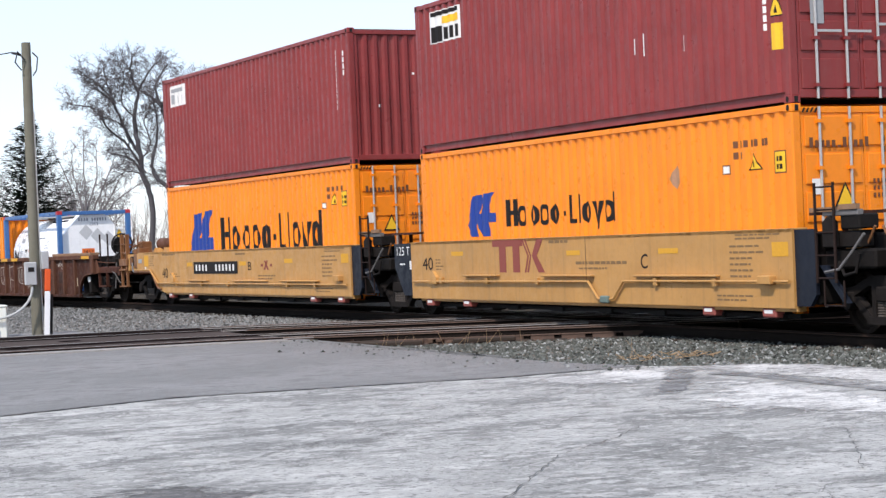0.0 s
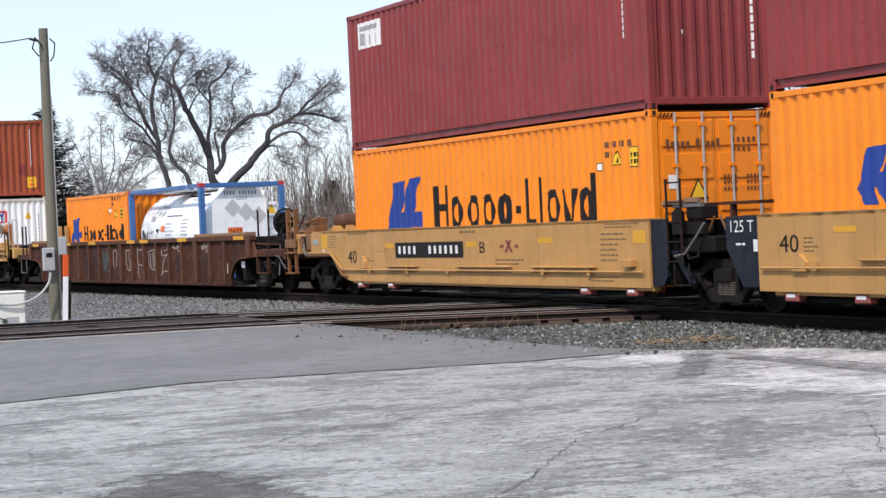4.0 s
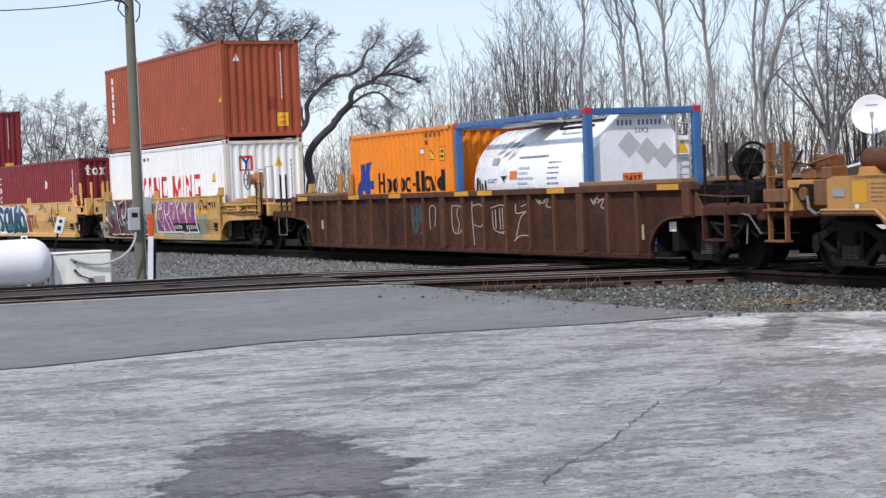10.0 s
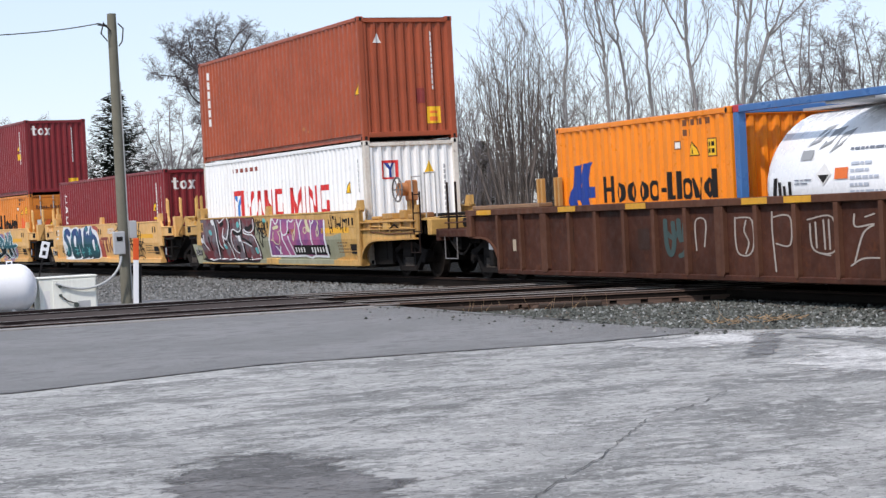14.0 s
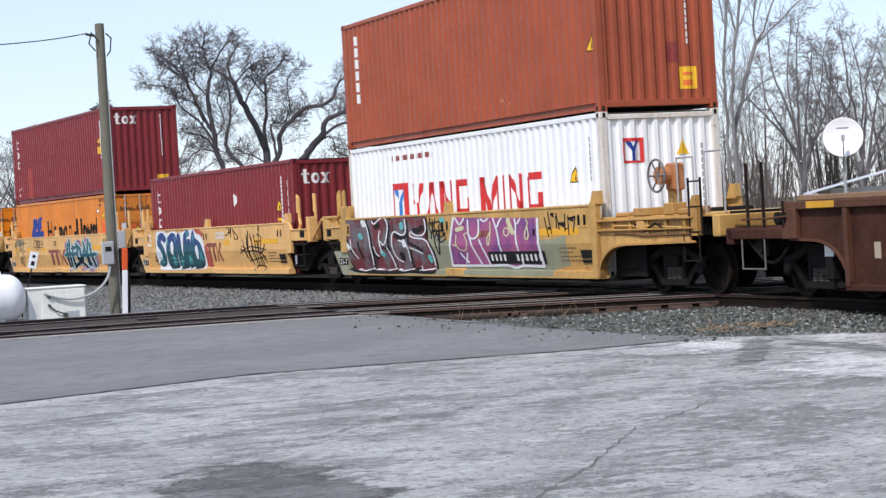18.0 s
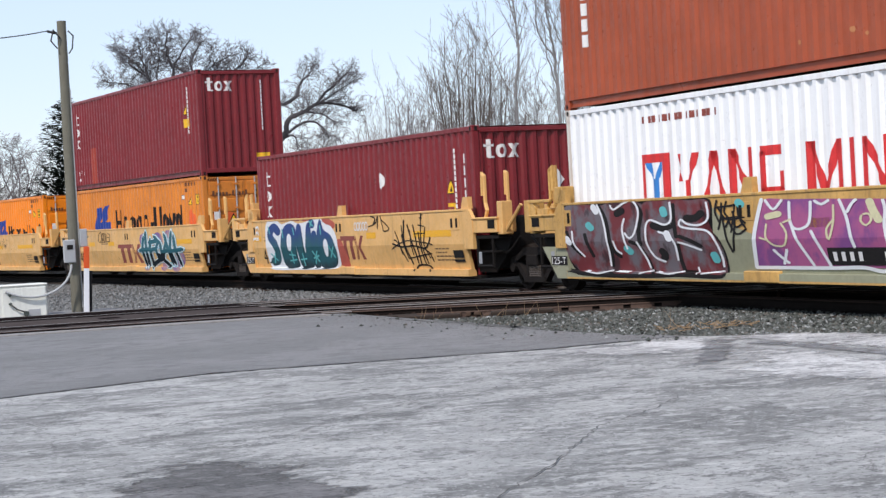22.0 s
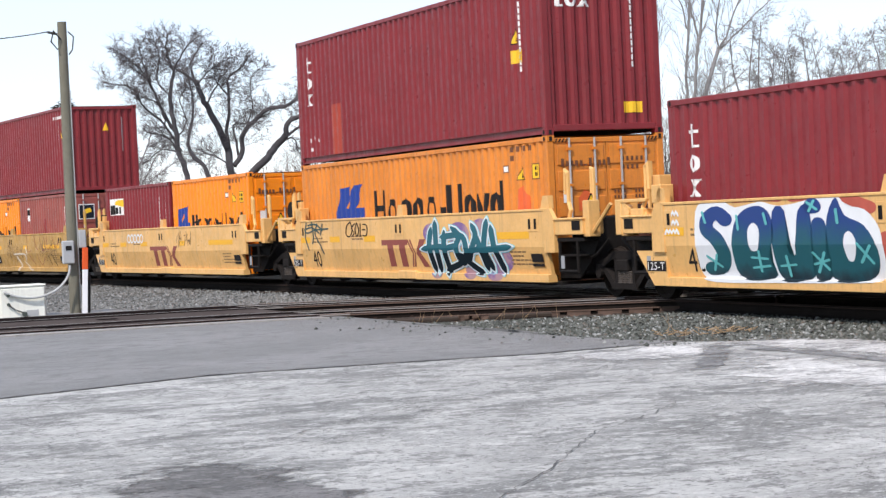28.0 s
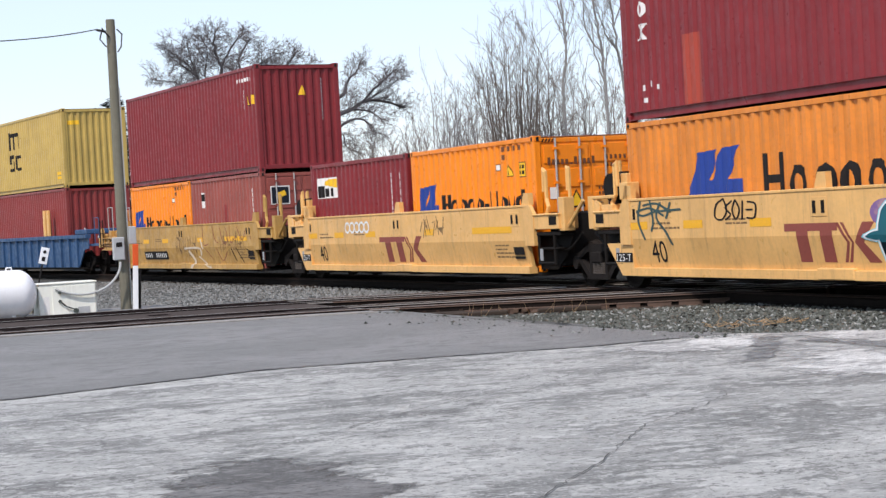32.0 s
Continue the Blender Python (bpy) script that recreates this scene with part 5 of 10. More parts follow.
def brush(seed, lo, hi, d, count, tall, label):
    rnd = random.Random(seed)
    lim = Limbs()
    for _ in range(count):
        x, y = at(rnd.uniform(lo, hi), d + rnd.uniform(-7, 7))
        p, dr = Vector((x, y, -0.3)), Vector((rnd.gauss(0, 0.15), rnd.gauss(0, 0.15), 1)).normalized()
        h = tall * rnd.uniform(0.5, 1.15)
        pts = [p]
        for k in range(3):
            dr = (dr + Vector((rnd.gauss(0, 0.14), rnd.gauss(0, 0.14), 0))).normalized()
            pts.append(pts[-1] + dr * h / 3)
        lim.tube(pts, (0.028, 0.022, 0.016, 0.009), 3)
        for _ in range(5):
            f = rnd.uniform(0.3, 0.95) * 3
            i = min(2, int(f))
            q = pts[i].lerp(pts[i + 1], f - i)
            e = (dr + Vector((rnd.gauss(0, 0.5), rnd.gauss(0, 0.5), 0.3))).normalized()
            lim.tube([q, q + e * h * 0.2, q + e * h * 0.2 + (e + Vector((0, 0, 0.5))).normalized() * h * 0.16], (0.012, 0.010, 0.008), 3)
    me = bpy.data.meshes.new("brushwood")
    me.from_pydata(lim.v, [], lim.f)
    me.materials.append(BARK_BROWN)
    tagged(new("brushwood", me), label, "brush", kind="stuff")


brush(1, 54, 72.5, 106, 900, 4.4, "dense bare brushwood along the railway")
brush(2, 72, 88, 132, 600, 4.6, "dense bare brushwood in the distance")

NEEDLE_DULL = plain("winter_dulled_needles", (0.115, 0.105, 0.080), 0.9, 0, 0.5, 2)
NEEDLE = plain("dark_needles", (0.022, 0.034, 0.026), 0.85, 0, 0.5, 2)


def evergreen(name, label, az, d, height, width, seed, open_form=True):
    """open_form: tiers of bare-stemmed boughs that rise to their tips, with sky between them; otherwise one dense cone."""
    rnd = random.Random(seed)
    x, y = at(az, d)
    ob = thing(name, label, "tree", m=pose(x, y, -0.3))
    part("trunk", Shape().rod((0, 0, 0), (0, 0, height * 0.97), 0.13, 8, 0.02), BARK_DARK, ob)
    v, f = [], []
    z = height * 0.08
    while z < height * 0.99:
        reach = width / 2 * (1 - z / height) ** 0.75 + 0.08
        for k in range(8 if open_form else 16):
            a = rnd.uniform(0, 6.283)
            R2 = reach * rnd.uniform(0.6, 1.12)
            rise = (0.05 + 0.45 * z / height) if open_form else 0.25
            for m in range(max(5, int(R2 * (30 if open_form else 13)))):
                t = rnd.uniform(0.1, 1)
                c = Vector((math.cos(a) * R2 * t, math.sin(a) * R2 * t, z + rise * R2 * t + 0.15 * R2 * t * t))
                c += Vector((rnd.gauss(0, 0.07), rnd.gauss(0, 0.07), rnd.gauss(0, 0.045) - 0.03))
                e = Vector((math.cos(a + rnd.gauss(0, 0.6)), math.sin(a + rnd.gauss(0, 0.6)), rnd.uniform(-0.3, 0.35))) * rnd.uniform(0.2, 0.42)
                s = Vector((-e.y, e.x, rnd.uniform(-0.05, 0.05))) * 0.26
                n = len(v)
                v += [c, c + e * 0.5 + s, c + e, c + e * 0.5 - s]
                f.append((n, n + 1, n + 2, n + 3))
        z += 0.24 if open_form else 0.12
    me = bpy.data.meshes.new("needles")
    me.from_pydata(v, [], f)
    me.materials.append(NEEDLE if open_form else NEEDLE_DULL)
    o = new("needles", me)
    o.parent = ob
    return ob


evergreen("spruce_tree", "dark green spruce with open rising boughs", 80.1, 92, 8.35, 5.6, 4)
evergreen("cedar_tree", "dull brownish evergreen among the bare trees", 66.0, 92, 4.8, 3.2, 10, False)
evergreen("cedar_tree", "dull brownish evergreen among the bare trees", 69.0, 104, 5.4, 3.0, 7, False)
evergreen("cedar_tree", "dull brownish evergreen at the edge of the brush", 71.6, 108, 4.6, 3.0, 8, False)
evergreen("cedar_tree", "dull brownish evergreen at the edge of the brush", 79.5, 112, 4.6, 4.2, 9, False)

# ---- the containers ----
def folds(x0, x1, pitch, depth, y):
    """The outline of a corrugated sheet over x: (x, y) at each fold; the outer faces lie at y."""
    n = max(1, round((x1 - x0) / pitch))
    step = (x1 - x0) / n
    out = [(x0, y)]
    for i in range(n):
        a = x0 + i * step
        for f, d in ((0.30, 0.0), (0.50, depth), (0.80, depth), (1.0, 0.0)):
            out.append((a + f * step, y + d))
    return out


def folded_sheet(shape, wave, z0, z1, swap=False, sign=1):
    for (xa, ya), (xb, yb) in zip(wave, wave[1:]):
        q = [(xa, ya, z0), (xb, yb, z0), (xb, yb, z1), (xa, ya, z1)]
        if swap:
            q = [(sign * y, x, z) for x, y, z in q]
        shape.face(*q)
    return shape


def container(paint, length, height, label, doors=False, depth=0.042, pitch=0.278, post=None):
    """A freight container; its origin is the middle of its floor. The near long side is -y; the end that leads is +x."""
    c = thing("shipping_container", label, "container", "containers on the train")
    L, W, H = length / 2, 1.219, height
    post = post or paint
    s = Shape()
    side = folds(-L + 0.13, L - 0.13, pitch, depth, -W + 0.008)
    part("side_panel", folded_sheet(Shape(), side, 0.172, H - 0.09), paint, c)
    far = [(x, -y) for x, y in side]
    part("side_panel", folded_sheet(Shape(), far, 0.172, H - 0.09), paint, c)
    s = Shape()
    roof = folds(-L + 0.1, L - 0.1, 0.42, 0.02, 0)
    for (xa, ya), (xb, yb) in zip(roof, roof[1:]):
        s.face((xa, -W + 0.06, H - 0.02 - ya), (xb, -W + 0.06, H - 0.02 - yb), (xb, W - 0.06, H - 0.02 - yb), (xa, W - 0.06, H - 0.02 - ya))
    part("roof", s, paint, c)
    part("floor", Shape().box(-L + 0.1, L - 0.1, -W + 0.07, W - 0.07, 0.06, 0.16), BLACK, c)
    for y in (-1, 1):
        part("top_rail", Shape().box(-L + 0.1, L - 0.1, min(y * W, y * (W - 0.06)), max(y * W, y * (W - 0.06)), H - 0.10, H - 0.012, 0.008), paint, c)
        rail_y = lambda a, b: sorted((y * (W - a), y * (W - b)))
        part("bottom_rail", Shape().box(-L + 0.1, L - 0.1, *rail_y(0.050, 0.062), 0.045, 0.165).box(-L + 0.1, L - 0.1, *rail_y(0.004, 0.062), 0.032, 0.047).box(-L + 0.1, L - 0.1, *rail_y(0.004, 0.062), 0.163, 0.172), paint, c)
    for x in (-1, 1):
        for y in (-1, 1):
            xa, xb = sorted((x * (L - 0.005), x * (L - 0.15)))
            ya, yb = sorted((y * W, y * (W - 0.15)))
            part("corner_post", Shape().box(xa, xb, ya, yb, 0.1, H - 0.1, 0.02), post, c)
            for z in (0, H - 0.118):
                k = Shape().box(min(x * L, x * (L - 0.178)), max(x * L, x * (L - 0.178)), min(y * (W + 0.003), y * (W - 0.162)), max(y * (W + 0.003), y * (W - 0.162)), z, z + 0.118, 0.012)
                cast = part("corner_casting", k, post, c)
                if y < 0:
                    part("hole", Shape().plate(disc(x * (L - 0.09), z + 0.058, 0.036, 10, 1.25), -W - 0.006, -W - 0.002), INK, cast, "dark oval hole")
                if x > 0:
                    part("hole", Shape().box(L + 0.001, L + 0.004, y * (W - 0.08) - 0.03, y * (W - 0.08) + 0.03, z + 0.015, z + 0.10), INK, cast, "dark oval hole")
        xa, xb = sorted((x * (L - 0.01), x * (L - 0.10)))
        part("header", Shape().box(xa, xb, -W + 0.15, W - 0.15, H - 0.14, H - 0.05, 0.008), post, c)
        part("end_sill", Shape().box(xa, xb, -W + 0.15, W - 0.15, 0.075, 0.19, 0.008), post, c)
        if x < 0 or not doors:
            wave = folds(-W + 0.14, W - 0.14, 0.25, 0.045, L - 0.03)
            wave = [(a, L - 0.03 - (b - (L - 0.03))) for a, b in wave]
            part("end_panel", folded_sheet(Shape(), wave, 0.14, H - 0.11, True, x), paint, c)
    if doors:
        for a, b in ((-W + 0.155, -0.006), (0.006, W - 0.155)):
            s = Shape()
            s.box(L - 0.055, L - 0.025, a, b, 0.15, H - 0.12)
            zs = [0.15 + (H - 0.27) * i / 5 for i in range(6)]
            leaf = part("door", s, paint, c)
            for za, zb in zip(zs, zs[1:]):
                s = Shape().box(L - 0.027, L - 0.004, a + 0.05, b - 0.05, za + 0.05, zb - 0.06, 0.008)
                part("door_panel", s, paint, leaf)
            for y in (a + (b - a) * 0.27, a + (b - a) * 0.76):
                part("lock_rod", Shape().rod((L + 0.022, y, 0.06), (L + 0.022, y, H - 0.05), 0.021, 8), STEEL, leaf, "grey galvanised lock rod")
                for z in (0.25, 0.9, H - 0.9, H - 0.25):
                    part("rod_bracket", Shape().box(L - 0.004, L + 0.05, y - 0.05, y + 0.05, z - 0.025, z + 0.025), paint, leaf)
                part("door_handle", Shape().box(L + 0.03, L + 0.05, y - 0.02, y + 0.42, 0.98 if y < 0 else 1.08, 1.015 if y < 0 else 1.115), STEEL, leaf, "grey locking handle")
    ends = folds(-W + 0.14, W - 0.14, 0.25, 0.045, 0.0)
    return c, side, (L - 0.024 if not doors else L - 0.001), (None if doors else ends)


def load(maker, place, z):
    c = maker[0]
    MOVERS.append((c, place, z))
    c.matrix_basis = train_pose(place) @ Matrix.Translation((0, 0, z))
    return maker


class Marks:
    """Painted marks on one container."""

    def __init__(self, maker):
        self.c, self.wave, self.x, self.ends = maker

    def side(self, name, polys, ink, label="", proud=0.004):
        paint_on(name, polys, self.wave, proud, ink, self.c, label)

    def end(self, name, polys, ink, label="", proud=0.004):
        paint_end(name, polys, self.x + proud, self.ends, ink, self.c, label)

    def triangle(self, x, z, w, h):
        self.side("warning_sticker", [[(x - w * .12, z - h * .08), (x + w * 1.12, z - h * .08), (x + w / 2, z + h * 1.16)]], INK, "black-rimmed warning sticker", 0.003)
        self.side("warning_sticker", [[(x, z), (x + w, z), (x + w / 2, z + h)]], SIGNYELLOW, "yellow triangular warning sticker", 0.005)
        self.side("warning_sticker", [[(x + w * .42, z + h * .12), (x + w * .60, z + h * .12), (x + w * .52, z + h * .62)]], INK, "", 0.007)

    def codes(self, x, z0, z1, n, ink=None, w=0.042):
        """A column of small upright characters, as bars."""
        h = (z1 - z0) / n
        self.side("code_mark", [bar(x, x + w, z0 + i * h + h * 0.10, z0 + (i + 0.88) * h) for i in range(n)], ink or WHITEINK)

    def end_codes(self, y, z0, z1, n, ink=None, w=0.036):
        h = (z1 - z0) / n
        self.end("code_mark", [bar(y, y + w, z0 + i * h + h * 0.10, z0 + (i + 0.88) * h) for i in range(n)], ink or WHITEINK)


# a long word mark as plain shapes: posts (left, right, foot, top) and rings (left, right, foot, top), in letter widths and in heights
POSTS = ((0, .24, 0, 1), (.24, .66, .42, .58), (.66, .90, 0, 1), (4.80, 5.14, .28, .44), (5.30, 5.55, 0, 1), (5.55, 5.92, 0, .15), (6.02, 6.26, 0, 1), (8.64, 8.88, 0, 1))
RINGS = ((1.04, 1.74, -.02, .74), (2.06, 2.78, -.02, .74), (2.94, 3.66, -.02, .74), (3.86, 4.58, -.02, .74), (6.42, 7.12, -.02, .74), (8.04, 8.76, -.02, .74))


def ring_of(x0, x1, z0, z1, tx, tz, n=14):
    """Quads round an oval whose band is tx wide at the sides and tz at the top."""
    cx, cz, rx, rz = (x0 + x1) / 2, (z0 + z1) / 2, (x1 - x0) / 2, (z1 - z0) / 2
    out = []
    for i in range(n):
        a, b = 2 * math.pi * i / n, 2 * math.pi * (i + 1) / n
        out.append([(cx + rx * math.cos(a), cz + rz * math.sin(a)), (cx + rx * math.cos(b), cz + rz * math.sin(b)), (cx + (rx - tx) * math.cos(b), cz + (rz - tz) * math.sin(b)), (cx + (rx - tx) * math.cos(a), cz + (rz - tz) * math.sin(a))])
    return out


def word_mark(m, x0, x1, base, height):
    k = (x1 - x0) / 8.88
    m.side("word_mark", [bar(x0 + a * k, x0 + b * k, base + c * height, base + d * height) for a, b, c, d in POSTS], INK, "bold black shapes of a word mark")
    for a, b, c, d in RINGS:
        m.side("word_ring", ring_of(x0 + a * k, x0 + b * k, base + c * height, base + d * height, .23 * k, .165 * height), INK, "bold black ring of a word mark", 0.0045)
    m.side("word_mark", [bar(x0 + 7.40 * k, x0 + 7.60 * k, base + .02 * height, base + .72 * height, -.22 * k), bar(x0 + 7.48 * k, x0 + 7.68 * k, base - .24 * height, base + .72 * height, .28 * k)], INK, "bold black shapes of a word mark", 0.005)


DOORINK = plain("brown_door_lettering", (0.14, 0.05, 0.02), 0.6, 0, 0.2)


def blue_emblem(m, x0, x1, z0, z1):
    w, h = x1 - x0, z1 - z0
    shapes = ([(.24, .94), (.62, .97), (.47, .53), (.15, .53)], [(.15, .53), (.80, .53), (.75, .30), (0, .27)], [(0, .27), (.36, .285), (.46, 0), (.19, 0)],
              [(.68, .98), (1, 1), (.80, .53), (.50, .53)], [(.42, .288), (.75, .30), (.85, 0), (.53, 0)], [(.80, .53), (1.02, .53), (1.02, .32), (.757, .32)])
    m.side("emblem", [[(x0 + w * u, z0 + h * v) for u, v in p] for p in shapes], BLUEINK, "blue slanted emblem")


def orange_marks(maker, logo, text, short=False, warn=None, up=0.0):
    m = Marks(maker)
    blue_emblem(m, *logo)
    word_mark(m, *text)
    L = 3.029 if short else 6.096
    H = maker[3] is None
    if warn:
        m.triangle(*warn[0])
        x0, x1, z0, z1 = warn[1]
        m.side("sticker", [bar(x0 - .02, x1 + .02, z0 - .02, z1 + .02)], DOORINK, "dark-rimmed sticker", 0.003)
        m.side("sticker", [bar(x0, x1, z0, z1)], SIGNYELLOW, "yellow rectangular sticker", 0.005)
        m.side("code_mark", [bar(x0 + .04 + i * .06, x0 + .08 + i * .06, z0 + j, z0 + j + .07) for i in range(3) for j in (.04, .15)], INK, "", 0.007)
    m.side("code_mark", [bar(L - 1.45 + i * 0.13, L - 1.38 + i * 0.13, 2.36, 2.46) for i in range(7)] + [bar(L - 1.45 + i * 0.13, L - 1.38 + i * 0.13, 2.2, 2.3) for i in range(2)], DOORINK, "row of small dark characters")
    m.side("placard", [bar(L - 1.74, L - 1.60, 1.99, 2.13)], DOORINK, "", 0.003)
    m.side("placard", [bar(L - 1.72, L - 1.62, 2.01, 2.11)], WHITEINK, "small white placard", 0.005)
    if maker[3] is None:
        m.end("word_mark", [bar(-0.95 + i * 0.095, -0.95 + i * 0.095 + 0.06, 2.03 + up, 2.03 + up + h) for i, h in enumerate((.14, .1, .1, .1, .1, .03, .14, .14, .1, .1, .14))], DOORINK, "small dark word mark", 0.008)
        m.end("warning_sticker", [[(-0.56, 1.20 + up), (-0.18, 1.20 + up), (-0.37, 1.55 + up)]], INK, "black-rimmed warning sticker", 0.008)
        m.end("warning_sticker", [[(-0.51, 1.23 + up), (-0.23, 1.23 + up), (-0.37, 1.50 + up)]], SIGNYELLOW, "yellow triangular warning sticker", 0.010)
        m.end("placard", [bar(-0.93, -0.78, 1.38 + up, 1.6 + up)], WHITEINK, "white placard", 0.008)
        m.end("code_mark", [bar(0.3 + i * .1, 0.35 + i * .1, 2.1 + up, 2.18 + up) for i in range(6)] + [bar(0.3 + i * .1, 0.35 + i * .1, 1.95 + up, 2.03 + up) for i in range(4)] + [bar(q + i * .07, q + .04 + i * .07, 1.32 + up + .1 * j, 1.38 + up + .1 * j) for q in (.12, .56) for i in range(4) for j in range(3)], DOORINK, "rows of small dark characters", 0.008)
        for side in (-1, 1):
            m.end("hatch_bar", [bar(side * .93 + k * .07 - .14, side * .93 + k * .07 - .105, 2.46 + up * 1.22, 2.53 + up * 1.22, .04) for k in range(4)], INK, "black diagonal hatching", 0.012)
    return m


def bold_trio(x, z, w, h, gap, upright):
    """Three bold shapes, side by side or one below the other: a post with a short bar, a ring, two crossed bars."""
    at0 = [(x, z + (2 - i) * (h + gap)) if upright else (x + i * (w + gap), z) for i in range(3)]
    (ax, az), (bx, bz), (cx, cz) = at0
    post = [bar(ax + w * .28, ax + w * .62, az + h * .05, az + h * 1.35), bar(ax + w * .02, ax + w * .95, az + h * .82, az + h * 1.0), bar(ax + w * .40, ax + w * .98, az, az + h * .14)]
    ring = ring_of(bx, bx + w, bz, bz + h, w * .32, h * .22)
    cross = [bar(cx, cx + w * .34, cz, cz + h, w * .64), bar(cx + w * .64, cx + w * .98, cz, cz + h, -w * .62), bar(cx - w * .05, cx + w * .45, cz, cz + h * .1), bar(cx + w * .55, cx + w * 1.05, cz + h * .9, cz + h)]
    return post, ring, cross


def tex_side(m, ink):
    for k, polys in enumerate(bold_trio(-5.55, 1.36, .30, .27, .11, True)):
        m.side("bold_shape" if k == 1 else "bold_bar", polys, ink, "bold white upright mark", 0.004 + 0.0004 * k)


def tex_end(m, z):
    for k, polys in enumerate(bold_trio(-.97, z, .24, .27, .03, False)):
        m.end("bold_shape" if k == 1 else "bold_bar", polys, WHITEINK, "bold white mark", 0.004 + 0.0004 * k)

# ---- trucks and wheels ----
WHEEL_R = 0.42


def build_wheelset():
    s = Shape()
    for sy in (-1, 1):
        y = sy * 0.7535
        rings = [(-0.065 * sy, 0.0), (-0.065 * sy, 0.10), (-0.03 * sy, 0.12), (-0.015 * sy, 0.33), (-0.07 * sy, 0.36), (-0.07 * sy, WHEEL_R + 0.025), (-0.045 * sy, WHEEL_R + 0.02), (-0.035 * sy, WHEEL_R + 0.002), (0.07 * sy, WHEEL_R - 0.006), (0.07 * sy, 0.355), (0.02 * sy, 0.33), (0.03 * sy, 0.13), (0.08 * sy, 0.10), (0.08 * sy, 0.0)]
        s.lathe("y", (0, y, 0), rings, 28)
    s.rod((0, -1.08, 0), (0, 1.08, 0), 0.075, 12)
    return s.mesh("wheelset", WHEEL)


WHEELSET = build_wheelset()
cap = Shape()
for k in range(3):
    a = 2 * math.pi * k / 3
    cap.rod((math.cos(a) * 0.06, 0, math.sin(a) * 0.06), (math.cos(a) * 0.06, -0.03, math.sin(a) * 0.06), 0.016, 6)
cap.rod((0, 0.04, 0), (0, -0.02, 0), 0.1, 14)
CAP = cap.mesh("bearing_cap", TRUCK)
spring = Shape()
spring.lathe("z", (0, 0, 0), [(0, 0)] + [(0.035 * i + o, r) for i in range(6) for o, r in ((0.0, 0.050), (0.008, 0.072), (0.02, 0.072), (0.028, 0.050))] + [(0.205, 0)], 12)
SPRING = spring.mesh("coil_spring", plain("spring_steel", (0.085, 0.07, 0.06), 0.7, 0, 0.4, 8))


def frame_shape(y, t):
    s = Shape()
    y0, y1 = (y, y + t)
    s.plate([(-0.98, .62), (-0.72, .66), (-0.36, .80), (.36, .80), (.72, .66), (.98, .62), (.98, .50), (.74, .52), (.42, .66), (-.42, .66), (-.74, .52), (-.98, .50)], y0, y1)
    s.plate([(-.80, .50), (-.66, .52), (-.34, .26), (-.40, .16)], y0, y1)
    s.plate([(.80, .50), (.40, .16), (.34, .26), (.66, .52)], y0, y1)
    s.plate([(-.44, .16), (.44, .16), (.40, .26), (-.40, .26)], y0 - 0.02, y1 + 0.02)
    s.plate([(-.34, .24), (-.26, .24), (-.26, .68), (-.34, .68)], y0, y1)
    s.plate([(.26, .24), (.34, .24), (.34, .68), (.26, .68)], y0, y1)
    return s


SIDEFRAME = {sy: frame_shape(-1.10 if sy < 0 else 0.99, 0.11).mesh("sideframe", TRUCK) for sy in (-1, 1)}


def truck(car, x):
    b = Shape().box(-0.2, 0.2, -1.15, 1.15, 0.46, 0.66, 0.02).rod((0, 0, 0.6), (0, 0, 0.78), 0.2, 14)
    b.box(-1.05, 1.05, -0.05, 0.05, 0.42, 0.5)
    t = part("truck", b, TRUCK, car, "greasy dark two-axle truck")
    t.matrix_basis = pose(x, 0, 0)
    for sy in (-1, 1):
        new("sideframe", SIDEFRAME[sy]).parent = t
        for dx in (-0.16, 0.0, 0.16):
            q = new("coil_spring", SPRING)
            q.parent, q.matrix_basis = t, pose(dx, sy * 1.06, 0.26)
    for dx in (-0.85, 0.85):
        w = new("wheelset", WHEELSET)
        w.parent, w.matrix_basis = t, pose(dx, 0, WHEEL_R)
        WHEELS.append((w, dx))
        for sy in (-1, 1):
            q = new("bearing_cap", CAP)
            q.parent, q.matrix_basis = t, pose(dx, sy * 1.12, WHEEL_R + 0.02, 0, 0, 0 if sy < 0 else 180)
            part("adapter", Shape().box(dx - 0.13, dx + 0.13, sy * 1.03 - 0.09, sy * 1.03 + 0.09, 0.44, 0.58, 0.015), TRUCK, t)
    return t


def coupler(car, x0, x1):
    part("coupler", Shape().box(min(x0, x1), max(x0, x1), -0.09, 0.09, 0.72, 0.92, 0.02).box(x1 - 0.16, x1 + 0.16, -0.17, 0.17, 0.66, 0.96, 0.04), TRUCK, car, "dark steel coupler")
    hose = [(x0 + (x1 - x0) * t, -0.32, 0.72 - 0.9 * t * (1 - t)) for t in [i / 8 for i in range(9)]]
    part("air_hose", Shape().pipe(hose, 0.025), BLACK, car)


def ladder(car, x, paint, z0, z1, y=-1.46, w=0.36, rungs=4):
    s = Shape()
    s.rod((x, y, z0), (x, y, z1), 0.022, 6).rod((x + w, y, z0), (x + w, y, z1), 0.022, 6)
    rail = part("ladder", s, paint, car)
    for i in range(rungs):
        z = z0 + 0.06 + (z1 - z0 - 0.12) * i / (rungs - 1)
        part("rung", Shape().rod((x, y, z), (x + w, y, z), 0.014, 6), paint, rail)


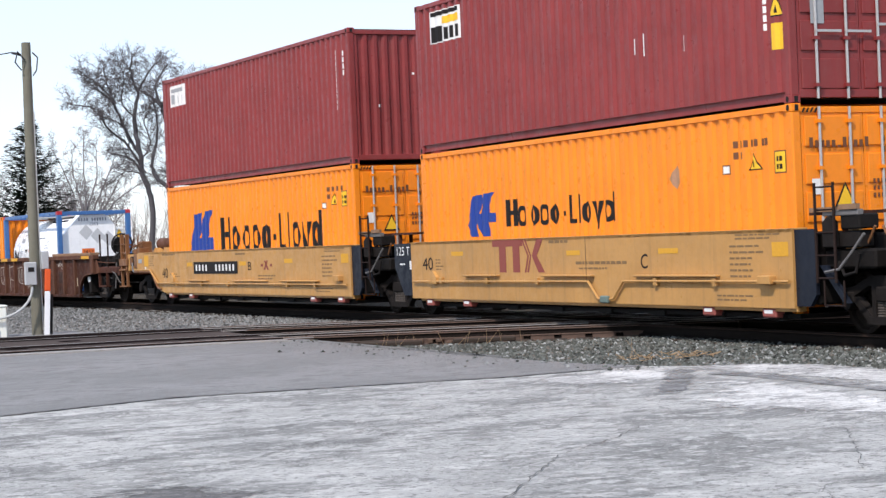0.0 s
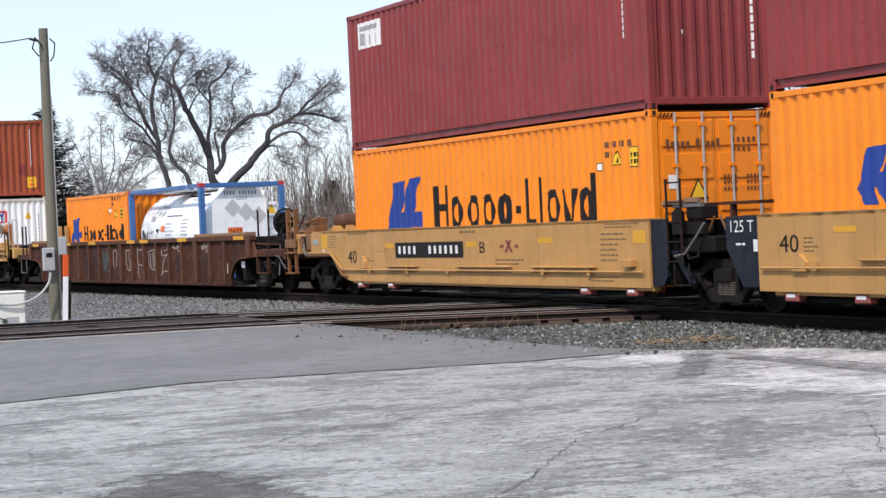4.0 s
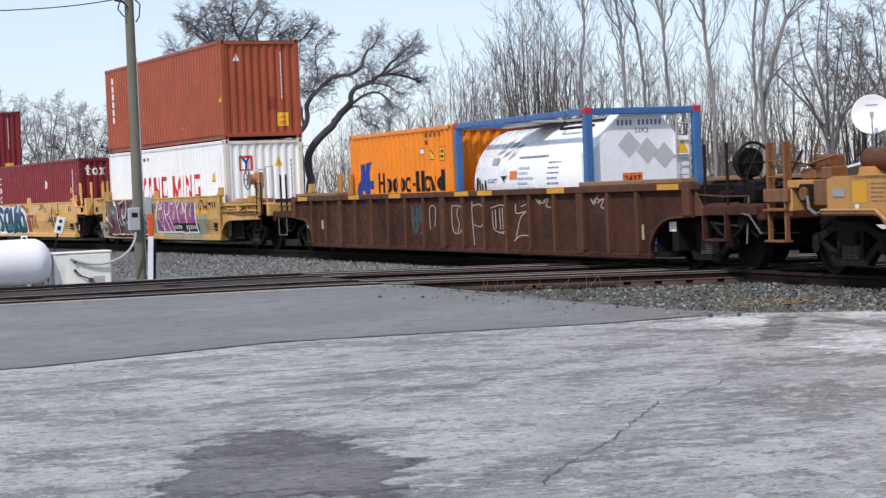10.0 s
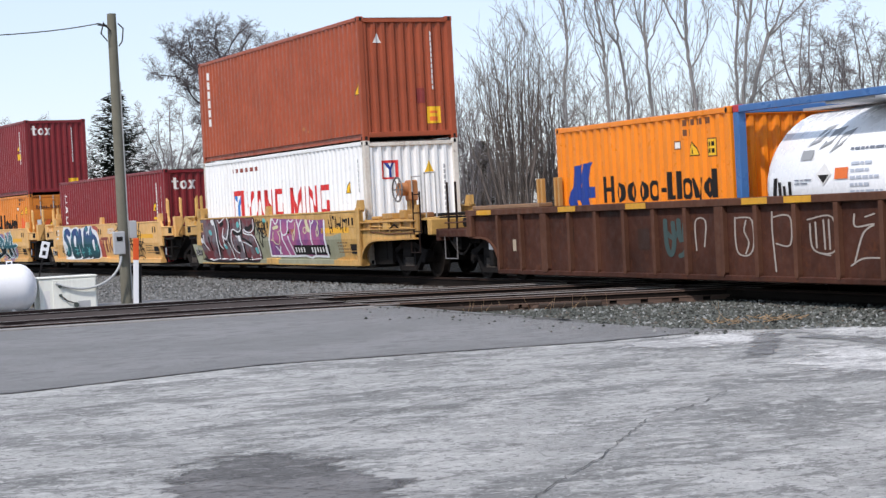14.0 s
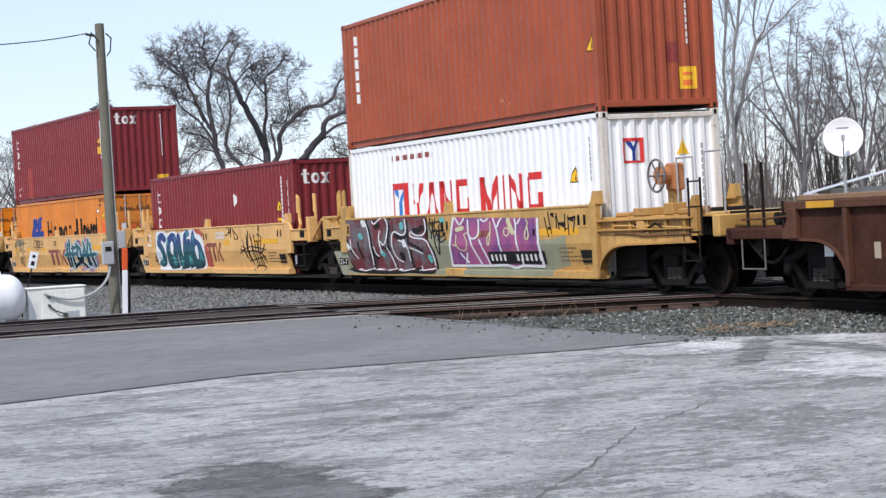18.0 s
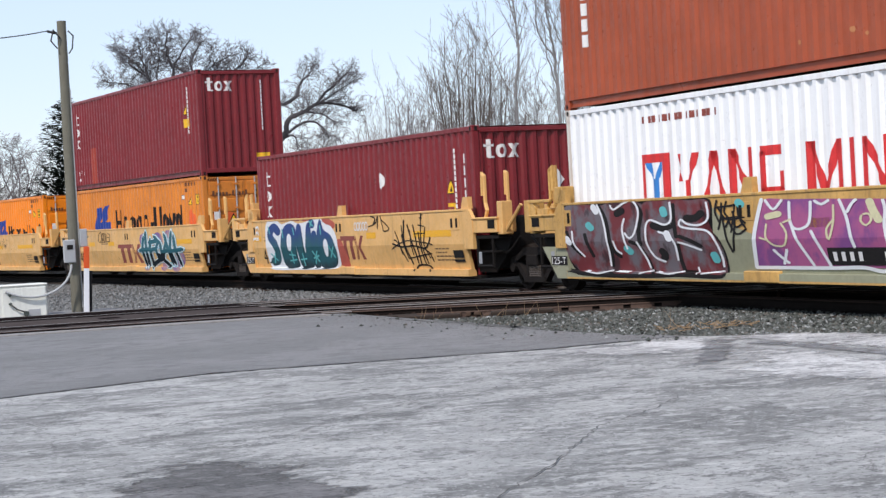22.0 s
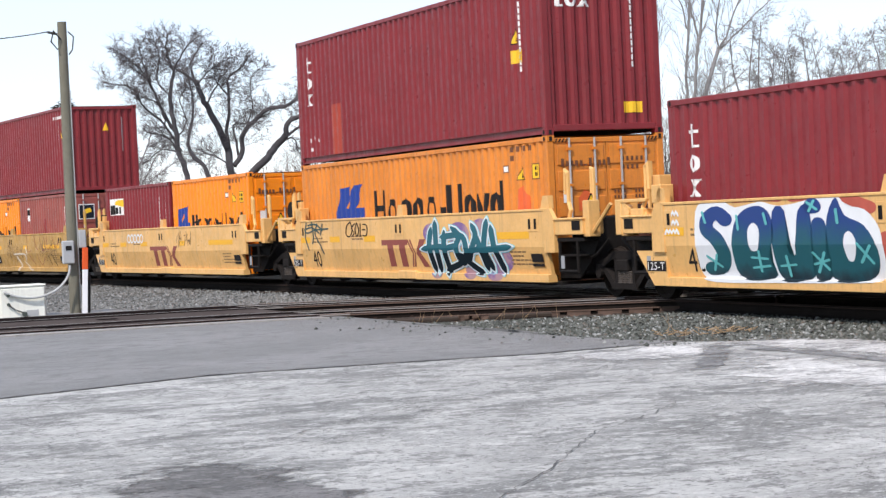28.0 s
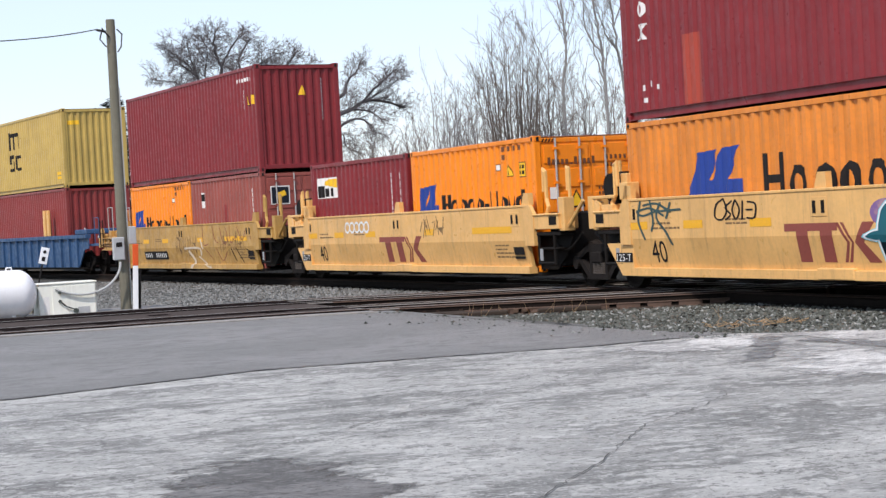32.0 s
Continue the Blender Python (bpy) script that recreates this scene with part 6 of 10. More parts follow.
def stirrup(car, x, paint, w=0.42, top=0.95, foot=0.42, y=-1.44):
    part("stirrup", Shape().pipe([(x, y, top), (x, y, foot), (x + w, y, foot), (x + w, y, top)], 0.015), paint, car)


def handrail(car, x, paint, w=0.45, z0=1.3, z1=1.95, y=-1.2):
    part("handrail", Shape().pipe([(x, y, z0), (x, y, z1), (x + w, y, z1), (x + w, y, z0)], 0.017), paint, car)


def side_brake(car, x, y, z, paint, sx, r=0.3):
    """A hand brake whose wheel faces the side of the car."""
    s = Shape()
    s.pipe([(x + r * math.cos(a), y, z + r * math.sin(a)) for a in [2 * math.pi * i / 20 for i in range(21)]], 0.02)
    w = part("brake_wheel", s, WORNGREY, car, "worn grey spoked hand brake wheel")
    for i in range(6):
        a = 2 * math.pi * i / 6
        part("spoke", Shape().rod((x, y + .04, z), (x + r * math.cos(a), y, z + r * math.sin(a)), 0.016, 5), WORNGREY, w)
    part("brake_hub", Shape().rod((x, y + .03, z), (x, y + .3, z), .15, 14), paint, car, "rusty pink brake gear")
    part("brake_gear", Shape().box(x - .10, x + .22, y + .22, y + .42, z - .26, z + .2, .03), paint, car)
    part("brake_post", Shape().box(x - .09, x + .09, y + .26, y + .42, 1.3, z - .2), YELLOW_DIRTY, car)


WORNGREY = plain("worn_grey_steel", (0.16, 0.15, 0.145), 0.6, 0.2, 0.3, 6)


def brake_wheel(car, x, y, z, paint, r=0.3):
    s = Shape()
    pts = [(x, y + r * math.cos(a), z + r * math.sin(a)) for a in [2 * math.pi * i / 20 for i in range(21)]]
    s.pipe(pts, 0.024)
    w = part("brake_wheel", s, INK, car, "black spoked hand brake wheel")
    for i in range(6):
        a = 2 * math.pi * i / 6
        part("spoke", Shape().rod((x - 0.03, y, z), (x, y + r * math.cos(a), z + r * math.sin(a)), 0.013, 5), INK, w)
    part("brake_gear", Shape().box(x - 0.28, x - 0.04, y - 0.14, y + 0.16, z - 0.22, z + 0.2, 0.03), paint, car)
    part("brake_post", Shape().box(x - 0.22, x - 0.12, y - 0.06, y + 0.06, 1.0, z - 0.1), paint, car)


def lines_of(x0, x1, z, n, h, gap, seed):
    """Lines of small writing, as bars."""
    rnd = random.Random(seed)
    out = []
    for i in range(n):
        x = x0
        end = x0 + (x1 - x0) * rnd.uniform(0.6, 1.0)
        while x < end - 0.05:
            w = rnd.uniform(0.06, 0.2)
            out.append(bar(x, min(x + w, end), z - i * gap, z - i * gap + h * 0.8))
            x += w + 0.028
    return out


def red_mark(car, prof, x0, x1, z0, z1, ink):
    """The car owner's mark: bars in dull red."""
    w, h = x1 - x0, z1 - z0
    paint_side("owner_mark", [bar(x0, x0 + w * .62, z1 - h * .2, z1), bar(x0 + w * .14, x0 + w * .28, z0, z1 - h * .2), bar(x0 + w * .42, x0 + w * .56, z0, z1 - h * .2)], prof, 0.004, ink, car, "dull red owner's mark")
    cross = ([(.60, 1), (.635, 1), (.745, .5), (.715, .5)], [(.715, .5), (.745, .5), (.685, 0), (.65, 0)], [(.655, 1), (.69, 1), (.79, .5), (.765, .5)],
             [(.765, .5), (.79, .5), (.735, 0), (.70, 0)], [(.90, 1), (1.03, 1), (.90, .5), (.80, .5)], [(.80, .5), (.90, .5), (1.05, 0), (.92, 0)])
    paint_side("owner_mark", [[(x0 + w * u, z0 + h * v) for u, v in p] for p in cross], prof, 0.004, ink, car, "dull red owner's mark")


def number_plate(car, prof, x0, x1, z0, z1, seed):
    plate = paint_side("number_panel", [bar(x0, x1, z0, z1)], prof, 0.012, INK, car, "black panel with white bars")
    h = z1 - z0
    k = (x1 - x0) / 13
    paint_side("number_bar", [bar(x0 + k * (i + .66), x0 + k * (i + 1.12), z0 + h * .24, z0 + h * .76) for i in (0, 1, 2, 3, 6, 7, 8, 9, 10, 11)], prof, 0.016, WHITEINK, car)


# ---- tan three-unit well car ----
TAN_PROF = [(0.36, -1.5), (1.46, -1.5)]


def tan_unit(label, front_open=True, rear_end=False):
    c = thing("well_car", label, "railcar", "units of the train")
    xr, xf = (-7.55 if rear_end else -6.22), 6.25
    for sy in (-1, 1):
        out = [(xf, 1.46), (xf, .37), (-5.9 if rear_end else xr, .37)]
        if rear_end:
            out += [(-6.25, .42), (-6.85, .92), (-8.2, .95), (-8.2, 1.42)]
        out += [(xr, 1.46)]
        if rear_end:
            out[-1] = (-8.0, 1.46)
        s = Shape().plate(out, -1.5, -1.44) if sy < 0 else Shape().plate(out, 1.44, 1.5)
        part("side_plate", s, TAN, c)
        part("top_chord", Shape().box(xr, xf, min(sy * 1.5, sy * 1.235), max(sy * 1.5, sy * 1.235), 1.40, 1.462, 0.008), TAN, c)
        part("bottom_chord", Shape().box(-5.9, xf, min(sy * 1.46, sy * 1.3), max(sy * 1.46, sy * 1.3), .32, .40, 0.008), TAN, c)
    for x in (-5.5, -3.9, -2.3, -0.7, 0.9, 2.5, 4.1, 5.6):
        part("floor_beam", Shape().box(x - .2, x + .2, -1.34, 1.34, .2, .28), BLACK, c)
        if abs(x) > 3:
            part("foot", Shape().box(x - .16, x + .16, -1.47, -1.3, .23, .37, 0.02), PINK, c, "dull red reflector block")
            part("reflector", Shape().box(x - .10, x + .10, -1.475, -1.47, .29, .34), WHITEINK, c, "white reflector")
    part("floor", Shape().box(-6.1, 6.1, -1.3, 1.3, .22, .275), BLACK, c)
    # brake pipe along the side, on brackets, with a ledge above it
    dip = [(-6.1, .70), (.35, .72), (.75, .72), (1.05, .45), (1.3, .42), (1.55, .46), (1.85, .73), (6.2, .74)] if not rear_end else [(-8.3, .98), (-6.95, .98), (-6.3, .62), (6.1, .62)]
    part("brake_pipe", Shape().pipe([(x, -1.545, z) for x, z in dip], 0.022), TAN, c)
    for x in (-4.8, -2.9, -1.0, 2.8, 4.4):
        z = .73 if not rear_end else .62
        part("pipe_bracket", Shape().box(x - .05, x + .05, -1.56, -1.5, z - .06, z + .05), TAN, c)
    for a, b in ((-3.9, -2.4), (-.6, 1.6), (2.4, 4.6)) if rear_end else ((-3.8, -2.45), (-.8, .9), (2.2, 4.5)):
        z = .68 if rear_end else .80
        part("ledge", Shape().box(a, b, -1.58, -1.5, z, z + .03, 0.008), TAN, c)
    if not rear_end:
        part("release_handle", Shape().box(1.18, 1.42, -1.6, -1.53, .38, .5, 0.02), plain("green_grime", (0.12, 0.17, 0.15), 0.6), c, "greenish brake release handle")
    part("hook", Shape().plate([(-5.35, .66), (-5.0, .66), (-5.0, .78), (-5.15, .9)], -1.56, -1.5), TAN, c)
    part("hook", Shape().box(5.55, 5.85, -1.62, -1.5, .7, .82, 0.01), TAN, c)
    # dark ends
    for sx in ((1,) if rear_end else (-1, 1)):
        x = sx * 6.25
        if sx < 0:
            for y0 in (-1.46, 1.40):
                part("end_wall", Shape().plate([(x, 1.44), (x - .86, 1.44), (x - .86, .98), (x - .45, .42), (x, .42)], y0, y0 + .06), NAVY, c, "dark blue-grey end wall")
        part("end_core", Shape().box(min(x, x + sx * .4), max(x, x + sx * .4), -1.38, 1.38, .42, 1.40, 0.03), BLACK, c)
        if sx > 0:
            part("end_wall", Shape().plate([(x, 1.44), (x + .44, 1.44), (x + .44, .56), (x + .30, .40), (x, .40)], -1.46, -1.40), NAVY, c, "dark blue-grey end wall")
        part("end_beam", Shape().box(min(x + sx * .45, x + sx * 1.15), max(x + sx * .45, x + sx * 1.15), -1.0, 1.0, .95, 1.36, 0.03), TRUCK, c)
        part("walkway", Shape().box(min(x + sx * .2, x + sx * 1.2), max(x + sx * .2, x + sx * 1.2), -1.35, 1.35, 1.62, 1.66), RUST, c)
        for y in (-1.3, -.5, .5, 1.3):
            part("walkway_post", Shape().box(x + sx * .9 - .03, x + sx * .9 + .03, y - .03, y + .03, 1.3, 1.62), RUST, c)
        if sx > 0:
            part("diagonal_brace", Shape().plate([(x + sx * .45, .95), (x + sx * .95, .45), (x + sx * 1.05, .45), (x + sx * .6, .95)], -1.4, -1.34), NAVY, c)
        part("valve_box", Shape().box(x + sx * .8 - .1, x + sx * .8 + .1, -1.16, -1.0, 1.05, 1.45, 0.02), TAN, c)
        part("cable", Shape().pipe([(x + sx * (.5 + .9 * t), -1.2, 1.0 - .5 * t * (1 - t) + .45 * t * t) for t in [i / 8 for i in range(9)]], 0.02), RUSTY_TAN, c)
        if sx > 0:
            part("end_frame", Shape().box(x + .44, x + 1.25, -1.34, -1.10, 1.18, 1.40, 0.02), TRUCK, c)
            part("end_frame", Shape().box(x + .90, x + 1.30, -1.38, -1.05, 1.42, 1.62, 0.02), BLACK, c)
            part("walkway_edge", Shape().box(x + .55, x + 1.30, -1.40, -1.30, 1.60, 1.68, 0.01), WORNGREY, c, "worn grey walkway edge")
            part("lock_bracket", Shape().plate([(x + .62, 1.20), (x + .86, 1.20), (x + .86, 1.52), (x + .74, 1.60), (x + .62, 1.52)], -1.46, -1.38), TRUCK, c)
            part("cross_beam", Shape().box(x + .44, x + 1.5, -1.30, -1.0, .90, 1.16, 0.03), BLACK, c)
            part("hose", Shape().pipe([(x + .9, -1.42, 1.0), (x + 1.05, -1.45, .82), (x + 1.25, -1.42, .86), (x + 1.3, -1.4, 1.1)], 0.022), BLACK, c)
            part("hose", Shape().pipe([(x + .62, -1.44, .86), (x + .95, -1.46, .90), (x + 1.2, -1.44, 1.12), (x + 1.42, -1.40, 1.36)], 0.020), WORNGREY, c, "pale grey air hose")
            part("plank", Shape().box(x + .30, x + .85, -1.42, -1.36, 1.66, 1.72).box(x + .92, x + 1.30, -1.42, -1.36, 1.68, 1.75), RUST_TOP, c, "pale worn walkway plank")
            ladder(c, x + .48, STANCHION, .72, 2.05, w=.40, rungs=5)
            stirrup(c, x + .60, STANCHION, top=.75, foot=.42)
        else:
            paint_side("load_mark", lettering("125 T", x - .72, 1.21, .17, .60), [(0, -1.46), (2, -1.46)], 0.006, WHITEINK, c, "white lettering")
            paint_side("load_mark", [bar(x - .14, x - .03, .93, 1.1)] + lines_of(x - .6, x - .25, 1.02, 1, .04, .1, 3), [(0, -1.46), (2, -1.46)], 0.006, WHITEINK, c)
    part("articulation", Shape().box(6.6, 8.2, -.35, .35, .62, .95, 0.03), TRUCK, c)
    if not rear_end:
        part("articulation", Shape().box(-8.0, -6.6, -.35, .35, .62, .95, 0.03), TRUCK, c)
    # marks
    P = TAN_PROF
    paint_side("yellow_patch", [bar(5.78, 6.16, 1.08, 1.28)], P, 0.004, FADEDYELLOW, c, "faded yellow patch")
    paint_side("writing_bar", lines_of(4.75, 5.6, 1.22, 6, .035, .085, 5) + lines_of(4.9, 6.1, 1.38, 2, .03, .05, 6) + lines_of(4.4, 5.6, .52, 2, .03, .06, 9), P, 0.004, DULL, c, "lines of small dark writing")
    paint_side("yellow_patch", [bar(-4.4, -3.9, 1.18, 1.26), bar(.0, .45, 1.15, 1.23), bar(2.85, 3.4, 1.15, 1.23)] if not rear_end else [bar(-4.1, -3.6, 1.06, 1.16), bar(-.25, .2, 1.06, 1.16), bar(2.6, 3.1, 1.1, 1.2)], P, 0.004, FADEDYELLOW, c, "faded yellow patch")
    return c


DULL = plain("faded_dark_writing", (0.21, 0.125, 0.055), 0.7, 0, 0.25)

# ---- yellow five-unit well car ----
NOSE = painted("rust_run_yellow_paint", (0.50, 0.27, 0.075), 0.6, 0.5, dirt=(0.12, 0.05, 0.025), amount=1.0, streaks=0.7, rust=0.5)
YEL_PROF = [(0.27, -1.475), (0.40, -1.475), (0.41, -1.405), (0.90, -1.5), (1.57, -1.5)]


def yellow_unit(label, nose=0, paint=None, tall=True):
    """nose: 1 or -1 for an end unit with a platform over its own truck at that end."""
    paint = paint or YELLOW
    c = thing("well_car", label, "railcar", "units of the train")
    for sy in (-1, 1):
        prof = [(y * -sy, z) for y, z in ((-1.5, 1.57), (-1.5, .90), (-1.405, .41), (-1.475, .40), (-1.475, .27), (-1.3, .27), (-1.3, .36), (-1.34, .42), (-1.43, .92), (-1.43, 1.57))]
        part("side_wall", Shape().sweep(prof, -6.08 if nose < 0 else -6.05, 6.08 if nose > 0 else 6.02), paint, c)
        part("top_chord", Shape().box(-6.08 if nose < 0 else -6.05, 6.08 if nose > 0 else 6.02, min(sy * 1.515, sy * 1.36), max(sy * 1.515, sy * 1.36), 1.53, 1.575, 0.008), paint, c)
        for x in (-6.15, -.35, 5.95):
            part("load_guide", Shape().plate([(x - .16, 1.57), (x + .16, 1.57), (x + .14, 1.80), (x - .06, 1.80)], min(sy * 1.46, sy * 1.36), max(sy * 1.46, sy * 1.36)), paint, c)
        if sy < 0:
            for x in (-5.95, -.35, 5.55):
                part("slot_plate", Shape().box(x - .20, x + .20, -1.508, -1.495, 1.17, 1.45, 0.004), paint, c)
                for dx in (-.11, .11):
                    part("slot", Shape().box(x + dx - .04, x + dx + .04, -1.514, -1.49, 1.22, 1.40), BLACK, c, "dark slot")
            part("shoe", Shape().box(-.5, .4, -1.49, -1.4, .27, .44, 0.015), paint, c)
            for x in ((-5.98,) if nose < 0 else (5.98,) if nose > 0 else ()):
                part("end_plate", Shape().box(x - .10, x + .10, -1.52, -1.40, .27, 1.62, 0.01), paint, c)
    for x in (-5.5, -2.7, 0.0, 2.7, 5.5):
        part("floor_beam", Shape().box(x - .2, x + .2, -1.30, 1.30, .2, .28), BLACK, c)
    part("floor", Shape().box(-6.2, 6.2, -1.3, 1.3, .22, .275), BLACK, c)
    for sx in (-1, 1):
        x = sx * 6.42
        ends = sorted((x, x + sx * .5))
        part("end_wall", Shape().box(*ends, -1.2, 1.2, .40, 1.40, 0.03), BLACK, c)
        if sx == nose:
            bow = [(-.35, .27)] + [(.55 - .88 * math.cos(math.pi / 2 * q / 7), .30 + .54 * math.sin(math.pi / 2 * q / 7) ** .9) for q in range(8)]
            out = [(x + sx * u, z) for u, z in bow] + [(x + sx * 2.6, .87), (x + sx * 2.6, 1.08), (x - sx * .35, 1.08)]
            # the far plate is coloured dark to sink into the shade beneath the deck
            for y, ink in ((-1.44, paint), (1.40, TRUCK)):
                part("arch_plate", Shape().plate(out, y, y + .04), ink, c)
            lip = [(x + sx * u, z) for u, z in bow] + [(x + sx * 2.7, .87)]
            part("arch_flange", Shape().plate(lip + [(u - sx * .03, z + .035) for u, z in lip[::-1]], -1.50, -1.38), NOSE, c, "rusty flange over the wheels")
            for zz in (1.09, 1.255):
                part("sill_flange", Shape().box(*sorted((x - sx * .36, x + sx * 2.75)), -1.50, -1.38, zz, zz + .03, 0.006), NOSE, c)
            for q in range(5):
                part("sill_rib", Shape().box(*sorted((x + sx * (.12 + .58 * q), x + sx * (.19 + .58 * q))), -1.47, -1.40, 1.02, 1.26, 0.006), NOSE, c)
            for u0, u1, z1 in ((.15, .55, 1.40), (.75, 1.35, 1.46), (1.75, 2.05, 1.52), (2.2, 2.7, 1.42)):
                part("deck_block", Shape().box(*sorted((x + sx * u0, x + sx * u1)), -1.40, -1.12, 1.33, z1, 0.015), NOSE, c)
            part("corner_bracket", Shape().plate([(x + sx * 2.62, .98), (x + sx * 2.86, .98), (x + sx * 2.86, 1.62), (x + sx * 2.74, 1.62), (x + sx * 2.62, 1.40)], -1.46, -1.38), NOSE, c)
            part("platform", Shape().box(*sorted((x - sx * .34, x + sx * 3.3)), -1.38, 1.38, 1.27, 1.33, 0.01), paint, c)
            part("side_sill", Shape().box(*sorted((x - sx * .34, x + sx * 2.75)), -1.42, -1.30, 1.0, 1.28, 0.015), NOSE, c)
            part("side_sill", Shape().box(*sorted((x, x + sx * 2.75)), 1.30, 1.42, 1.0, 1.28, 0.015), paint, c)
            part("rod_guard", Shape().pipe([(x + sx * .2, -1.45, 1.18), (x + sx * 1.2, -1.46, 1.16), (x + sx * 2.4, -1.45, 1.12)], 0.02), paint, c)
            part("valve", Shape().box(*sorted((x + sx * 1.0, x + sx * 1.25)), -1.5, -1.42, 1.1, 1.25, 0.02), paint, c)
            for k, z in enumerate((1.10, 1.03)):
                part("brake_pipe", Shape().pipe([(x + sx * .1, -1.45, z + .02), (x + sx * .9, -1.46, z), (x + sx * 1.1, -1.46, z - .03), (x + sx * 2.7, -1.45, z - .02)], 0.018), RUSTY_TAN, c)
            part("brake_pipe", Shape().pipe([(x + sx * .9, -1.47, 1.2), (x + sx * 1.25, -1.48, 1.08), (x + sx * 1.6, -1.48, 1.2), (x + sx * 1.9, -1.47, 1.1)], 0.016), BLACK, c)
            # made-up black plates and box that keep the space under the nose dark
            part("arch_blackout", Shape().box(*sorted((x - sx * .30, x + sx * .75)), -1.18, -1.12, .30, 1.0), BLACK, c)
            part("arch_blackout", Shape().box(*sorted((x - sx * .30, x + sx * 2.6)), 1.30, 1.36, .34, 1.0), BLACK, c)
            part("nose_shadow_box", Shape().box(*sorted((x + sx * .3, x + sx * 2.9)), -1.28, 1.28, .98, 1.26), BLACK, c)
            part("center_sill", Shape().box(*sorted((x, x + sx * 3.6)), -.35, .35, .72, 1.05, 0.02), TRUCK, c)
            part("end_sill", Shape().box(*sorted((x + sx * 3.2, x + sx * 3.4)), -1.4, 1.4, .95, 1.3, 0.02), paint, c)
            for k in range(3):
                part("step_bracket", Shape().box(*sorted((x + sx * (.3 + .75 * k), x + sx * (.6 + .75 * k))), -1.05, -.7, 1.33, 1.44, 0.02), RUSTY_TAN, c)
            stirrup(c, x + sx * 2.62 - .2, STANCHION, .46, 1.0, .58)
            ladder(c, x + sx * 2.8 - .15, STANCHION, .98, 1.9, rungs=3)
            handrail(c, x + sx * 1.5, STEEL, .5, 1.33, 2.25, -.95)
            handrail(c, x + sx * 2.75, STEEL, .55, 1.33, 2.3, -1.2)
            side_brake(c, x + sx * 1.25, -1.2, 1.98, BRAKE_ORANGE, sx, .27)
            truck(c, x + sx * 1.5)
            coupler(c, x + sx * 3.3, x + sx * 4.0)
        else:
            # the end of a unit over a shared truck: posts, ledge and hooks in yellow, black steps below
            def box(name, a, b, y0, y1, z0, z1, ink, label="", round_=0.012):
                part(name, Shape().box(*sorted((sx * a, sx * b)), y0, y1, z0, z1, round_), ink, c, label)

            for sy in (-1, 1):
                y0, y1 = sorted((sy * 1.515, sy * 1.44))
                part("end_post", Shape().plate([(sx * 5.98, 1.57), (sx * 6.20, 1.57), (sx * 6.36, 1.40), (sx * 6.36, .80), (sx * 5.98, .80)], y0, y1), paint, c)
                y0, y1 = sorted((sy * 1.50, sy * 1.08))
                box("ledge", 6.30, 7.34, y0, y1, 1.10, 1.38, paint)
                y0, y1 = sorted((sy * 1.45, sy * 1.22))
                box("hook_post", 7.28, 7.48, y0, y1, 1.06, 1.68 if sx > 0 else 1.62, paint)
            box("ledge_lip", 6.32, 7.36, -1.525, -1.46, 1.355, 1.395, paint)
            box("ledge_slot", 6.98, 7.26, -1.508, -1.49, 1.18, 1.34, BLACK, "dark opening in the ledge", 0)
            # black plate added behind the steps to make their inside dark
            part("step_blackout", Shape().plate([(sx * 6.0, 1.0), (sx * 7.4, 1.0), (sx * 7.1, .62), (sx * 6.7, .34), (sx * 6.0, .34)], -1.22, -1.18), BLACK, c)
            part("step_frame", Shape().pipe([(sx * 6.42, -1.44, 1.02), (sx * 6.42, -1.44, .47), (sx * 7.05, -1.44, .47), (sx * 7.05, -1.44, 1.02)], 0.032), BLACK, c)
            box("step", 6.36, 7.30, -1.46, -1.10, .98, 1.05, BLACK)
            box("step", 6.36, 7.15, -1.45, -1.15, .72, .76, BLACK)
            box("placard", 6.50, 6.62, -1.475, -1.47, .52, .74, GREY, "", 0)
            part("grab_post", Shape().pipe([(sx * 6.72, -1.40, 1.38), (sx * 6.80, -1.40, 1.52), (sx * 6.70, -1.38, 1.66), (sx * 6.70, -1.38, 2.16), (sx * 6.62, -1.38, 2.2), (sx * 6.60, -1.38, 1.8)], 0.04), paint, c)
            part("grab_post", Shape().pipe([(sx * 7.10, -1.10, 1.38), (sx * 7.10, -1.10, 2.2), (sx * 7.03, -1.10, 2.22), (sx * 7.02, -1.10, 1.8)], 0.036), paint, c)
            if sx > 0:
                box("bolster_post", 7.64, 8.28, -.75, -.45, .95, 1.58, RUST if nose == 0 and tall else paint)
                part("diagonal_bar", Shape().rod((7.42, -1.36, 1.10), (7.98, -1.30, 1.60), 0.035, 6), paint, c)
            else:
                if tall and nose == 0:
                    part("hand_brake", Shape().rod((sx * 6.95, -1.36, 1.80), (sx * 6.95, -1.12, 1.80), .24, 14).rod((sx * 6.95, -1.2, 1.4), (sx * 6.95, -1.2, 1.75), .05, 8), BLACK, c, "dark hand brake on a short post")
                    box("brake_box", 6.72, 7.22, -1.18, -.95, 1.58, 2.06, BLACK)
                box("hook_frame", -sx * 6.62, -sx * 7.62, -1.47, -1.41, 1.60, 1.66, paint)
                box("hook_frame", -sx * 7.42, -sx * 7.62, -1.47, -1.38, 1.08, 1.62, paint)
                box("hook_block", 6.72, 7.12, -1.46, -1.2, 1.38, 1.50, paint)
                part("hook_roller", Shape().rod((sx * 7.30, -1.46, 1.45), (sx * 7.30, -1.36, 1.45), 0.13, 14), paint, c)
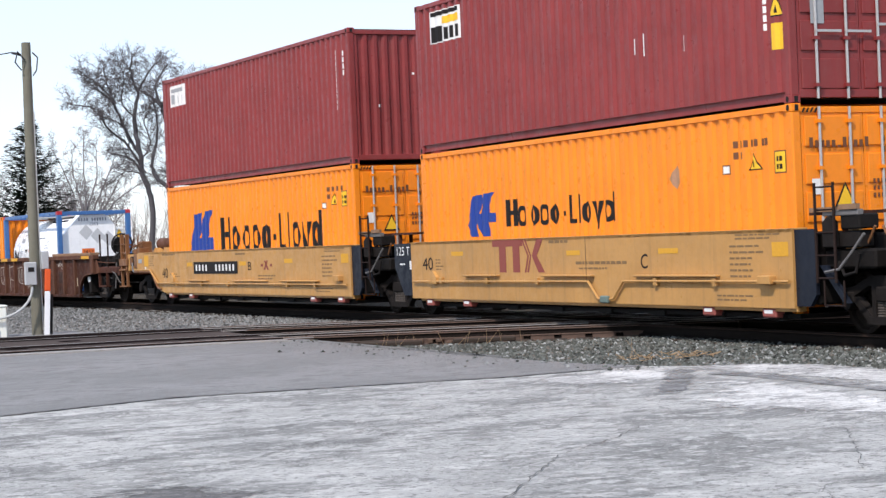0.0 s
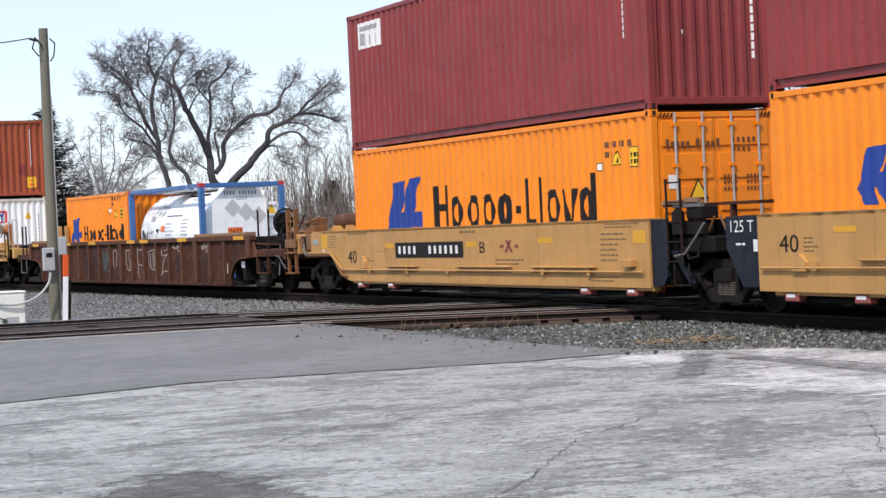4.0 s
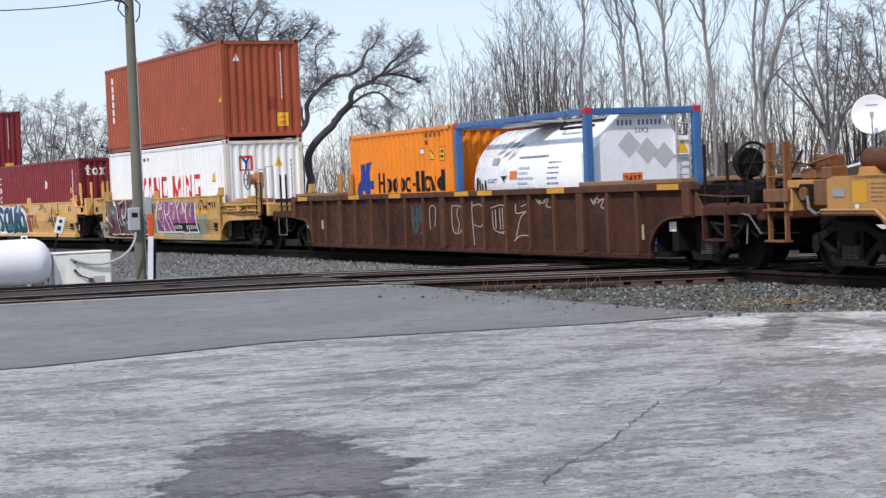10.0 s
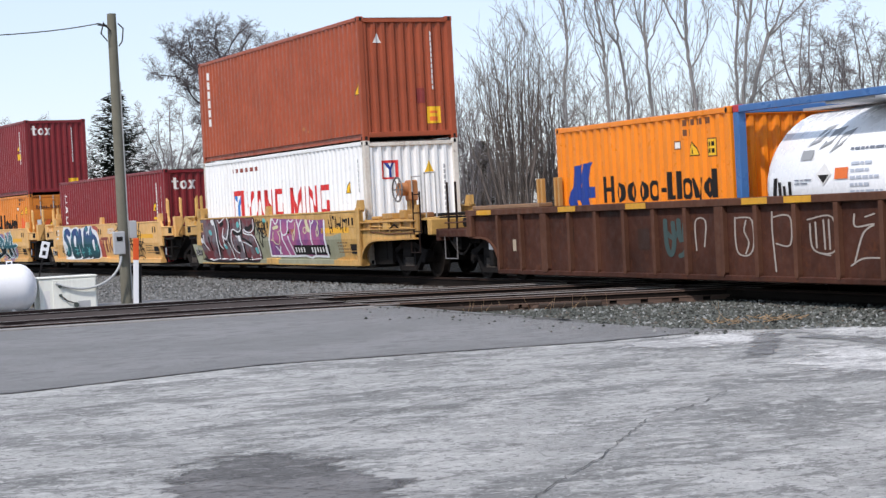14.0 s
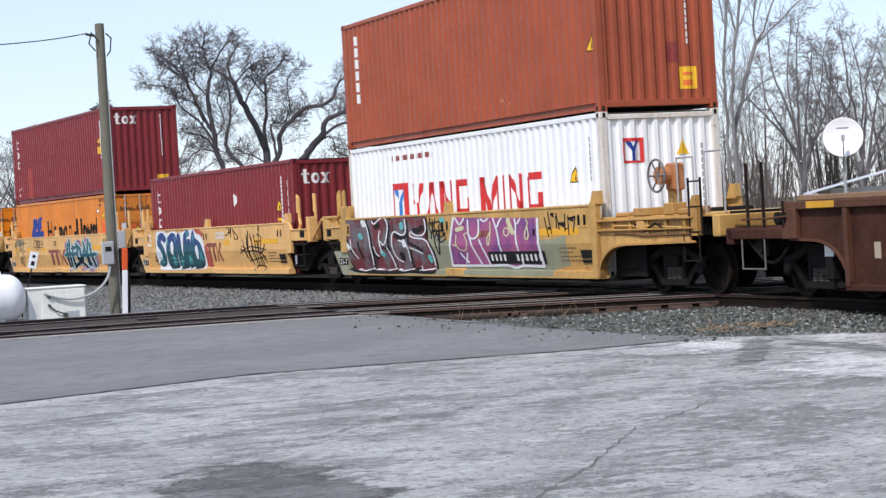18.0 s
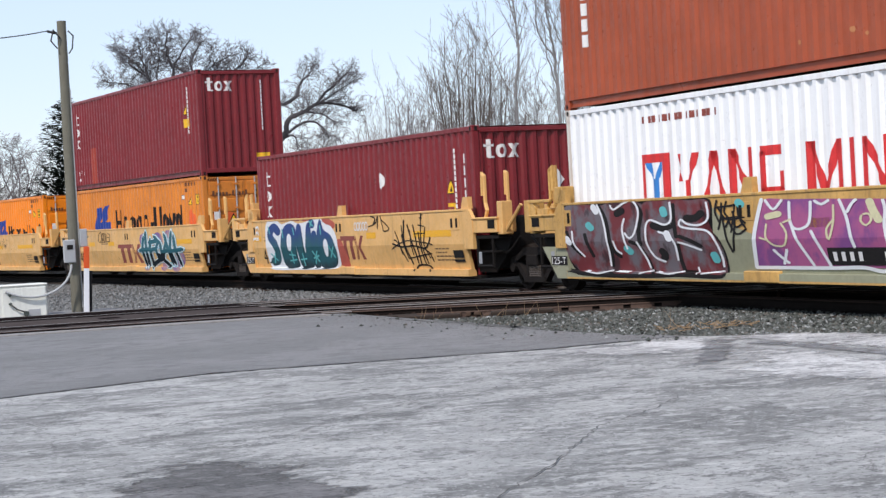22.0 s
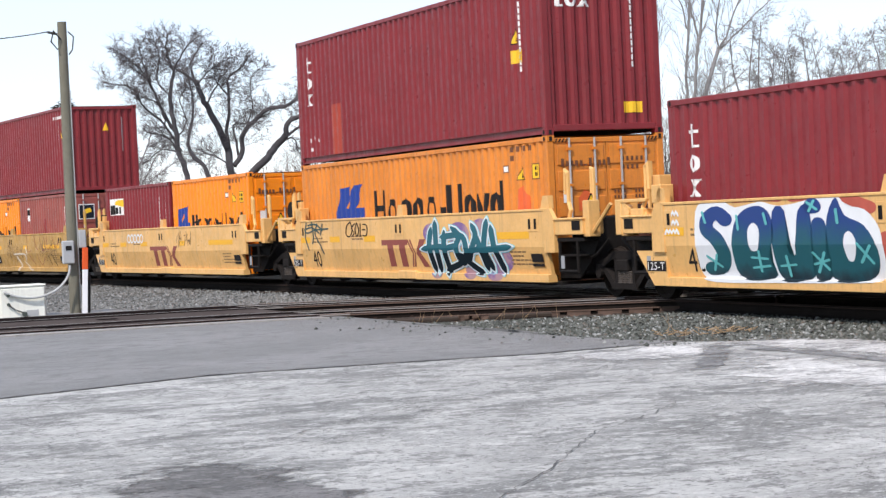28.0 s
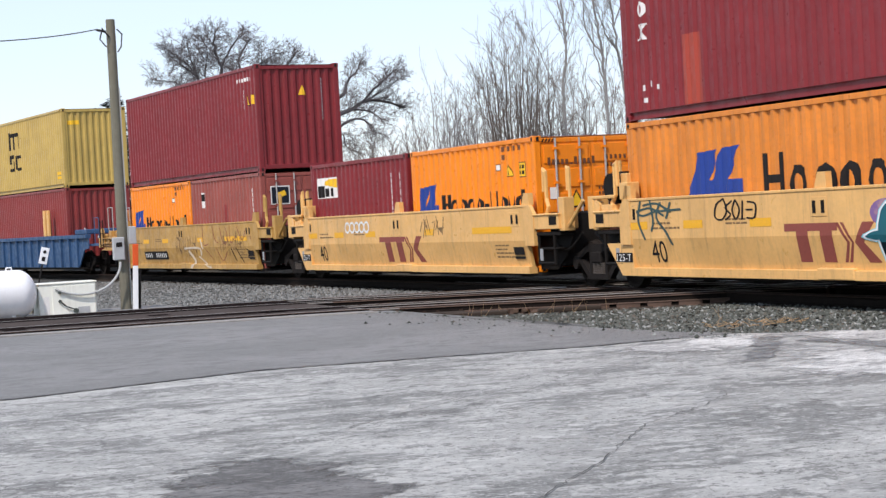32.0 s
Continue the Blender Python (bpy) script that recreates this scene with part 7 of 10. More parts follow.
                box("load_stop", 6.12, 6.42, -1.46, -1.22, 1.57, 1.86, paint)
                box("load_stop", 6.42, 6.66, -1.30, -1.05, 1.38, 1.84 if nose else 2.02, paint)
                part("corner_wedge", Shape().plate([(sx * 6.0, .27), (sx * 6.42, .27), (sx * 6.95, .82), (sx * 6.0, .82)], -1.47, -1.41), SAGE if nose > 0 else paint, c)
                paint_side("load_panel", [bar(-6.62, -6.02, .50, .66)], [(0, -1.47), (2, -1.47)], 0.006, INK, c, "black panel")
                paint_side("load_mark", lettering("125-T", -6.58, .52, .12, .52), [(0, -1.47), (2, -1.47)], 0.012, WHITEINK, c, "white stencilled lettering")
            part("articulation", Shape().box(*sorted((x + sx * .3, x + sx * 1.7)), -.35, .35, .62, .98, 0.03), TRUCK, c)
            part("hose", Shape().pipe([(sx * (6.6 + .2 * q), -1.25, .92 - .22 * math.sin(q * .6)) for q in range(7)], 0.022), BLACK, c)
    P = YEL_PROF
    paint_side("yellow_band", [bar(a, b, 1.05, 1.18) for a, b in ((-6.1, -5.4), (-4.2, -3.6), (-2.2, -1.6), (1.2, 1.7), (3.6, 5.4))], P, 0.004, BAND, c, "bright orange-yellow reflective bands")
    paint_side("writing_bar", lines_of(4.6, 5.5, .80, 4, .035, .075, 3) + lines_of(-5.2, -4.3, 1.13, 2, .04, .08, 4) + lines_of(-2.9, -2.2, 1.16, 2, .035, .06, 5), P, 0.004, DULL, c, "lines of small dark writing")
    paint_side("check_panel", [bar(5.42, 5.86, .55, .60), bar(5.42, 5.86, .63, .78)], P, 0.018, INK, c, "black data panel")
    return c


# ---- rust brown gondola-sided well car ----
def rust_car(label):
    c = thing("well_car", label, "railcar", "units of the train")
    for sy in (-1, 1):
        arch = [(8.50, .2)] + [(8.55 + .85 * (1 - math.cos(math.pi / 2 * k / 8)), .2 + .66 * math.sin(math.pi / 2 * k / 8)) for k in range(9)] + [(10.0, .88)]
        out = arch + [(10.0, 1.32), (-10.0, 1.32)] + [(-x, z) for x, z in arch[::-1]]
        part("side_sheet", Shape().plate(out, *((-1.44, -1.40) if sy < 0 else (1.40, 1.44))), RUST, c)
        for k in (-1, 1):
            rim = Shape().plate([(k * ax, az) for ax, az in arch[1:]] + [(k * (ax - .03 * (1 - i / 9)), az + .02 + .015 * i / 9) for i, (ax, az) in reversed(list(enumerate(arch[1:])))], *sorted((sy * 1.49, sy * 1.40)))
            part("arch_flange", rim, RUST_LIGHT, c)
        y0, y1 = sorted((sy * 1.52, sy * 1.34))
        part("top_chord", Shape().box(-10.05, 10.05, y0, y1, 1.32, 1.44, 0.012), RUST_LIGHT, c)
        y0, y1 = sorted((sy * 1.5, sy * 1.40))
        part("bottom_sill", Shape().box(-8.6, 8.6, y0, y1, .17, .26, 0.012), RUST, c)
        for i in range(-8, 9):
            x = -.16 + 1.045 * i
            w = .13 if i in (-6, 0, 6) else .052
            part("rib", Shape().plate([(x - w, 1.32), (x + w, 1.32), (x + w, .3), (x + w * .7, .24), (x - w * .7, .24), (x - w, .3)], *sorted((sy * 1.40, sy * 1.515))), RUST_LIGHT, c)
        for x0, x1 in ((6.1, 9.7), (-9.7, -6.6)):
            y0, y1 = sorted((sy * 1.50, sy * 1.2))
            part("raised_plate", Shape().box(x0, x1, y0, y1, 1.44, 1.52, 0.012), RUST_TOP, c)
    for x in (-9.1, -5.4, -2.8, .9, 2.05, 5.2, 9.3):
        part("yellow_patch", Shape().box(x - .35, x + .35, -1.526, -1.5, 1.335, 1.43), PATCHYELLOW, c, "dull orange-yellow reflective patch")
    for x in (-6.91, -6.74, -6.18, -6.02):
        part("load_guide", Shape().box(x - .035, x + .035, -1.36, -1.28, 1.44, 1.97, 0.01), TAN, c, "worn tan guide post")
    part("floor", Shape().box(-9.0, 9.0, -1.36, 1.36, .2, .275), BLACK, c)
    for sx in (-1, 1):
        x = sx * 10.0
        part("bulkhead", Shape().box(*sorted((sx * 9.1, sx * 9.3)), -1.36, 1.36, .3, 1.4, 0.02), BLACK, c)
        part("platform", Shape().box(*sorted((sx * 9.3, sx * 11.9)), -1.35, 1.35, 1.02, 1.08, 0.01), RUST, c)
        part("side_sill", Shape().box(*sorted((x, sx * 11.9)), -1.40, -1.28, .90, 1.06, 0.015), RUST, c)
        part("end_sill", Shape().box(*sorted((sx * 11.75, sx * 11.95)), -1.4, 1.4, .82, 1.08, 0.02), RUST, c)
        part("corner_gusset", Shape().plate([(x, 1.32), (sx * 10.25, 1.0), (sx * 10.25, .9), (x, .9)], -1.44, -1.40), RUST_LIGHT, c)
        part("corner_post", Shape().box(*sorted((x - sx * .02, x - sx * .26)), -1.53, -1.44, .9, 1.34, 0.012), RUST_LIGHT, c)
        part("arch_tag", Shape().box(*sorted((sx * 9.05, sx * 9.27)), -1.37, -1.36, .64, .80), WHITEINK, c, "white reflective tag")
        # made-up black plate that closes the view beneath the car
        part("arch_blackout", Shape().box(*sorted((sx * 8.6, sx * 8.66)), -1.36, 1.36, .25, 1.0), BLACK, c)
        part("air_reservoir", Shape().lathe("x", (x + sx * .9, -.55, 1.28), [(-.5, 0), (-.45, .13), (.45, .13), (.5, 0)], 14), BLACK, c, "dark air reservoir", True)
        part("valve_bracket", Shape().box(*sorted((x + sx * 1.0, x + sx * 1.3)), -1.25, -1.0, .62, 1.0, 0.03), BLACK, c)
        part("valve", Shape().rod((x + sx * 1.15, -1.3, .8), (x + sx * 1.15, -1.0, .8), .12, 10), TRUCK, c)
        part("valve", Shape().rod((x + sx * .6, -1.3, 1.2), (x + sx * .6, -1.0, 1.2), .1, 10), TRUCK, c)
        part("hose", Shape().pipe([(x + sx * (.3 + .22 * q), -1.3, .78 - .25 * math.sin(q * .7)) for q in range(8)], 0.025), BLACK, c)
        part("walkway_grating", Shape().box(*sorted((x + sx * 1.3, x + sx * 1.95)), -1.3, 1.3, 1.30, 1.34), BLACK, c)
        for k, dx in enumerate((.19, .86) if sx > 0 else (.35, .9, 1.35)):
            part("stanchion", Shape().rod((x + sx * dx, -1.34, .55 if sx > 0 else .95), (x + sx * dx, -1.34, 2.05 if k or sx > 0 else 1.45), .026, 8), STANCHION, c, "dark steel stanchion")
        part("handrail", Shape().pipe([(x, -1.38, 1.24), (x + sx * .8, -1.36, 1.2), (x + sx * 1.5, -1.36, 1.2)], 0.016), RUST_LIGHT, c)
        stirrup(c, x + sx * .85 - (.65 if sx < 0 else 0), WORNGREY, .65, 1.0, .45, -1.38) if sx < 0 else part("step_frame", Shape().box(x + .17, x + .21, -1.42, -1.32, .50, 1.0).box(x + .84, x + .88, -1.42, -1.32, .50, 1.0).box(x + .17, x + .88, -1.42, -1.25, .49, .53), RUST, c)
        part("center_sill", Shape().box(*sorted((sx * 9.2, sx * 12.1)), -.35, .35, .70, 1.02, 0.02), TRUCK, c)
        truck(c, sx * 9.8)
        coupler(c, sx * 11.9, sx * 12.4)
    brake_wheel(c, 11.02, -.95, 1.72, BLACK, .32)
    part("brake_chain", Shape().pipe([(11.0, -1.05, 1.5), (11.06, -1.15, 1.1), (11.2, -1.2, .7), (11.5, -1.2, .55)], .03), BLACK, c)
    for k, (bx, by, bz, w, h) in enumerate(((10.75, -1.0, 1.08, .3, .32), (11.1, -1.15, .72, .22, .4), (11.35, -1.1, 1.08, .35, .2), (11.5, -1.2, .6, .18, .3), (10.45, -1.1, .62, .25, .22))):
        part("brake_part", Shape().box(bx, bx + w, by, by + .22, bz, bz + h, .03).rod((bx + w / 2, by - .05, bz + h * .6), (bx + w / 2, by + .05, bz + h * .6), .07, 8), TRUCK, c)
    part("brake_rod", Shape().rod((10.1, -1.2, .78), (11.8, -1.1, .66), .018, 6).rod((10.3, -1.25, .95), (11.7, -1.2, .86), .014, 6).rod((11.3, -1.3, .45), (11.32, -1.25, 1.2), .016, 6), WORNGREY, c)
    part("uncoupling_lever", Shape().pipe([(11.2, -1.38, .95), (11.55, -1.4, .9), (11.7, -1.3, .62), (11.72, -.6, .6)], .016), WORNGREY, c)
    part("brake_housing", Shape().lathe("x", (10.89, -.95, 1.72), [(-.1, 0), (-.1, .24), (.06, .24), (.1, .1), (.1, 0)], 16), BLACK, c, "dark brake housing")
    part("valve_group", Shape().box(10.72, 11.2, -1.1, -.6, 1.08, 1.45, 0.04).box(10.8, 11.05, -1.2, -1.1, 1.15, 1.4, 0.03), BLACK, c, "dark brake valve")
    P = [(0.1, -1.44), (1.4, -1.44)]
    paint_side("paper_tag", [bar(-7.95, -7.8, .62, .84), bar(8.2, 8.33, .50, .76)], P, 0.004, BEIGE, c, "yellowed paper tag")
    paint_side("old_patch", [bar(-5.6, -5.3, .8, 1.05), bar(-2.9, -2.5, .65, 1.0), bar(4.4, 4.9, .5, .95), bar(6.5, 6.9, .6, .95)], P, 0.004, OLDPATCH, c, "dark painted-over patch")
    return c


BEIGE = plain("yellowed_paper", (0.42, 0.34, 0.25), 0.8, 0, 0.2)
PATCHYELLOW = painted("dull_orange_yellow_patch", (0.66, 0.33, 0.025), 0.6, 0.3, amount=0.6, streaks=0.2)
STANCHION = painted("dark_rust_post", (0.022, 0.013, 0.011), 0.8, 0.4, dirt=(0.02, 0.013, 0.011), amount=0.5, streaks=0.4)
OLDPATCH = painted("dark_overpainted_rust", (0.048, 0.026, 0.020), 0.8, 0.4, dirt=(0.04, 0.022, 0.018), amount=0.6, streaks=0.4)
CHALK = plain("chalk_white", (0.36, 0.31, 0.27), 0.8, 0, 0.4, 9)
TEAL_DULL = plain("dull_teal_spray", (0.040, 0.068, 0.064), 0.7, 0, 0.3)


# ---- blue well car, far back in the train ----
def blue_car(label):
    c = thing("well_car", label, "railcar", "units of the train")
    for sy in (-1, 1):
        part("side_sheet", Shape().plate([(-8.0, .28), (8.0, .28), (8.7, .9), (9.2, .95), (9.2, 1.30), (-9.2, 1.30), (-9.2, .95), (-8.7, .9)], *sorted((sy * 1.40, sy * 1.44))), BLUE_CAR, c)
        part("top_chord", Shape().box(-9.2, 9.2, *sorted((sy * 1.34, sy * 1.53)), 1.30, 1.44, 0.012), BLUE_CAR, c)
        for i in range(17):
            x = -8.0 + i
            part("rib", Shape().box(x - .06, x + .06, *sorted((sy * 1.44, sy * 1.52)), .3, 1.30), BLUE_CAR, c)
    part("floor", Shape().box(-8.2, 8.2, -1.36, 1.36, .2, .275), BLACK, c)
    for sx in (-1, 1):
        part("platform", Shape().box(*sorted((sx * 8.6, sx * 10.6)), -1.35, 1.35, 1.02, 1.10, 0.01), BLUE_CAR, c)
        part("riser", Shape().box(*sorted((sx * 7.2, sx * 8.6)), -1.3, 1.3, 1.44, 1.62, 0.03), BLUE_CAR, c)
        part("center_sill", Shape().box(*sorted((sx * 8.5, sx * 10.8)), -.35, .35, .70, 1.02, 0.02), TRUCK, c)
        handrail(c, sx * 9.4, BLUE_CAR, .5, 1.1, 2.0, -1.25)
        truck(c, sx * 7.9)
        coupler(c, sx * 10.6, sx * 11.1)
    part("load_guide", Shape().box(3.9, 4.15, -1.5, -1.4, 1.44, 2.4, 0.02), YELLOW, c, "yellow guide post")
    part("load_guide", Shape().box(4.4, 4.6, -1.5, -1.4, 1.44, 2.4, 0.02), YELLOW, c, "yellow guide post")
    return c

# ---- the train ----
RUBBED = plain("rubbed_primer", (0.36, 0.20, 0.12), 0.7, 0, 0.4, 14)
HI, LO, ZF = 2.896, 2.591, 0.28
FT40, FT20 = 12.192, 6.058

# tan three-unit car
lead = on_train(tan_unit("tan steel well car unit with dark end walls"), -12.37)
truck(lead, -7.74)
mid = on_train(tan_unit("tan steel well car unit with a dull red owner's mark"), -27.85)
truck(mid, -7.74)
P = TAN_PROF
red_mark(mid, P, -2.70, -.85, .87, 1.44, DULLRED)
paint_side("load_length", lettering("40", -5.68, .92, .24, .46), P, 0.004, INK, mid, "black stencilled number")
paint_side("unit_letter", lettering("C", 2.33, .93, .22, .20, .06), P, 0.004, INK, mid, "black stencilled letter")
paint_side("writing_bar", lines_of(-.6, .4, 1.36, 1, .06, .1, 1) + lines_of(.3, 2.0, 1.0, 1, .06, .1, 2) + lines_of(.4, 1.7, .92, 1, .035, .1, 3) + lines_of(-5.1, -4.75, 1.1, 4, .03, .06, 4), P, 0.004, DULL, mid, "lines of small dark writing")
part("data_seam", Shape().box(.62, .64, -1.504, -1.5, .75, 1.44), DULL, mid)
rear = on_train(tan_unit("tan steel well car end unit with a black number panel", rear_end=True), -43.33)
number_plate(rear, P, -3.49, -.36, .87, 1.17, 1)
paint_side("load_length", lettering("40", -6.02, .76, .26, .46), P, 0.004, INK, rear, "black stencilled number")
paint_side("unit_letter", lettering("B", .32, .95, .2, .22, .05), P, 0.004, INK, rear, "black stencilled letter")
paint_side("round_emblem", [bar(1.32, 1.42, .95, 1.17, .2), bar(1.56, 1.66, .95, 1.17, -.2), bar(1.15, 1.3, 1.03, 1.09), bar(1.72, 1.87, 1.03, 1.09)], P, 0.004, DULLRED, rear, "faded red emblem")
paint_side("writing_bar", lines_of(-.5, .5, 1.32, 1, .06, .1, 1) + lines_of(.95, 2.1, .8, 2, .04, .07, 2) + lines_of(-5.4, -4.6, .85, 2, .03, .06, 4) + lines_of(-6.0, -4.5, 1.36, 1, .06, .1, 8) + lines_of(-7.1, -6.5, 1.33, 5, .025, .06, 9), P, 0.004, DULL, rear, "lines of small dark writing")
paint_side("yellow_patch", [bar(-7.55, -7.2, 1.08, 1.38)], P, 0.004, FADEDYELLOW, rear, "yellow patch")
paint_side("paper_tag", [bar(-7.5, -7.4, .96, 1.06)], P, 0.004, WHITEINK, rear, "white paper tag")
part("reservoir", Shape().lathe("x", (-7.6, -.75, 1.68), [(-.75, 0), (-.7, .12), (-.6, .17), (.6, .17), (.7, .12), (.75, 0)], 16), RUST_LIGHT, rear, "rusty horizontal air reservoir", True)
for x in (-8.0, -7.2):
    part("reservoir_cradle", Shape().plate([(x - .2, 1.42), (x + .2, 1.42), (x + .1, 1.58), (x - .1, 1.58)], -1.0, -.5), TAN, rear)
part("platform", Shape().box(-9.6, -6.3, -1.35, 1.35, 1.30, 1.42, 0.015), TAN, rear)
part("center_sill", Shape().box(-9.7, -6.3, -.35, .35, .72, 1.05, 0.02), TRUCK, rear)
part("end_sill", Shape().box(-9.6, -9.4, -1.35, 1.35, .95, 1.30, 0.02), TAN, rear)
for x in (-10.03, -9.55):
    part("grab_post", Shape().box(x, x + .05, -1.40, -1.32, .52, 2.0, 0.01).box(x - .02, x + .10, -1.32, -1.30, .9, 2.0), RUSTY_TAN, rear, "rust-streaked upright post")
for z in (.52, 1.0, 1.48, 1.72):
    part("rung", Shape().rod((-10.0, -1.38, z), (-9.52, -1.38, z), .014, 6), RUSTY_TAN, rear)
part("foot_board", Shape().box(-10.05, -9.48, -1.45, -1.30, .50, .53), RUSTY_TAN, rear)
part("foot_board", Shape().box(-10.1, -9.42, -1.42, -1.20, 1.10, 1.30, 0.01), RUSTY_TAN, rear)
part("foot_board", Shape().box(-10.05, -9.48, -1.45, -1.25, .97, 1.0), RUSTY_TAN, rear)
part("valve_block", Shape().box(-9.3, -8.9, -1.25, -.95, 1.42, 1.58, 0.03).box(-9.0, -8.6, -1.2, -.9, 1.42, 1.78, 0.03), RUSTY_TAN, rear)
part("brake_lever", Shape().rod((-9.5, -1.3, 1.5), (-9.3, -1.2, 1.86), .02, 6).rod((-9.45, -1.3, 1.7), (-8.9, -1.25, 1.62), .018, 6).rod((-9.6, -1.25, 1.34), (-8.6, -1.3, 1.38), .02, 6), RUST, rear)
brake_wheel(rear, -6.55, -.62, 1.95, RUST, .27)
part("equipment_box", Shape().box(-8.62, -8.22, -1.46, -1.2, 1.04, 1.42, 0.015), RUSTY_TAN, rear)
part("equipment_box", Shape().box(-8.50, -8.25, -1.40, -1.1, 1.42, 1.60, 0.015), RUSTY_TAN, rear)
part("equipment_box", Shape().box(-9.12, -8.72, -1.40, -1.1, 1.10, 1.36, 0.02), BLACK, rear)
part("valve", Shape().rod((-8.95, -1.44, 1.22), (-8.95, -1.2, 1.22), .1, 12), RUSTY_TAN, rear)
part("lever", Shape().rod((-9.2, -1.3, 1.62), (-8.3, -1.25, 1.76), .022, 6).rod((-9.0, -1.25, 1.4), (-8.9, -1.2, 1.95), .02, 6), RUSTY_TAN, rear)
part("data_plate", Shape().box(-8.05, -7.75, -1.512, -1.5, 1.17, 1.28), GREY, rear, "grey data plate")
part("hatch", Shape().box(-4.35, -4.02, -1.51, -1.5, 1.0, 1.22, 0.004), TAN, rear)
part("wheel_guard", Shape().pipe([(-8.3, -1.53, .93), (-7.0, -1.53, .93), (-6.85, -1.53, .9), (-6.35, -1.53, .5), (-6.1, -1.53, .46)], 0.03), RUSTY_TAN, rear, "rounded lip over the wheels")
part("trailing_hose", Shape().pipe([(-8.2, -1.5, 1.0), (-8.5, -1.5, .92), (-8.75, -1.46, 1.0), (-8.85, -1.42, 1.18)], 0.025), WORNGREY, rear)
truck(rear, -8.27)
coupler(rear, -9.5, -9.95)

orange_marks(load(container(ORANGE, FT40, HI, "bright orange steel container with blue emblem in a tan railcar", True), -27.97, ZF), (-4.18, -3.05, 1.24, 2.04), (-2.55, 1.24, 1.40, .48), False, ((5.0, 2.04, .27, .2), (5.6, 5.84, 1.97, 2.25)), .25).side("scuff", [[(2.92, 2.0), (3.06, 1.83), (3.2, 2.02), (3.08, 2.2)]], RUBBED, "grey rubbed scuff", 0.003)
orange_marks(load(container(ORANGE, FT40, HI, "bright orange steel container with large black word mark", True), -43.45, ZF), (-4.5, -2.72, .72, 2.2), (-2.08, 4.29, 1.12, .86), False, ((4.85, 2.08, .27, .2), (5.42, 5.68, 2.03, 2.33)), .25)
m = Marks(load(container(MAROON, FT40, HI, "maroon steel container with door rods, stacked on orange", True), -27.97, ZF + HI))
m.side("emblem_sticker", [bar(-5.41, -4.15, 2.08, 2.70)], WHITEINK, "square black and white emblem sticker", 0.004)
m.side("emblem_sticker", [bar(-5.36, -4.95, 2.1, 2.4), bar(-4.8, -4.7, 2.12, 2.35), bar(-4.55, -4.45, 2.12, 2.35), bar(-4.3, -4.2, 2.12, 2.35), bar(-5.36, -4.2, 2.6, 2.68)], INK, "", 0.008)
m.side("emblem_sticker", [bar(-4.95, -4.2, 2.42, 2.56)], SIGNYELLOW, "", 0.008)
m.side("sticker", [bar(5.63, 5.97, .77, 1.14)], SIGNYELLOW, "yellow rectangular sticker")
m.triangle(5.66, 1.25, .25, .24)
m.codes(5.5, 1.05, 2.4, 11)
m.side("scuff", [bar(1.98, 2.01, 1.1, 1.35), bar(2.25, 2.28, 1.05, 1.4), bar(3.4, 3.43, 1.0, 1.25)], WHITEINK, "pale scratch")
m.end("placard", [bar(-.85, -.62, 1.1, 1.5)], GREY, "grey data plate", 0.008)
m.end("warning_sticker", [[(-.42, 1.85), (-.16, 1.85), (-.29, 2.08)]], SIGNYELLOW, "yellow triangular warning sticker", 0.008)
m = Marks(load(container(MAROON, FT40, HI, "maroon steel container with a small white emblem sticker"), -43.45, ZF + HI))
m.side("emblem_sticker", [bar(-5.57, -4.35, 2.13, 2.68)], WHITEINK, "square white emblem sticker")
m.side("emblem_sticker", [bar(-5.4, -4.5, 2.5, 2.6), bar(-5.4, -5.25, 2.2, 2.45), bar(-5.0, -4.9, 2.2, 2.4), bar(-4.7, -4.6, 2.2, 2.4)], GREY, "", 0.008)
m.codes(5.3, 1.2, 2.5, 11)
m.codes(5.75, 1.9, 2.45, 4)
m.end_codes(.80, .8, 2.4, 11)
m.end("placard", [bar(-.55, -.5, 1.2, 1.26), bar(.3, .34, 1.9, 1.95)], WHITEINK)

# rust brown car with a short container and a tank
rust = on_train(rust_car("rusty brown ribbed well car with chalk marks"), -65.5)
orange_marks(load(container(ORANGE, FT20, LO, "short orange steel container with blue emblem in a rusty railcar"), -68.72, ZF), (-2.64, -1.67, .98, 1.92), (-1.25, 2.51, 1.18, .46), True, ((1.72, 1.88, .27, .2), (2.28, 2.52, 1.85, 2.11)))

REDCAP = plain("red_corner_paint", (0.45, 0.03, 0.04), 0.5)
SLATE = plain("slate_lettering", (0.16, 0.18, 0.22), 0.6, 0, 0.2)
PALEGREY = plain("pale_grey_placard", (0.50, 0.51, 0.52), 0.6, 0, 0.15)
PALESLATE = plain("pale_slate_lettering", (0.45, 0.49, 0.56), 0.6, 0, 0.1)
PLACARD = plain("orange_placard", (0.75, 0.16, 0.03), 0.5)
CLADDING = painted("white_tank_cladding", (0.88, 0.89, 0.90), 0.3, 0.06, dirt=(0.42, 0.40, 0.37), amount=0.25, streaks=0.2)
tc = thing("tank_container", "white tank in a blue steel frame on a railcar", "tank container", "containers on the train")
L, W, H = 3.029, 1.219, LO
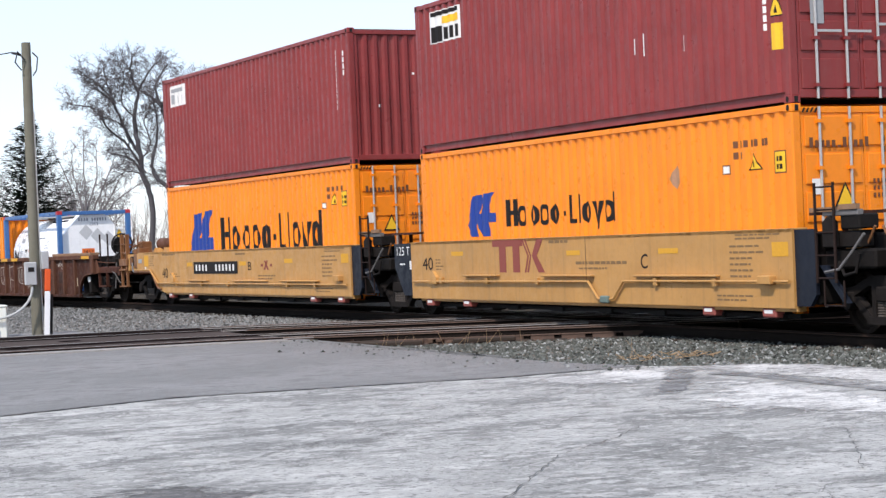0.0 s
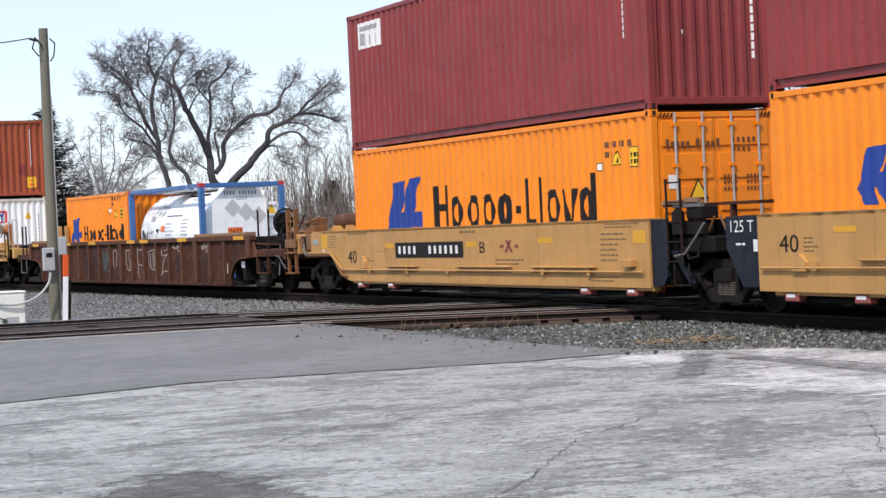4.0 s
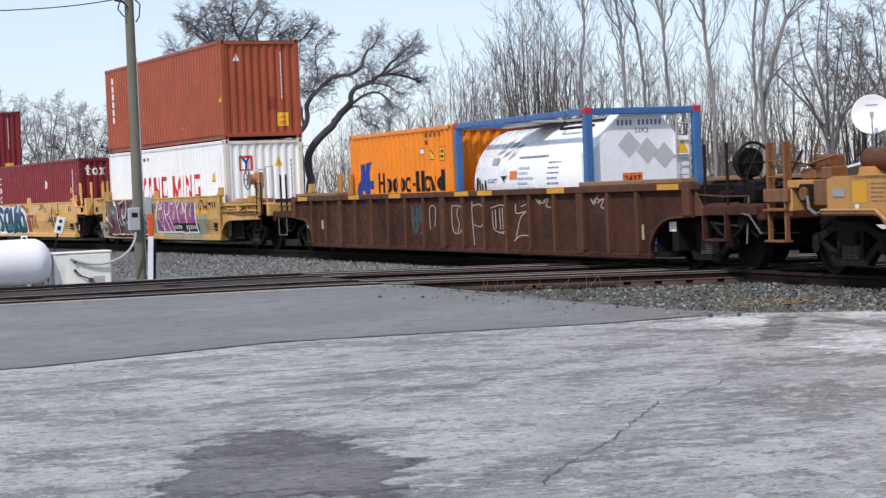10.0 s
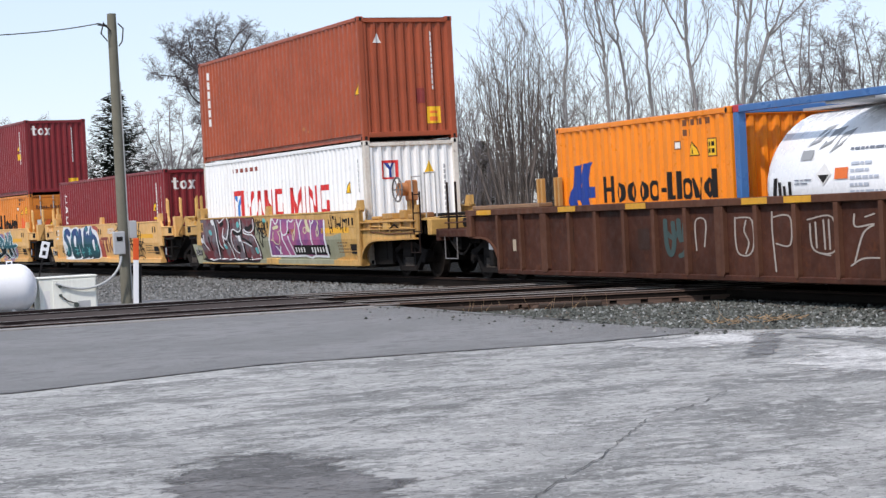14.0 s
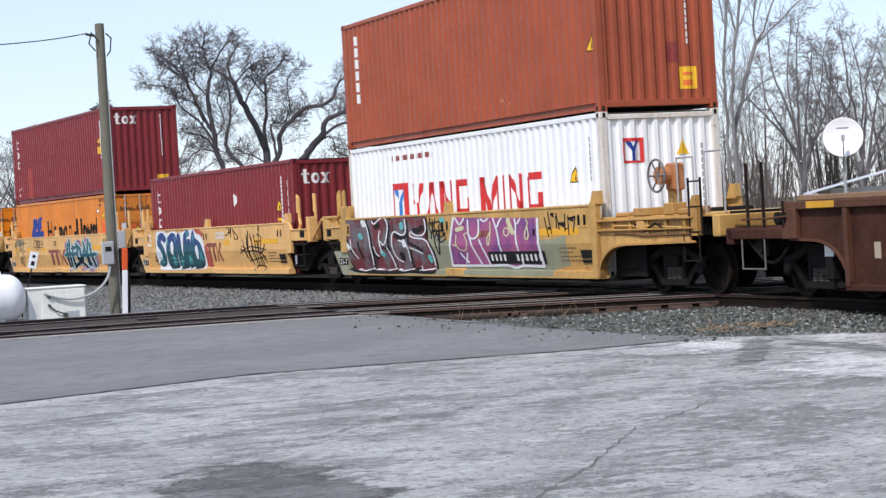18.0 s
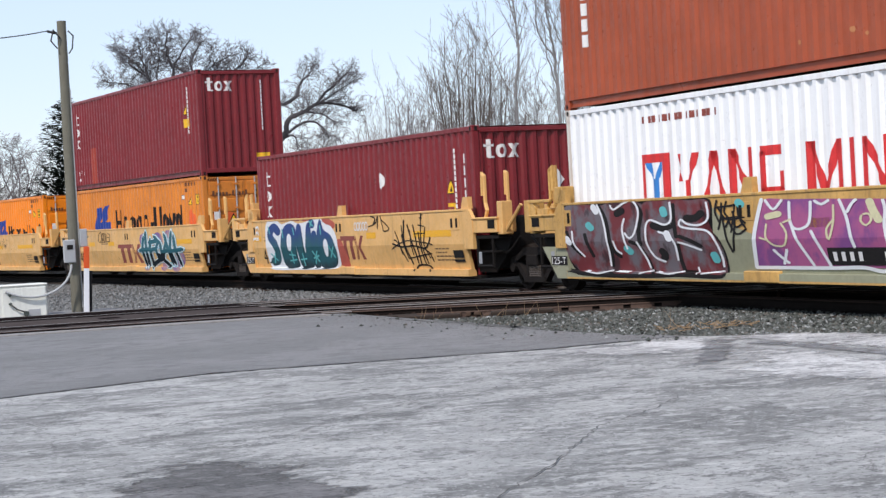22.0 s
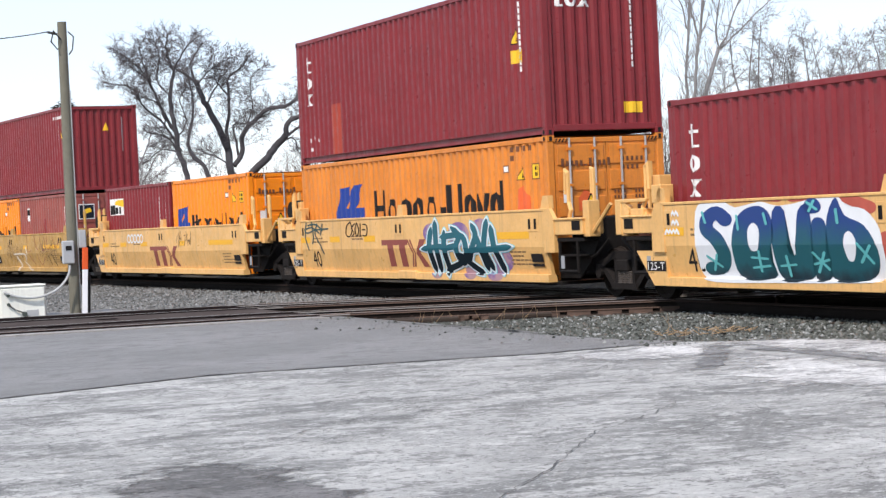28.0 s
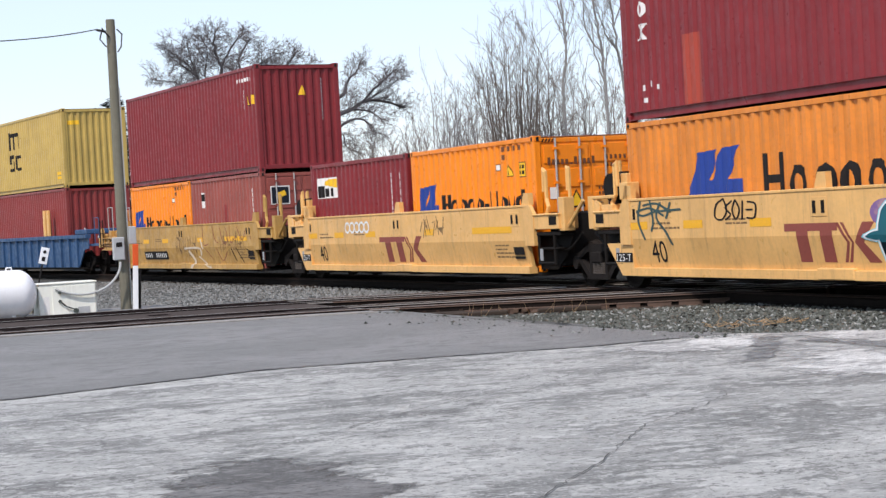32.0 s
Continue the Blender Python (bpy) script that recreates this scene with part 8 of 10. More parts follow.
for x in (-1, 1):
    for y in (-1, 1):
        part("corner_post", Shape().box(*sorted((x * L, x * (L - .15))), *sorted((y * W, y * (W - .15))), .1, H - .1, .015), BLUE, tc)
        for z in (0, H - .118):
            part("corner_casting", Shape().box(*sorted((x * L, x * (L - .178))), *sorted((y * (W + .003), y * (W - .162))), z, z + .118, .012), REDCAP if z else BLUE, tc)
    part("end_beam", Shape().box(*sorted((x * (L - .02), x * (L - .13))), -W + .15, W - .15, H - .13, H - .01, .01), BLUE, tc)
    part("end_beam", Shape().box(*sorted((x * (L - .02), x * (L - .13))), -W + .15, W - .15, .02, .16, .01), BLUE, tc)
for y in (-1, 1):
    part("top_rail", Shape().box(-L + .17, L - .17, *sorted((y * W, y * (W - .1))), H - .12, H - .01, .01), BLUE, tc)
    part("bottom_rail", Shape().box(-L + .17, L - .17, *sorted((y * W, y * (W - .1))), .02, .14, .01), BLUE, tc)
R = 1.14
rings = [(-2.72, 0), (-2.72, .55), (-2.62, .85), (-2.45, 1.02), (-2.2, R), (2.2, R), (2.45, 1.02), (2.62, .85), (2.72, .55), (2.72, 0)]
part("shell", Shape().lathe("x", (0, 0, 1.27), rings, 40), CLADDING, tc, "white clad tank shell", True)
face = Shape()
n = 8
octa = [(.42, 2.46), (-.42, 2.46), (-1.04, 1.78), (-1.0, .55), (-.6, .2), (.6, .2), (1.0, .55), (1.04, 1.78)]
k = len(octa)
face.v = [(x, y, z) for x in (2.45, 2.86) for y, z in octa]
face.f = [tuple(range(k)), tuple(range(k, 2 * k))] + [(i, (i + 1) % k, k + (i + 1) % k, k + i) for i in range(k)]
part("end_plate", face, CLADDING, tc, "white octagonal end plate")
paint_end("hazard_diamond", [[(y - .235, z), (y, z - .25), (y + .235, z), (y, z + .25)] for y, z in ((-.24, 1.90), (.14, 1.78), (.50, 1.68))], 2.864, None, PALEGREY, tc, "grey diamond placard")
paint_end("code_mark", [bar(-.48 + i * .088, -.435 + i * .088, 2.26, 2.36) for i in range(4)] + [bar(-.04 + i * .088, .005 + i * .088, 2.26, 2.36) for i in range(6)], 2.864, None, SLATE, tc, "row of small dark characters")
paint_end("type_code", lettering("22K2", -.12, 2.12, .09, .3), 2.864, None, SLATE, tc)
paint_end("hazard_number", [bar(-.40, .02, 1.16, 1.38)], 2.864, None, PLACARD, tc, "orange hazard number plate")
paint_end("hazard_number", lettering("2437", -.36, 1.21, .12, .34), 2.868, None, INK, tc)
paint_end("warning_sticker", [[(.72, 1.72), (.98, 1.72), (.85, 2.0)]], 2.93, None, SIGNYELLOW, tc, "yellow triangular warning sticker")
part("sticker_plate", Shape().box(2.87, 2.925, .70, 1.0, 1.68, 2.04), CLADDING, tc)
part("ladder", Shape().pipe([(2.95, .72, .2), (2.95, .72, 2.5)], .018).pipe([(2.95, 1.0, .2), (2.95, 1.0, 2.5)], .018), STEEL, tc)
for i in range(7):
    part("rung", Shape().rod((2.95, .72, .35 + i * .32), (2.95, 1.0, .35 + i * .32), .014, 6), STEEL, tc)
part("data_box", Shape().box(2.72, 2.85, -1.15, -.85, .75, 1.4, .02), STEEL, tc)
part("walkway", Shape().box(-2.4, 2.4, -.35, .35, H - .16, H - .12), STEEL, tc)
part("walkway", Shape().box(-.6, .6, -1.15, .35, H - .155, H - .115), STEEL, tc)
part("fill_pipe", Shape().pipe([(.9, -.55, 2.42), (1.1, -.75, 2.28), (1.9, -.75, 2.28), (2.2, -.6, 2.3)], .03), INK, tc)
for x in (-2.2, 2.2):
    part("saddle", Shape().plate([(x - .25, .1), (x + .25, .1), (x + .2, .5), (x - .2, .5)], -1.0, 1.0), BLUE, tc)


def on_shell(name, polys, ink, label=""):
    """Marks on the round side of the tank, given as (x, height)."""
    for p in polys:
        part(name, Shape().face(*[(x, -math.sqrt(max(0.01, (R + .012) ** 2 - (z - 1.27) ** 2)), z) for x, z in p]), ink, tc, label if name != "writing_bar" else "")


on_shell("hazard_diamond", [[(-1.35, 1.86), (-1.08, 1.92), (-.92, 2.16), (-1.12, 2.12)], [(-1.02, 1.80), (-.78, 1.88), (-.58, 2.12), (-.86, 2.08)], [(-.72, 1.74), (-.50, 1.84), (-.30, 2.08), (-.56, 2.02)]], GREY, "grey diamond placard")
on_shell("placard", [bar(-1.42, -1.12, 1.66, 1.80)], GREY, "grey placard")
on_shell("hazard_diamond", [[(-.95, 1.44), (-.76, 1.28), (-.57, 1.44), (-.76, 1.60)]], WHITEINK, "white diamond placard")
on_shell("hazard_diamond", [[(-.90, 1.43), (-.76, 1.31), (-.62, 1.43)]], INK)
on_shell("hazard_number", [bar(-.48, -.16, 1.36, 1.52)], PLACARD, "orange hazard number plate")
on_shell("writing_bar", lines_of(-.2, 1.75, 1.76, 1, .045, .1, 4) + lines_of(1.2, 1.8, 1.64, 6, .025, .1, 6) + lines_of(-1.5, -.95, 1.36, 2, .025, .05, 9), SLATE, "lines of grey-blue writing")
on_shell("notice", lines_of(-.1, .7, 1.55, 5, .05, .1, 8), PALESLATE)
on_shell("word_mark", [bar(-2.12, -2.02, 1.1, 1.42, .05), bar(-1.95, -1.87, 1.1, 1.36), bar(-1.82, -1.75, 1.1, 1.30), bar(-1.68, -1.60, 1.08, 1.36)], INK, "black bars of a word mark")
MOVERS.append((tc, -62.56, ZF))
tc.matrix_basis = train_pose(-62.56) @ Matrix.Translation((0, 0, ZF))

# yellow five-unit car
DIRTY = painted("yellow_green_grimy_paint", (0.60, 0.35, 0.105), 0.6, 0.5, dirt=(0.13, 0.07, 0.035), amount=1.0, streaks=0.65, rust=0.35)
SAGE = painted("sage_overspray", (0.30, 0.30, 0.20), 0.6, 0.3, amount=0.5, streaks=0.2)
y1 = on_train(yellow_unit("grimy yellow well car end unit covered in spray paint", 1, DIRTY), -87.4)
truck(y1, -8.05)
y2 = on_train(yellow_unit("yellow well car unit with blue and teal spray lettering", tall=False), -103.45)
truck(y2, -8.05)
y3 = on_train(yellow_unit("yellow well car unit with teal and black spray lettering"), -119.5)
truck(y3, -8.05)
y4 = on_train(yellow_unit("yellow well car unit with a dull red owner's mark"), -135.6)
truck(y4, -8.05)
y5 = on_train(yellow_unit("yellow well car rear unit with faded scribbles", -1, YELLOW_DIRTY), -151.7)
P = YEL_PROF
for u, n in ((y2, (-.28, .97, .6, 1.12)), (y3, (-1.26, .89, .52, 1.08)), (y4, (-1.37, .96, .48, 1.04))):
    red_mark(u, P, *n, DULLRED)
    paint_side("load_length", lettering("40", -5.36, .50, .36, .5, .0), P, 0.004, INK, u, "black stencilled number")
number_plate(y1, P, 1.58, 4.02, .53, .77, 2)
paint_side("overspray", [bar(-6.04, 4.3, .30, .86), [(-6.04, .86), (-6.04, 1.25), (-5.6, 1.38), (-1.2, 1.38), (-.9, 1.15), (-.2, .98), (4.3, .98), (4.9, 1.05), (4.9, .5), (4.3, .42), (4.3, .86)]], P, 0.002, SAGE, y1, "sage green paint over old spray")
number_plate(y5, P, -4.2, -1.8, .55, .8, 3)

CYAN = plain("pale_cyan_spray", (0.22, 0.60, 0.66), 0.5, 0, 0.2, 6)
SPRAYWHITE = plain("white_spray", (0.72, 0.73, 0.74), 0.55, 0, 0.12, 4)
SPRAYRED = plain("dull_red_spray", (0.44, 0.085, 0.055), 0.6, 0, 0.3, 4)


def ribbon(pts, width, wide, spiky=False):
    """One band with round or pointed ends along a smoothed line, as a bmesh in the x-z plane; it rises a hair along its way."""
    q = [Vector((x / wide, z)) for x, z in pts]
    line = [q[0]]
    for i in range(len(q) - 1):
        p0, p1, p2, p3 = q[max(0, i - 1)], q[i], q[i + 1], q[min(len(q) - 1, i + 2)]
        n = 1 if len(q) == 2 else max(2, min(5, int((p2 - p1).length / 0.05) + 1))
        for k in range(1, n + 1):
            t = k / n
            line.append(0.5 * (2 * p1 + (p2 - p0) * t + (2 * p0 - 5 * p1 + 4 * p2 - p3) * t * t + (3 * p1 - p0 - 3 * p2 + p3) * t ** 3))
    r = width / 2
    bm = bmesh.new()
    rows = []

    def row(p, n, h, i):
        rows.append([bm.verts.new(((p.x + n.x * h) * wide, 0.000015 * i, p.y + n.y * h)), bm.verts.new(((p.x - n.x * h) * wide, 0.000015 * i, p.y - n.y * h))])

    last = len(line) - 1
    for i, p in enumerate(line):
        d = (line[min(last, i + 1)] - line[max(0, i - 1)])
        d = d.normalized() if d.length > 1e-6 else Vector((1, 0))
        n = Vector((-d.y, d.x))
        if i == 0:
            for a in (80, 50, 25):
                row(p - d * r * math.sin(radians(a)) * (1.9 if spiky else 1), n, r * (1 - a / 82 if spiky else math.cos(radians(a))), 0)
        row(p, n, r, i)
        if i == last:
            for a in (25, 50, 80):
                row(p + d * r * math.sin(radians(a)) * (1.9 if spiky else 1), n, r * (1 - a / 82 if spiky else math.cos(radians(a))), i)
    for a, b in zip(rows, rows[1:]):
        bm.faces.new((a[0], a[1], b[1], b[0]))
    return bm


COATS = [0]


def spray(u, layers, wide, *strokes):
    """One sprayed letter or line: the same strokes in narrowing layers. Two inks: the first on the upper part, the second below."""
    side = [(0.1, -1.44), (1.4, -1.44)] if u is rust else P
    for ink, width, proud, label in layers:
        name = "spray_letter" if isinstance(ink, tuple) else "spray_line" if width < .1 else "spray_shape"
        for st in strokes:
            bm = ribbon(st, width, wide, u is y3 and width > .1)
            for z in [z for z, y in side[1:-1]] + [.80]:
                bmesh.ops.bisect_plane(bm, geom=bm.verts[:] + bm.edges[:] + bm.faces[:], plane_co=(0, 0, z), plane_no=(0, 0, 1))
            bmesh.ops.bisect_plane(bm, geom=bm.verts[:] + bm.edges[:] + bm.faces[:], plane_co=(0, 0, .275), plane_no=(0, 0, -1), clear_outer=True)
            bmesh.ops.bisect_plane(bm, geom=bm.verts[:] + bm.edges[:] + bm.faces[:], plane_co=(0, 0, 1.565), plane_no=(0, 0, 1), clear_outer=True)
            COATS[0] += 1
            lift = proud + 0.0003 * (COATS[0] % 10)
            if isinstance(ink, tuple):
                for f in bm.faces:
                    f.material_index = 0 if f.calc_center_median().z > .80 else 1
            for v in bm.verts:
                v.co.y = side_depth(side, v.co.z) - lift - v.co.y
            me = bpy.data.meshes.new(name)
            bm.to_mesh(me)
            bm.free()
            for coat in ink if isinstance(ink, tuple) else (ink,):
                me.materials.append(coat)
            ob = new(name, me)
            ob.parent = u
            ob["label"] = label


def spray_fill(u, outline, ink, proud, label):
    """A filled sprayed shape with a smoothed outline of (x, z)."""
    q = [Vector(p) for p in outline]
    bm = bmesh.new()
    ring = []
    for i in range(len(q)):
        p0, p1, p2, p3 = q[i - 1], q[i], q[(i + 1) % len(q)], q[(i + 2) % len(q)]
        for t in (0, 0.33, 0.67):
            c = 0.5 * (2 * p1 + (p2 - p0) * t + (2 * p0 - 5 * p1 + 4 * p2 - p3) * t * t + (3 * p1 - p0 - 3 * p2 + p3) * t ** 3)
            ring.append(bm.verts.new((max(-6.03, c.x), 0, min(1.565, max(.275, c.y)))))
    bm.faces.new(ring)
    bmesh.ops.triangulate(bm, faces=bm.faces[:])
    for z in [z for z, y in P[1:-1]]:
        bmesh.ops.bisect_plane(bm, geom=bm.verts[:] + bm.edges[:] + bm.faces[:], plane_co=(0, 0, z), plane_no=(0, 0, 1))
    for v in bm.verts:
        v.co.y = side_depth(P, v.co.z) - proud
    me = bpy.data.meshes.new("spray_shape")
    bm.to_mesh(me)
    bm.free()
    me.materials.append(ink)
    ob = new("spray_shape", me)
    ob.parent = u
    ob["label"] = label


def side_depth(side, z):
    z = max(side[0][0], min(side[-1][0], z))
    for (za, ya), (zb, yb) in zip(side, side[1:]):
        if z <= zb:
            return ya + (yb - ya) * (z - za) / (zb - za)


def mottled(name, a, b, scale=2.5, c=None):
    m, nt, bsdf = nodes_of(name)
    col = mix_of(nt, ramp_of(nt, noise_of(nt, scale, 5, 0.6), 0.44, 0.56), a, b)
    if c:
        col = mix_of(nt, scaled(nt, ramp_of(nt, noise_of(nt, scale * 1.9, 4, 0.6, (1, 1, 0.7)), 0.55, 0.64), 0.85), col, c)
    nt.links.new(col, bsdf.inputs["Base Color"])
    bsdf.inputs["Roughness"].default_value = 0.6
    return m


SCRAWLGREEN = plain("dark_green_spray", (0.035, 0.075, 0.072), 0.6, 0, 0.3)
WASHWHITE = plain("thin_white_spray", (0.62, 0.52, 0.40), 0.7, 0, 0.2, 5)
PALETEAL = plain("pale_teal_spray", (0.10, 0.42, 0.42), 0.5, 0, 0.2, 6)
VIOLET_HAZE = mottled("violet_haze_spray", (0.20, 0.105, 0.27), (0.40, 0.23, 0.25), 3)
TEALINK = plain("dark_teal_ink", (0.004, 0.10, 0.13), 0.5, 0, 0.3, 4)
BLACKTEAL = plain("black_teal_ink", (0.004, 0.012, 0.017), 0.5, 0, 0.3, 4)
BLUETEAL, _t, _b = nodes_of("blue_to_teal_spray")
_co = _t.nodes.new("ShaderNodeTexCoord")
_split = _t.nodes.new("ShaderNodeSeparateXYZ")
_t.links.new(_co.outputs["Object"], _split.inputs[0])
_fade = _t.nodes.new("ShaderNodeMath")
_fade.operation = "ADD"
_t.links.new(_split.outputs["Z"], _fade.inputs[0])
_t.links.new(scaled(_t, noise_of(_t, 2.2, 4, 0.6), 0.5), _fade.inputs[1])
_col = mix_of(_t, ramp_of(_t, _fade.outputs[0], 1.12, 1.50), (0.004, 0.085, 0.105), (0.005, 0.036, 0.18))
_col = mix_of(_t, ramp_of(_t, _fade.outputs[0], 0.68, 0.86), (0.006, 0.022, 0.032), _col)
_t.links.new(_col, _b.inputs["Base Color"])
_b.inputs["Roughness"].default_value = 0.5
REDGREY = mottled("red_and_grey_spray", (0.15, 0.018, 0.022), (0.135, 0.115, 0.128), 1.7, (0.028, 0.010, 0.013))
PURPLE = mottled("violet_and_magenta_spray", (0.20, 0.06, 0.22), (0.38, 0.09, 0.22), 1.0, (0.16, 0.055, 0.20))
PALEYELLOW = plain("pale_yellow_spray", (0.62, 0.58, 0.36), 0.6, 0, 0.2)
spray_fill(y2, ((-5.07, 1.2), (-4.96, 1.5), (-4.43, 1.62), (-3.92, 1.45), (-3.29, 1.52), (-2.82, 1.45), (-2.35, 1.48), (-1.89, 1.54), (-1.43, 1.56), (-1.2, 1.42), (-0.79, 1.35), (-0.5, 1.1), (-0.45, 0.74), (-0.54, 0.43), (-1.33, 0.38), (-2.91, 0.36), (-4.54, 0.35), (-5.0, 0.46), (-5.07, 0.8)), SPRAYWHITE, 0.006, "white sprayed ground of the letters")
spray_fill(y2, ((-3.98, 1.18), (-3.72, 1.4), (-3.29, 1.46), (-3.01, 1.32), (-2.96, 1.0), (-3.13, 0.71), (-2.98, 0.47), (-3.38, 0.39), (-3.96, 0.45), (-4.06, 0.79)), BLUETEAL, 0.01, "fat spray letter, blue above and teal below")
spray_fill(y2, ((-2.96, 1.37), (-2.65, 1.38), (-2.62, 0.82), (-2.52, 0.74), (-2.41, 0.85), (-2.33, 1.36), (-2.05, 1.4), (-2.01, 0.58), (-2.28, 0.4), (-2.81, 0.4), (-2.98, 0.65)), BLUETEAL, 0.01, "fat spray letter, blue above and teal below")
spray_fill(y2, ((-2.19, 1.41), (-2.09, 1.52), (-1.89, 1.53), (-1.77, 1.43), (-1.84, 1.34), (-2.08, 1.33)), BLUETEAL, 0.01, "fat spray letter, blue above and teal below")
spray_fill(y2, ((-2.0, 1.22), (-1.75, 1.25), (-1.66, 1.06), (-1.68, 0.46), (-2.05, 0.43), (-2.05, 0.79)), BLUETEAL, 0.01, "fat spray letter, blue above and teal below")
spray_fill(y2, ((-1.64, 1.28), (-1.43, 1.53), (-1.25, 1.29), (-0.83, 1.15), (-0.57, 0.84), (-0.64, 0.52), (-1.02, 0.4), (-1.66, 0.44), (-1.69, 0.86)), BLUETEAL, 0.01, "fat spray letter, blue above and teal below")
spray_fill(y2, ((-3.59, 1.14), (-3.45, 1.22), (-3.31, 1.12), (-3.36, 0.85), (-3.54, 0.82), (-3.61, 0.97)), SPRAYWHITE, 0.013, "white gap in a letter")
spray_fill(y2, ((-1.26, 1.03), (-1.13, 1.07), (-1.01, 0.92), (-1.11, 0.69), (-1.24, 0.69), (-1.29, 0.86)), SPRAYWHITE, 0.013, "white gap in a letter")
LAYERS = ((BLUETEAL, 0.205, 0.010, "fat spray letter, blue above and teal below"),)
spray(y2, LAYERS, 1.9, ((-4.2, 1.28), (-4.43, 1.38), (-4.68, 1.3), (-4.72, 1.14), (-4.46, 0.99), (-4.31, 0.79), (-4.41, 0.59), (-4.71, 0.55)))
LAYERS = ((PALETEAL, 0.034, 0.015, "pale teal drip"),)
spray(y2, LAYERS, 1.9, ((-4.83, 1.4), (-4.75, 1.24)))
spray(y2, LAYERS, 1.9, ((-4.78, 0.74), (-4.41, 0.58)))
spray(y2, LAYERS, 1.9, ((-4.5, 0.76), (-4.63, 0.53)))
spray(y2, LAYERS, 1.9, ((-3.56, 0.72), (-3.16, 0.7)))
spray(y2, LAYERS, 1.9, ((-3.36, 0.81), (-3.37, 0.52)))
spray(y2, LAYERS, 1.9, ((-3.56, 0.57), (-3.13, 0.6)))
spray(y2, LAYERS, 1.9, ((-2.68, 0.74), (-2.65, 0.46)))
spray(y2, LAYERS, 1.9, ((-2.84, 0.6), (-2.48, 0.62)))
spray(y2, LAYERS, 1.9, ((-2.03, 0.79), (-1.71, 0.56)))
spray(y2, LAYERS, 1.9, ((-1.96, 0.52), (-1.76, 0.79)))
spray(y2, LAYERS, 1.9, ((-2.02, 0.63), (-1.68, 0.69)))
spray(y2, LAYERS, 1.9, ((-0.99, 0.91), (-0.7, 0.65)))
spray(y2, LAYERS, 1.9, ((-0.72, 0.88), (-0.95, 0.66)))
spray(y2, LAYERS, 1.9, ((-3.88, 1.33), (-3.85, 1.13)))
spray(y2, LAYERS, 1.9, ((-2.09, 1.48), (-1.87, 1.38)))
spray(y2, LAYERS, 1.9, ((-2.05, 1.36), (-1.93, 1.5)))
spray(y2, LAYERS, 1.9, ((-1.43, 1.37), (-1.4, 1.19)))
spray(y2, LAYERS, 1.9, ((-3.17, 1.35), (-3.11, 1.2)))
LAYERS = ((SPRAYRED, 0.17, 0.003, "dull red spray blotch"),)
spray(y2, LAYERS, 1.9, ((-3.93, 1.6), (-3.3, 1.61), (-2.81, 1.59)))
spray(y2, LAYERS, 1.9, ((-2.45, 1.58), (-1.88, 1.6)))
spray(y2, LAYERS, 1.9, ((-1.23, 1.51), (-0.71, 1.38)))
spray(y2, LAYERS, 1.9, ((-0.37, 0.98), (-0.36, 0.54)))
LAYERS = ((SPRAYRED, 0.16, 0.0035, "dull red spray"),)
spray(y2, LAYERS, 1.9, ((-0.44, 0.94), (-0.22, 0.63), (-0.14, 0.4)), ((-0.3, 0.94), (-0.13, 0.63), (-0.08, 0.4)))
LAYERS = ((INK, 0.032, 0.006, "black spray stroke"),)
spray(y2, LAYERS, 1.9, ((2.57, 0.93), (3.02, 0.86), (3.59, 0.88), (4.05, 0.83), (4.23, 0.85), (4.39, 0.98), (4.41, 1.04)))
spray(y2, LAYERS, 1.9, ((3.35, 1.31), (3.61, 0.81), (3.68, 0.52)))
spray(y2, LAYERS, 1.9, ((3.62, 1.3), (3.75, 0.98), (3.81, 0.52)))
LAYERS = ((INK, 0.026, 0.006, "black spray stroke"),)
spray(y2, LAYERS, 1.9, ((4.05, 0.83), (4.31, 0.73), (4.42, 0.56)))
LAYERS = ((INK, 0.027, 0.006, "black spray stroke"),)
spray(y2, LAYERS, 1.9, ((3.04, 1.11), (3.14, 0.86), (3.25, 0.62)))
spray(y2, LAYERS, 1.9, ((4.03, 1.52), (3.98, 0.98), (4.15, 0.52)))
spray(y2, LAYERS, 1.9, ((2.67, 1.01), (2.87, 0.93), (3.16, 0.56)))
LAYERS = ((INK, 0.036, 0.006, "black spray stroke"),)
spray(y2, LAYERS, 1.9, ((3.18, 1.4), (3.16, 0.98), (3.4, 0.51)))
spray(y2, LAYERS, 1.9, ((3.53, 0.37), (3.61, 0.46), (3.9, 0.49), (4.2, 0.46), (4.31, 0.37)))
LAYERS = ((INK, 0.03, 0.006, "black spray stroke"),)
spray(y2, LAYERS, 1.9, ((3.87, 1.15), (3.96, 0.73), (4.02, 0.52)))
spray(y2, LAYERS, 1.9, ((1.49, 1.53), (1.72, 1.47), (1.62, 1.36), (1.73, 1.39)))
spray(y2, LAYERS, 1.9, ((3.97, 1.44), (4.07, 1.44)))
LAYERS = ((INK, 0.022, 0.006, "black spray stroke"),)
spray(y2, LAYERS, 1.9, ((1.35, 1.31), (1.75, 1.38), (1.87, 1.57), (1.82, 1.26)))
spray(y2, LAYERS, 1.9, ((1.99, 1.53), (2.1, 1.3), (2.16, 1.2), (2.43, 1.25), (2.06, 1.44)))
LAYERS = ((INK, 0.02, 0.006, "black spray stroke"),)
spray(y2, LAYERS, 1.9, ((3.68, 1.12), (4.18, 1.13)))
LAYERS = ((INK, 0.024, 0.006, "black spray stroke"),)
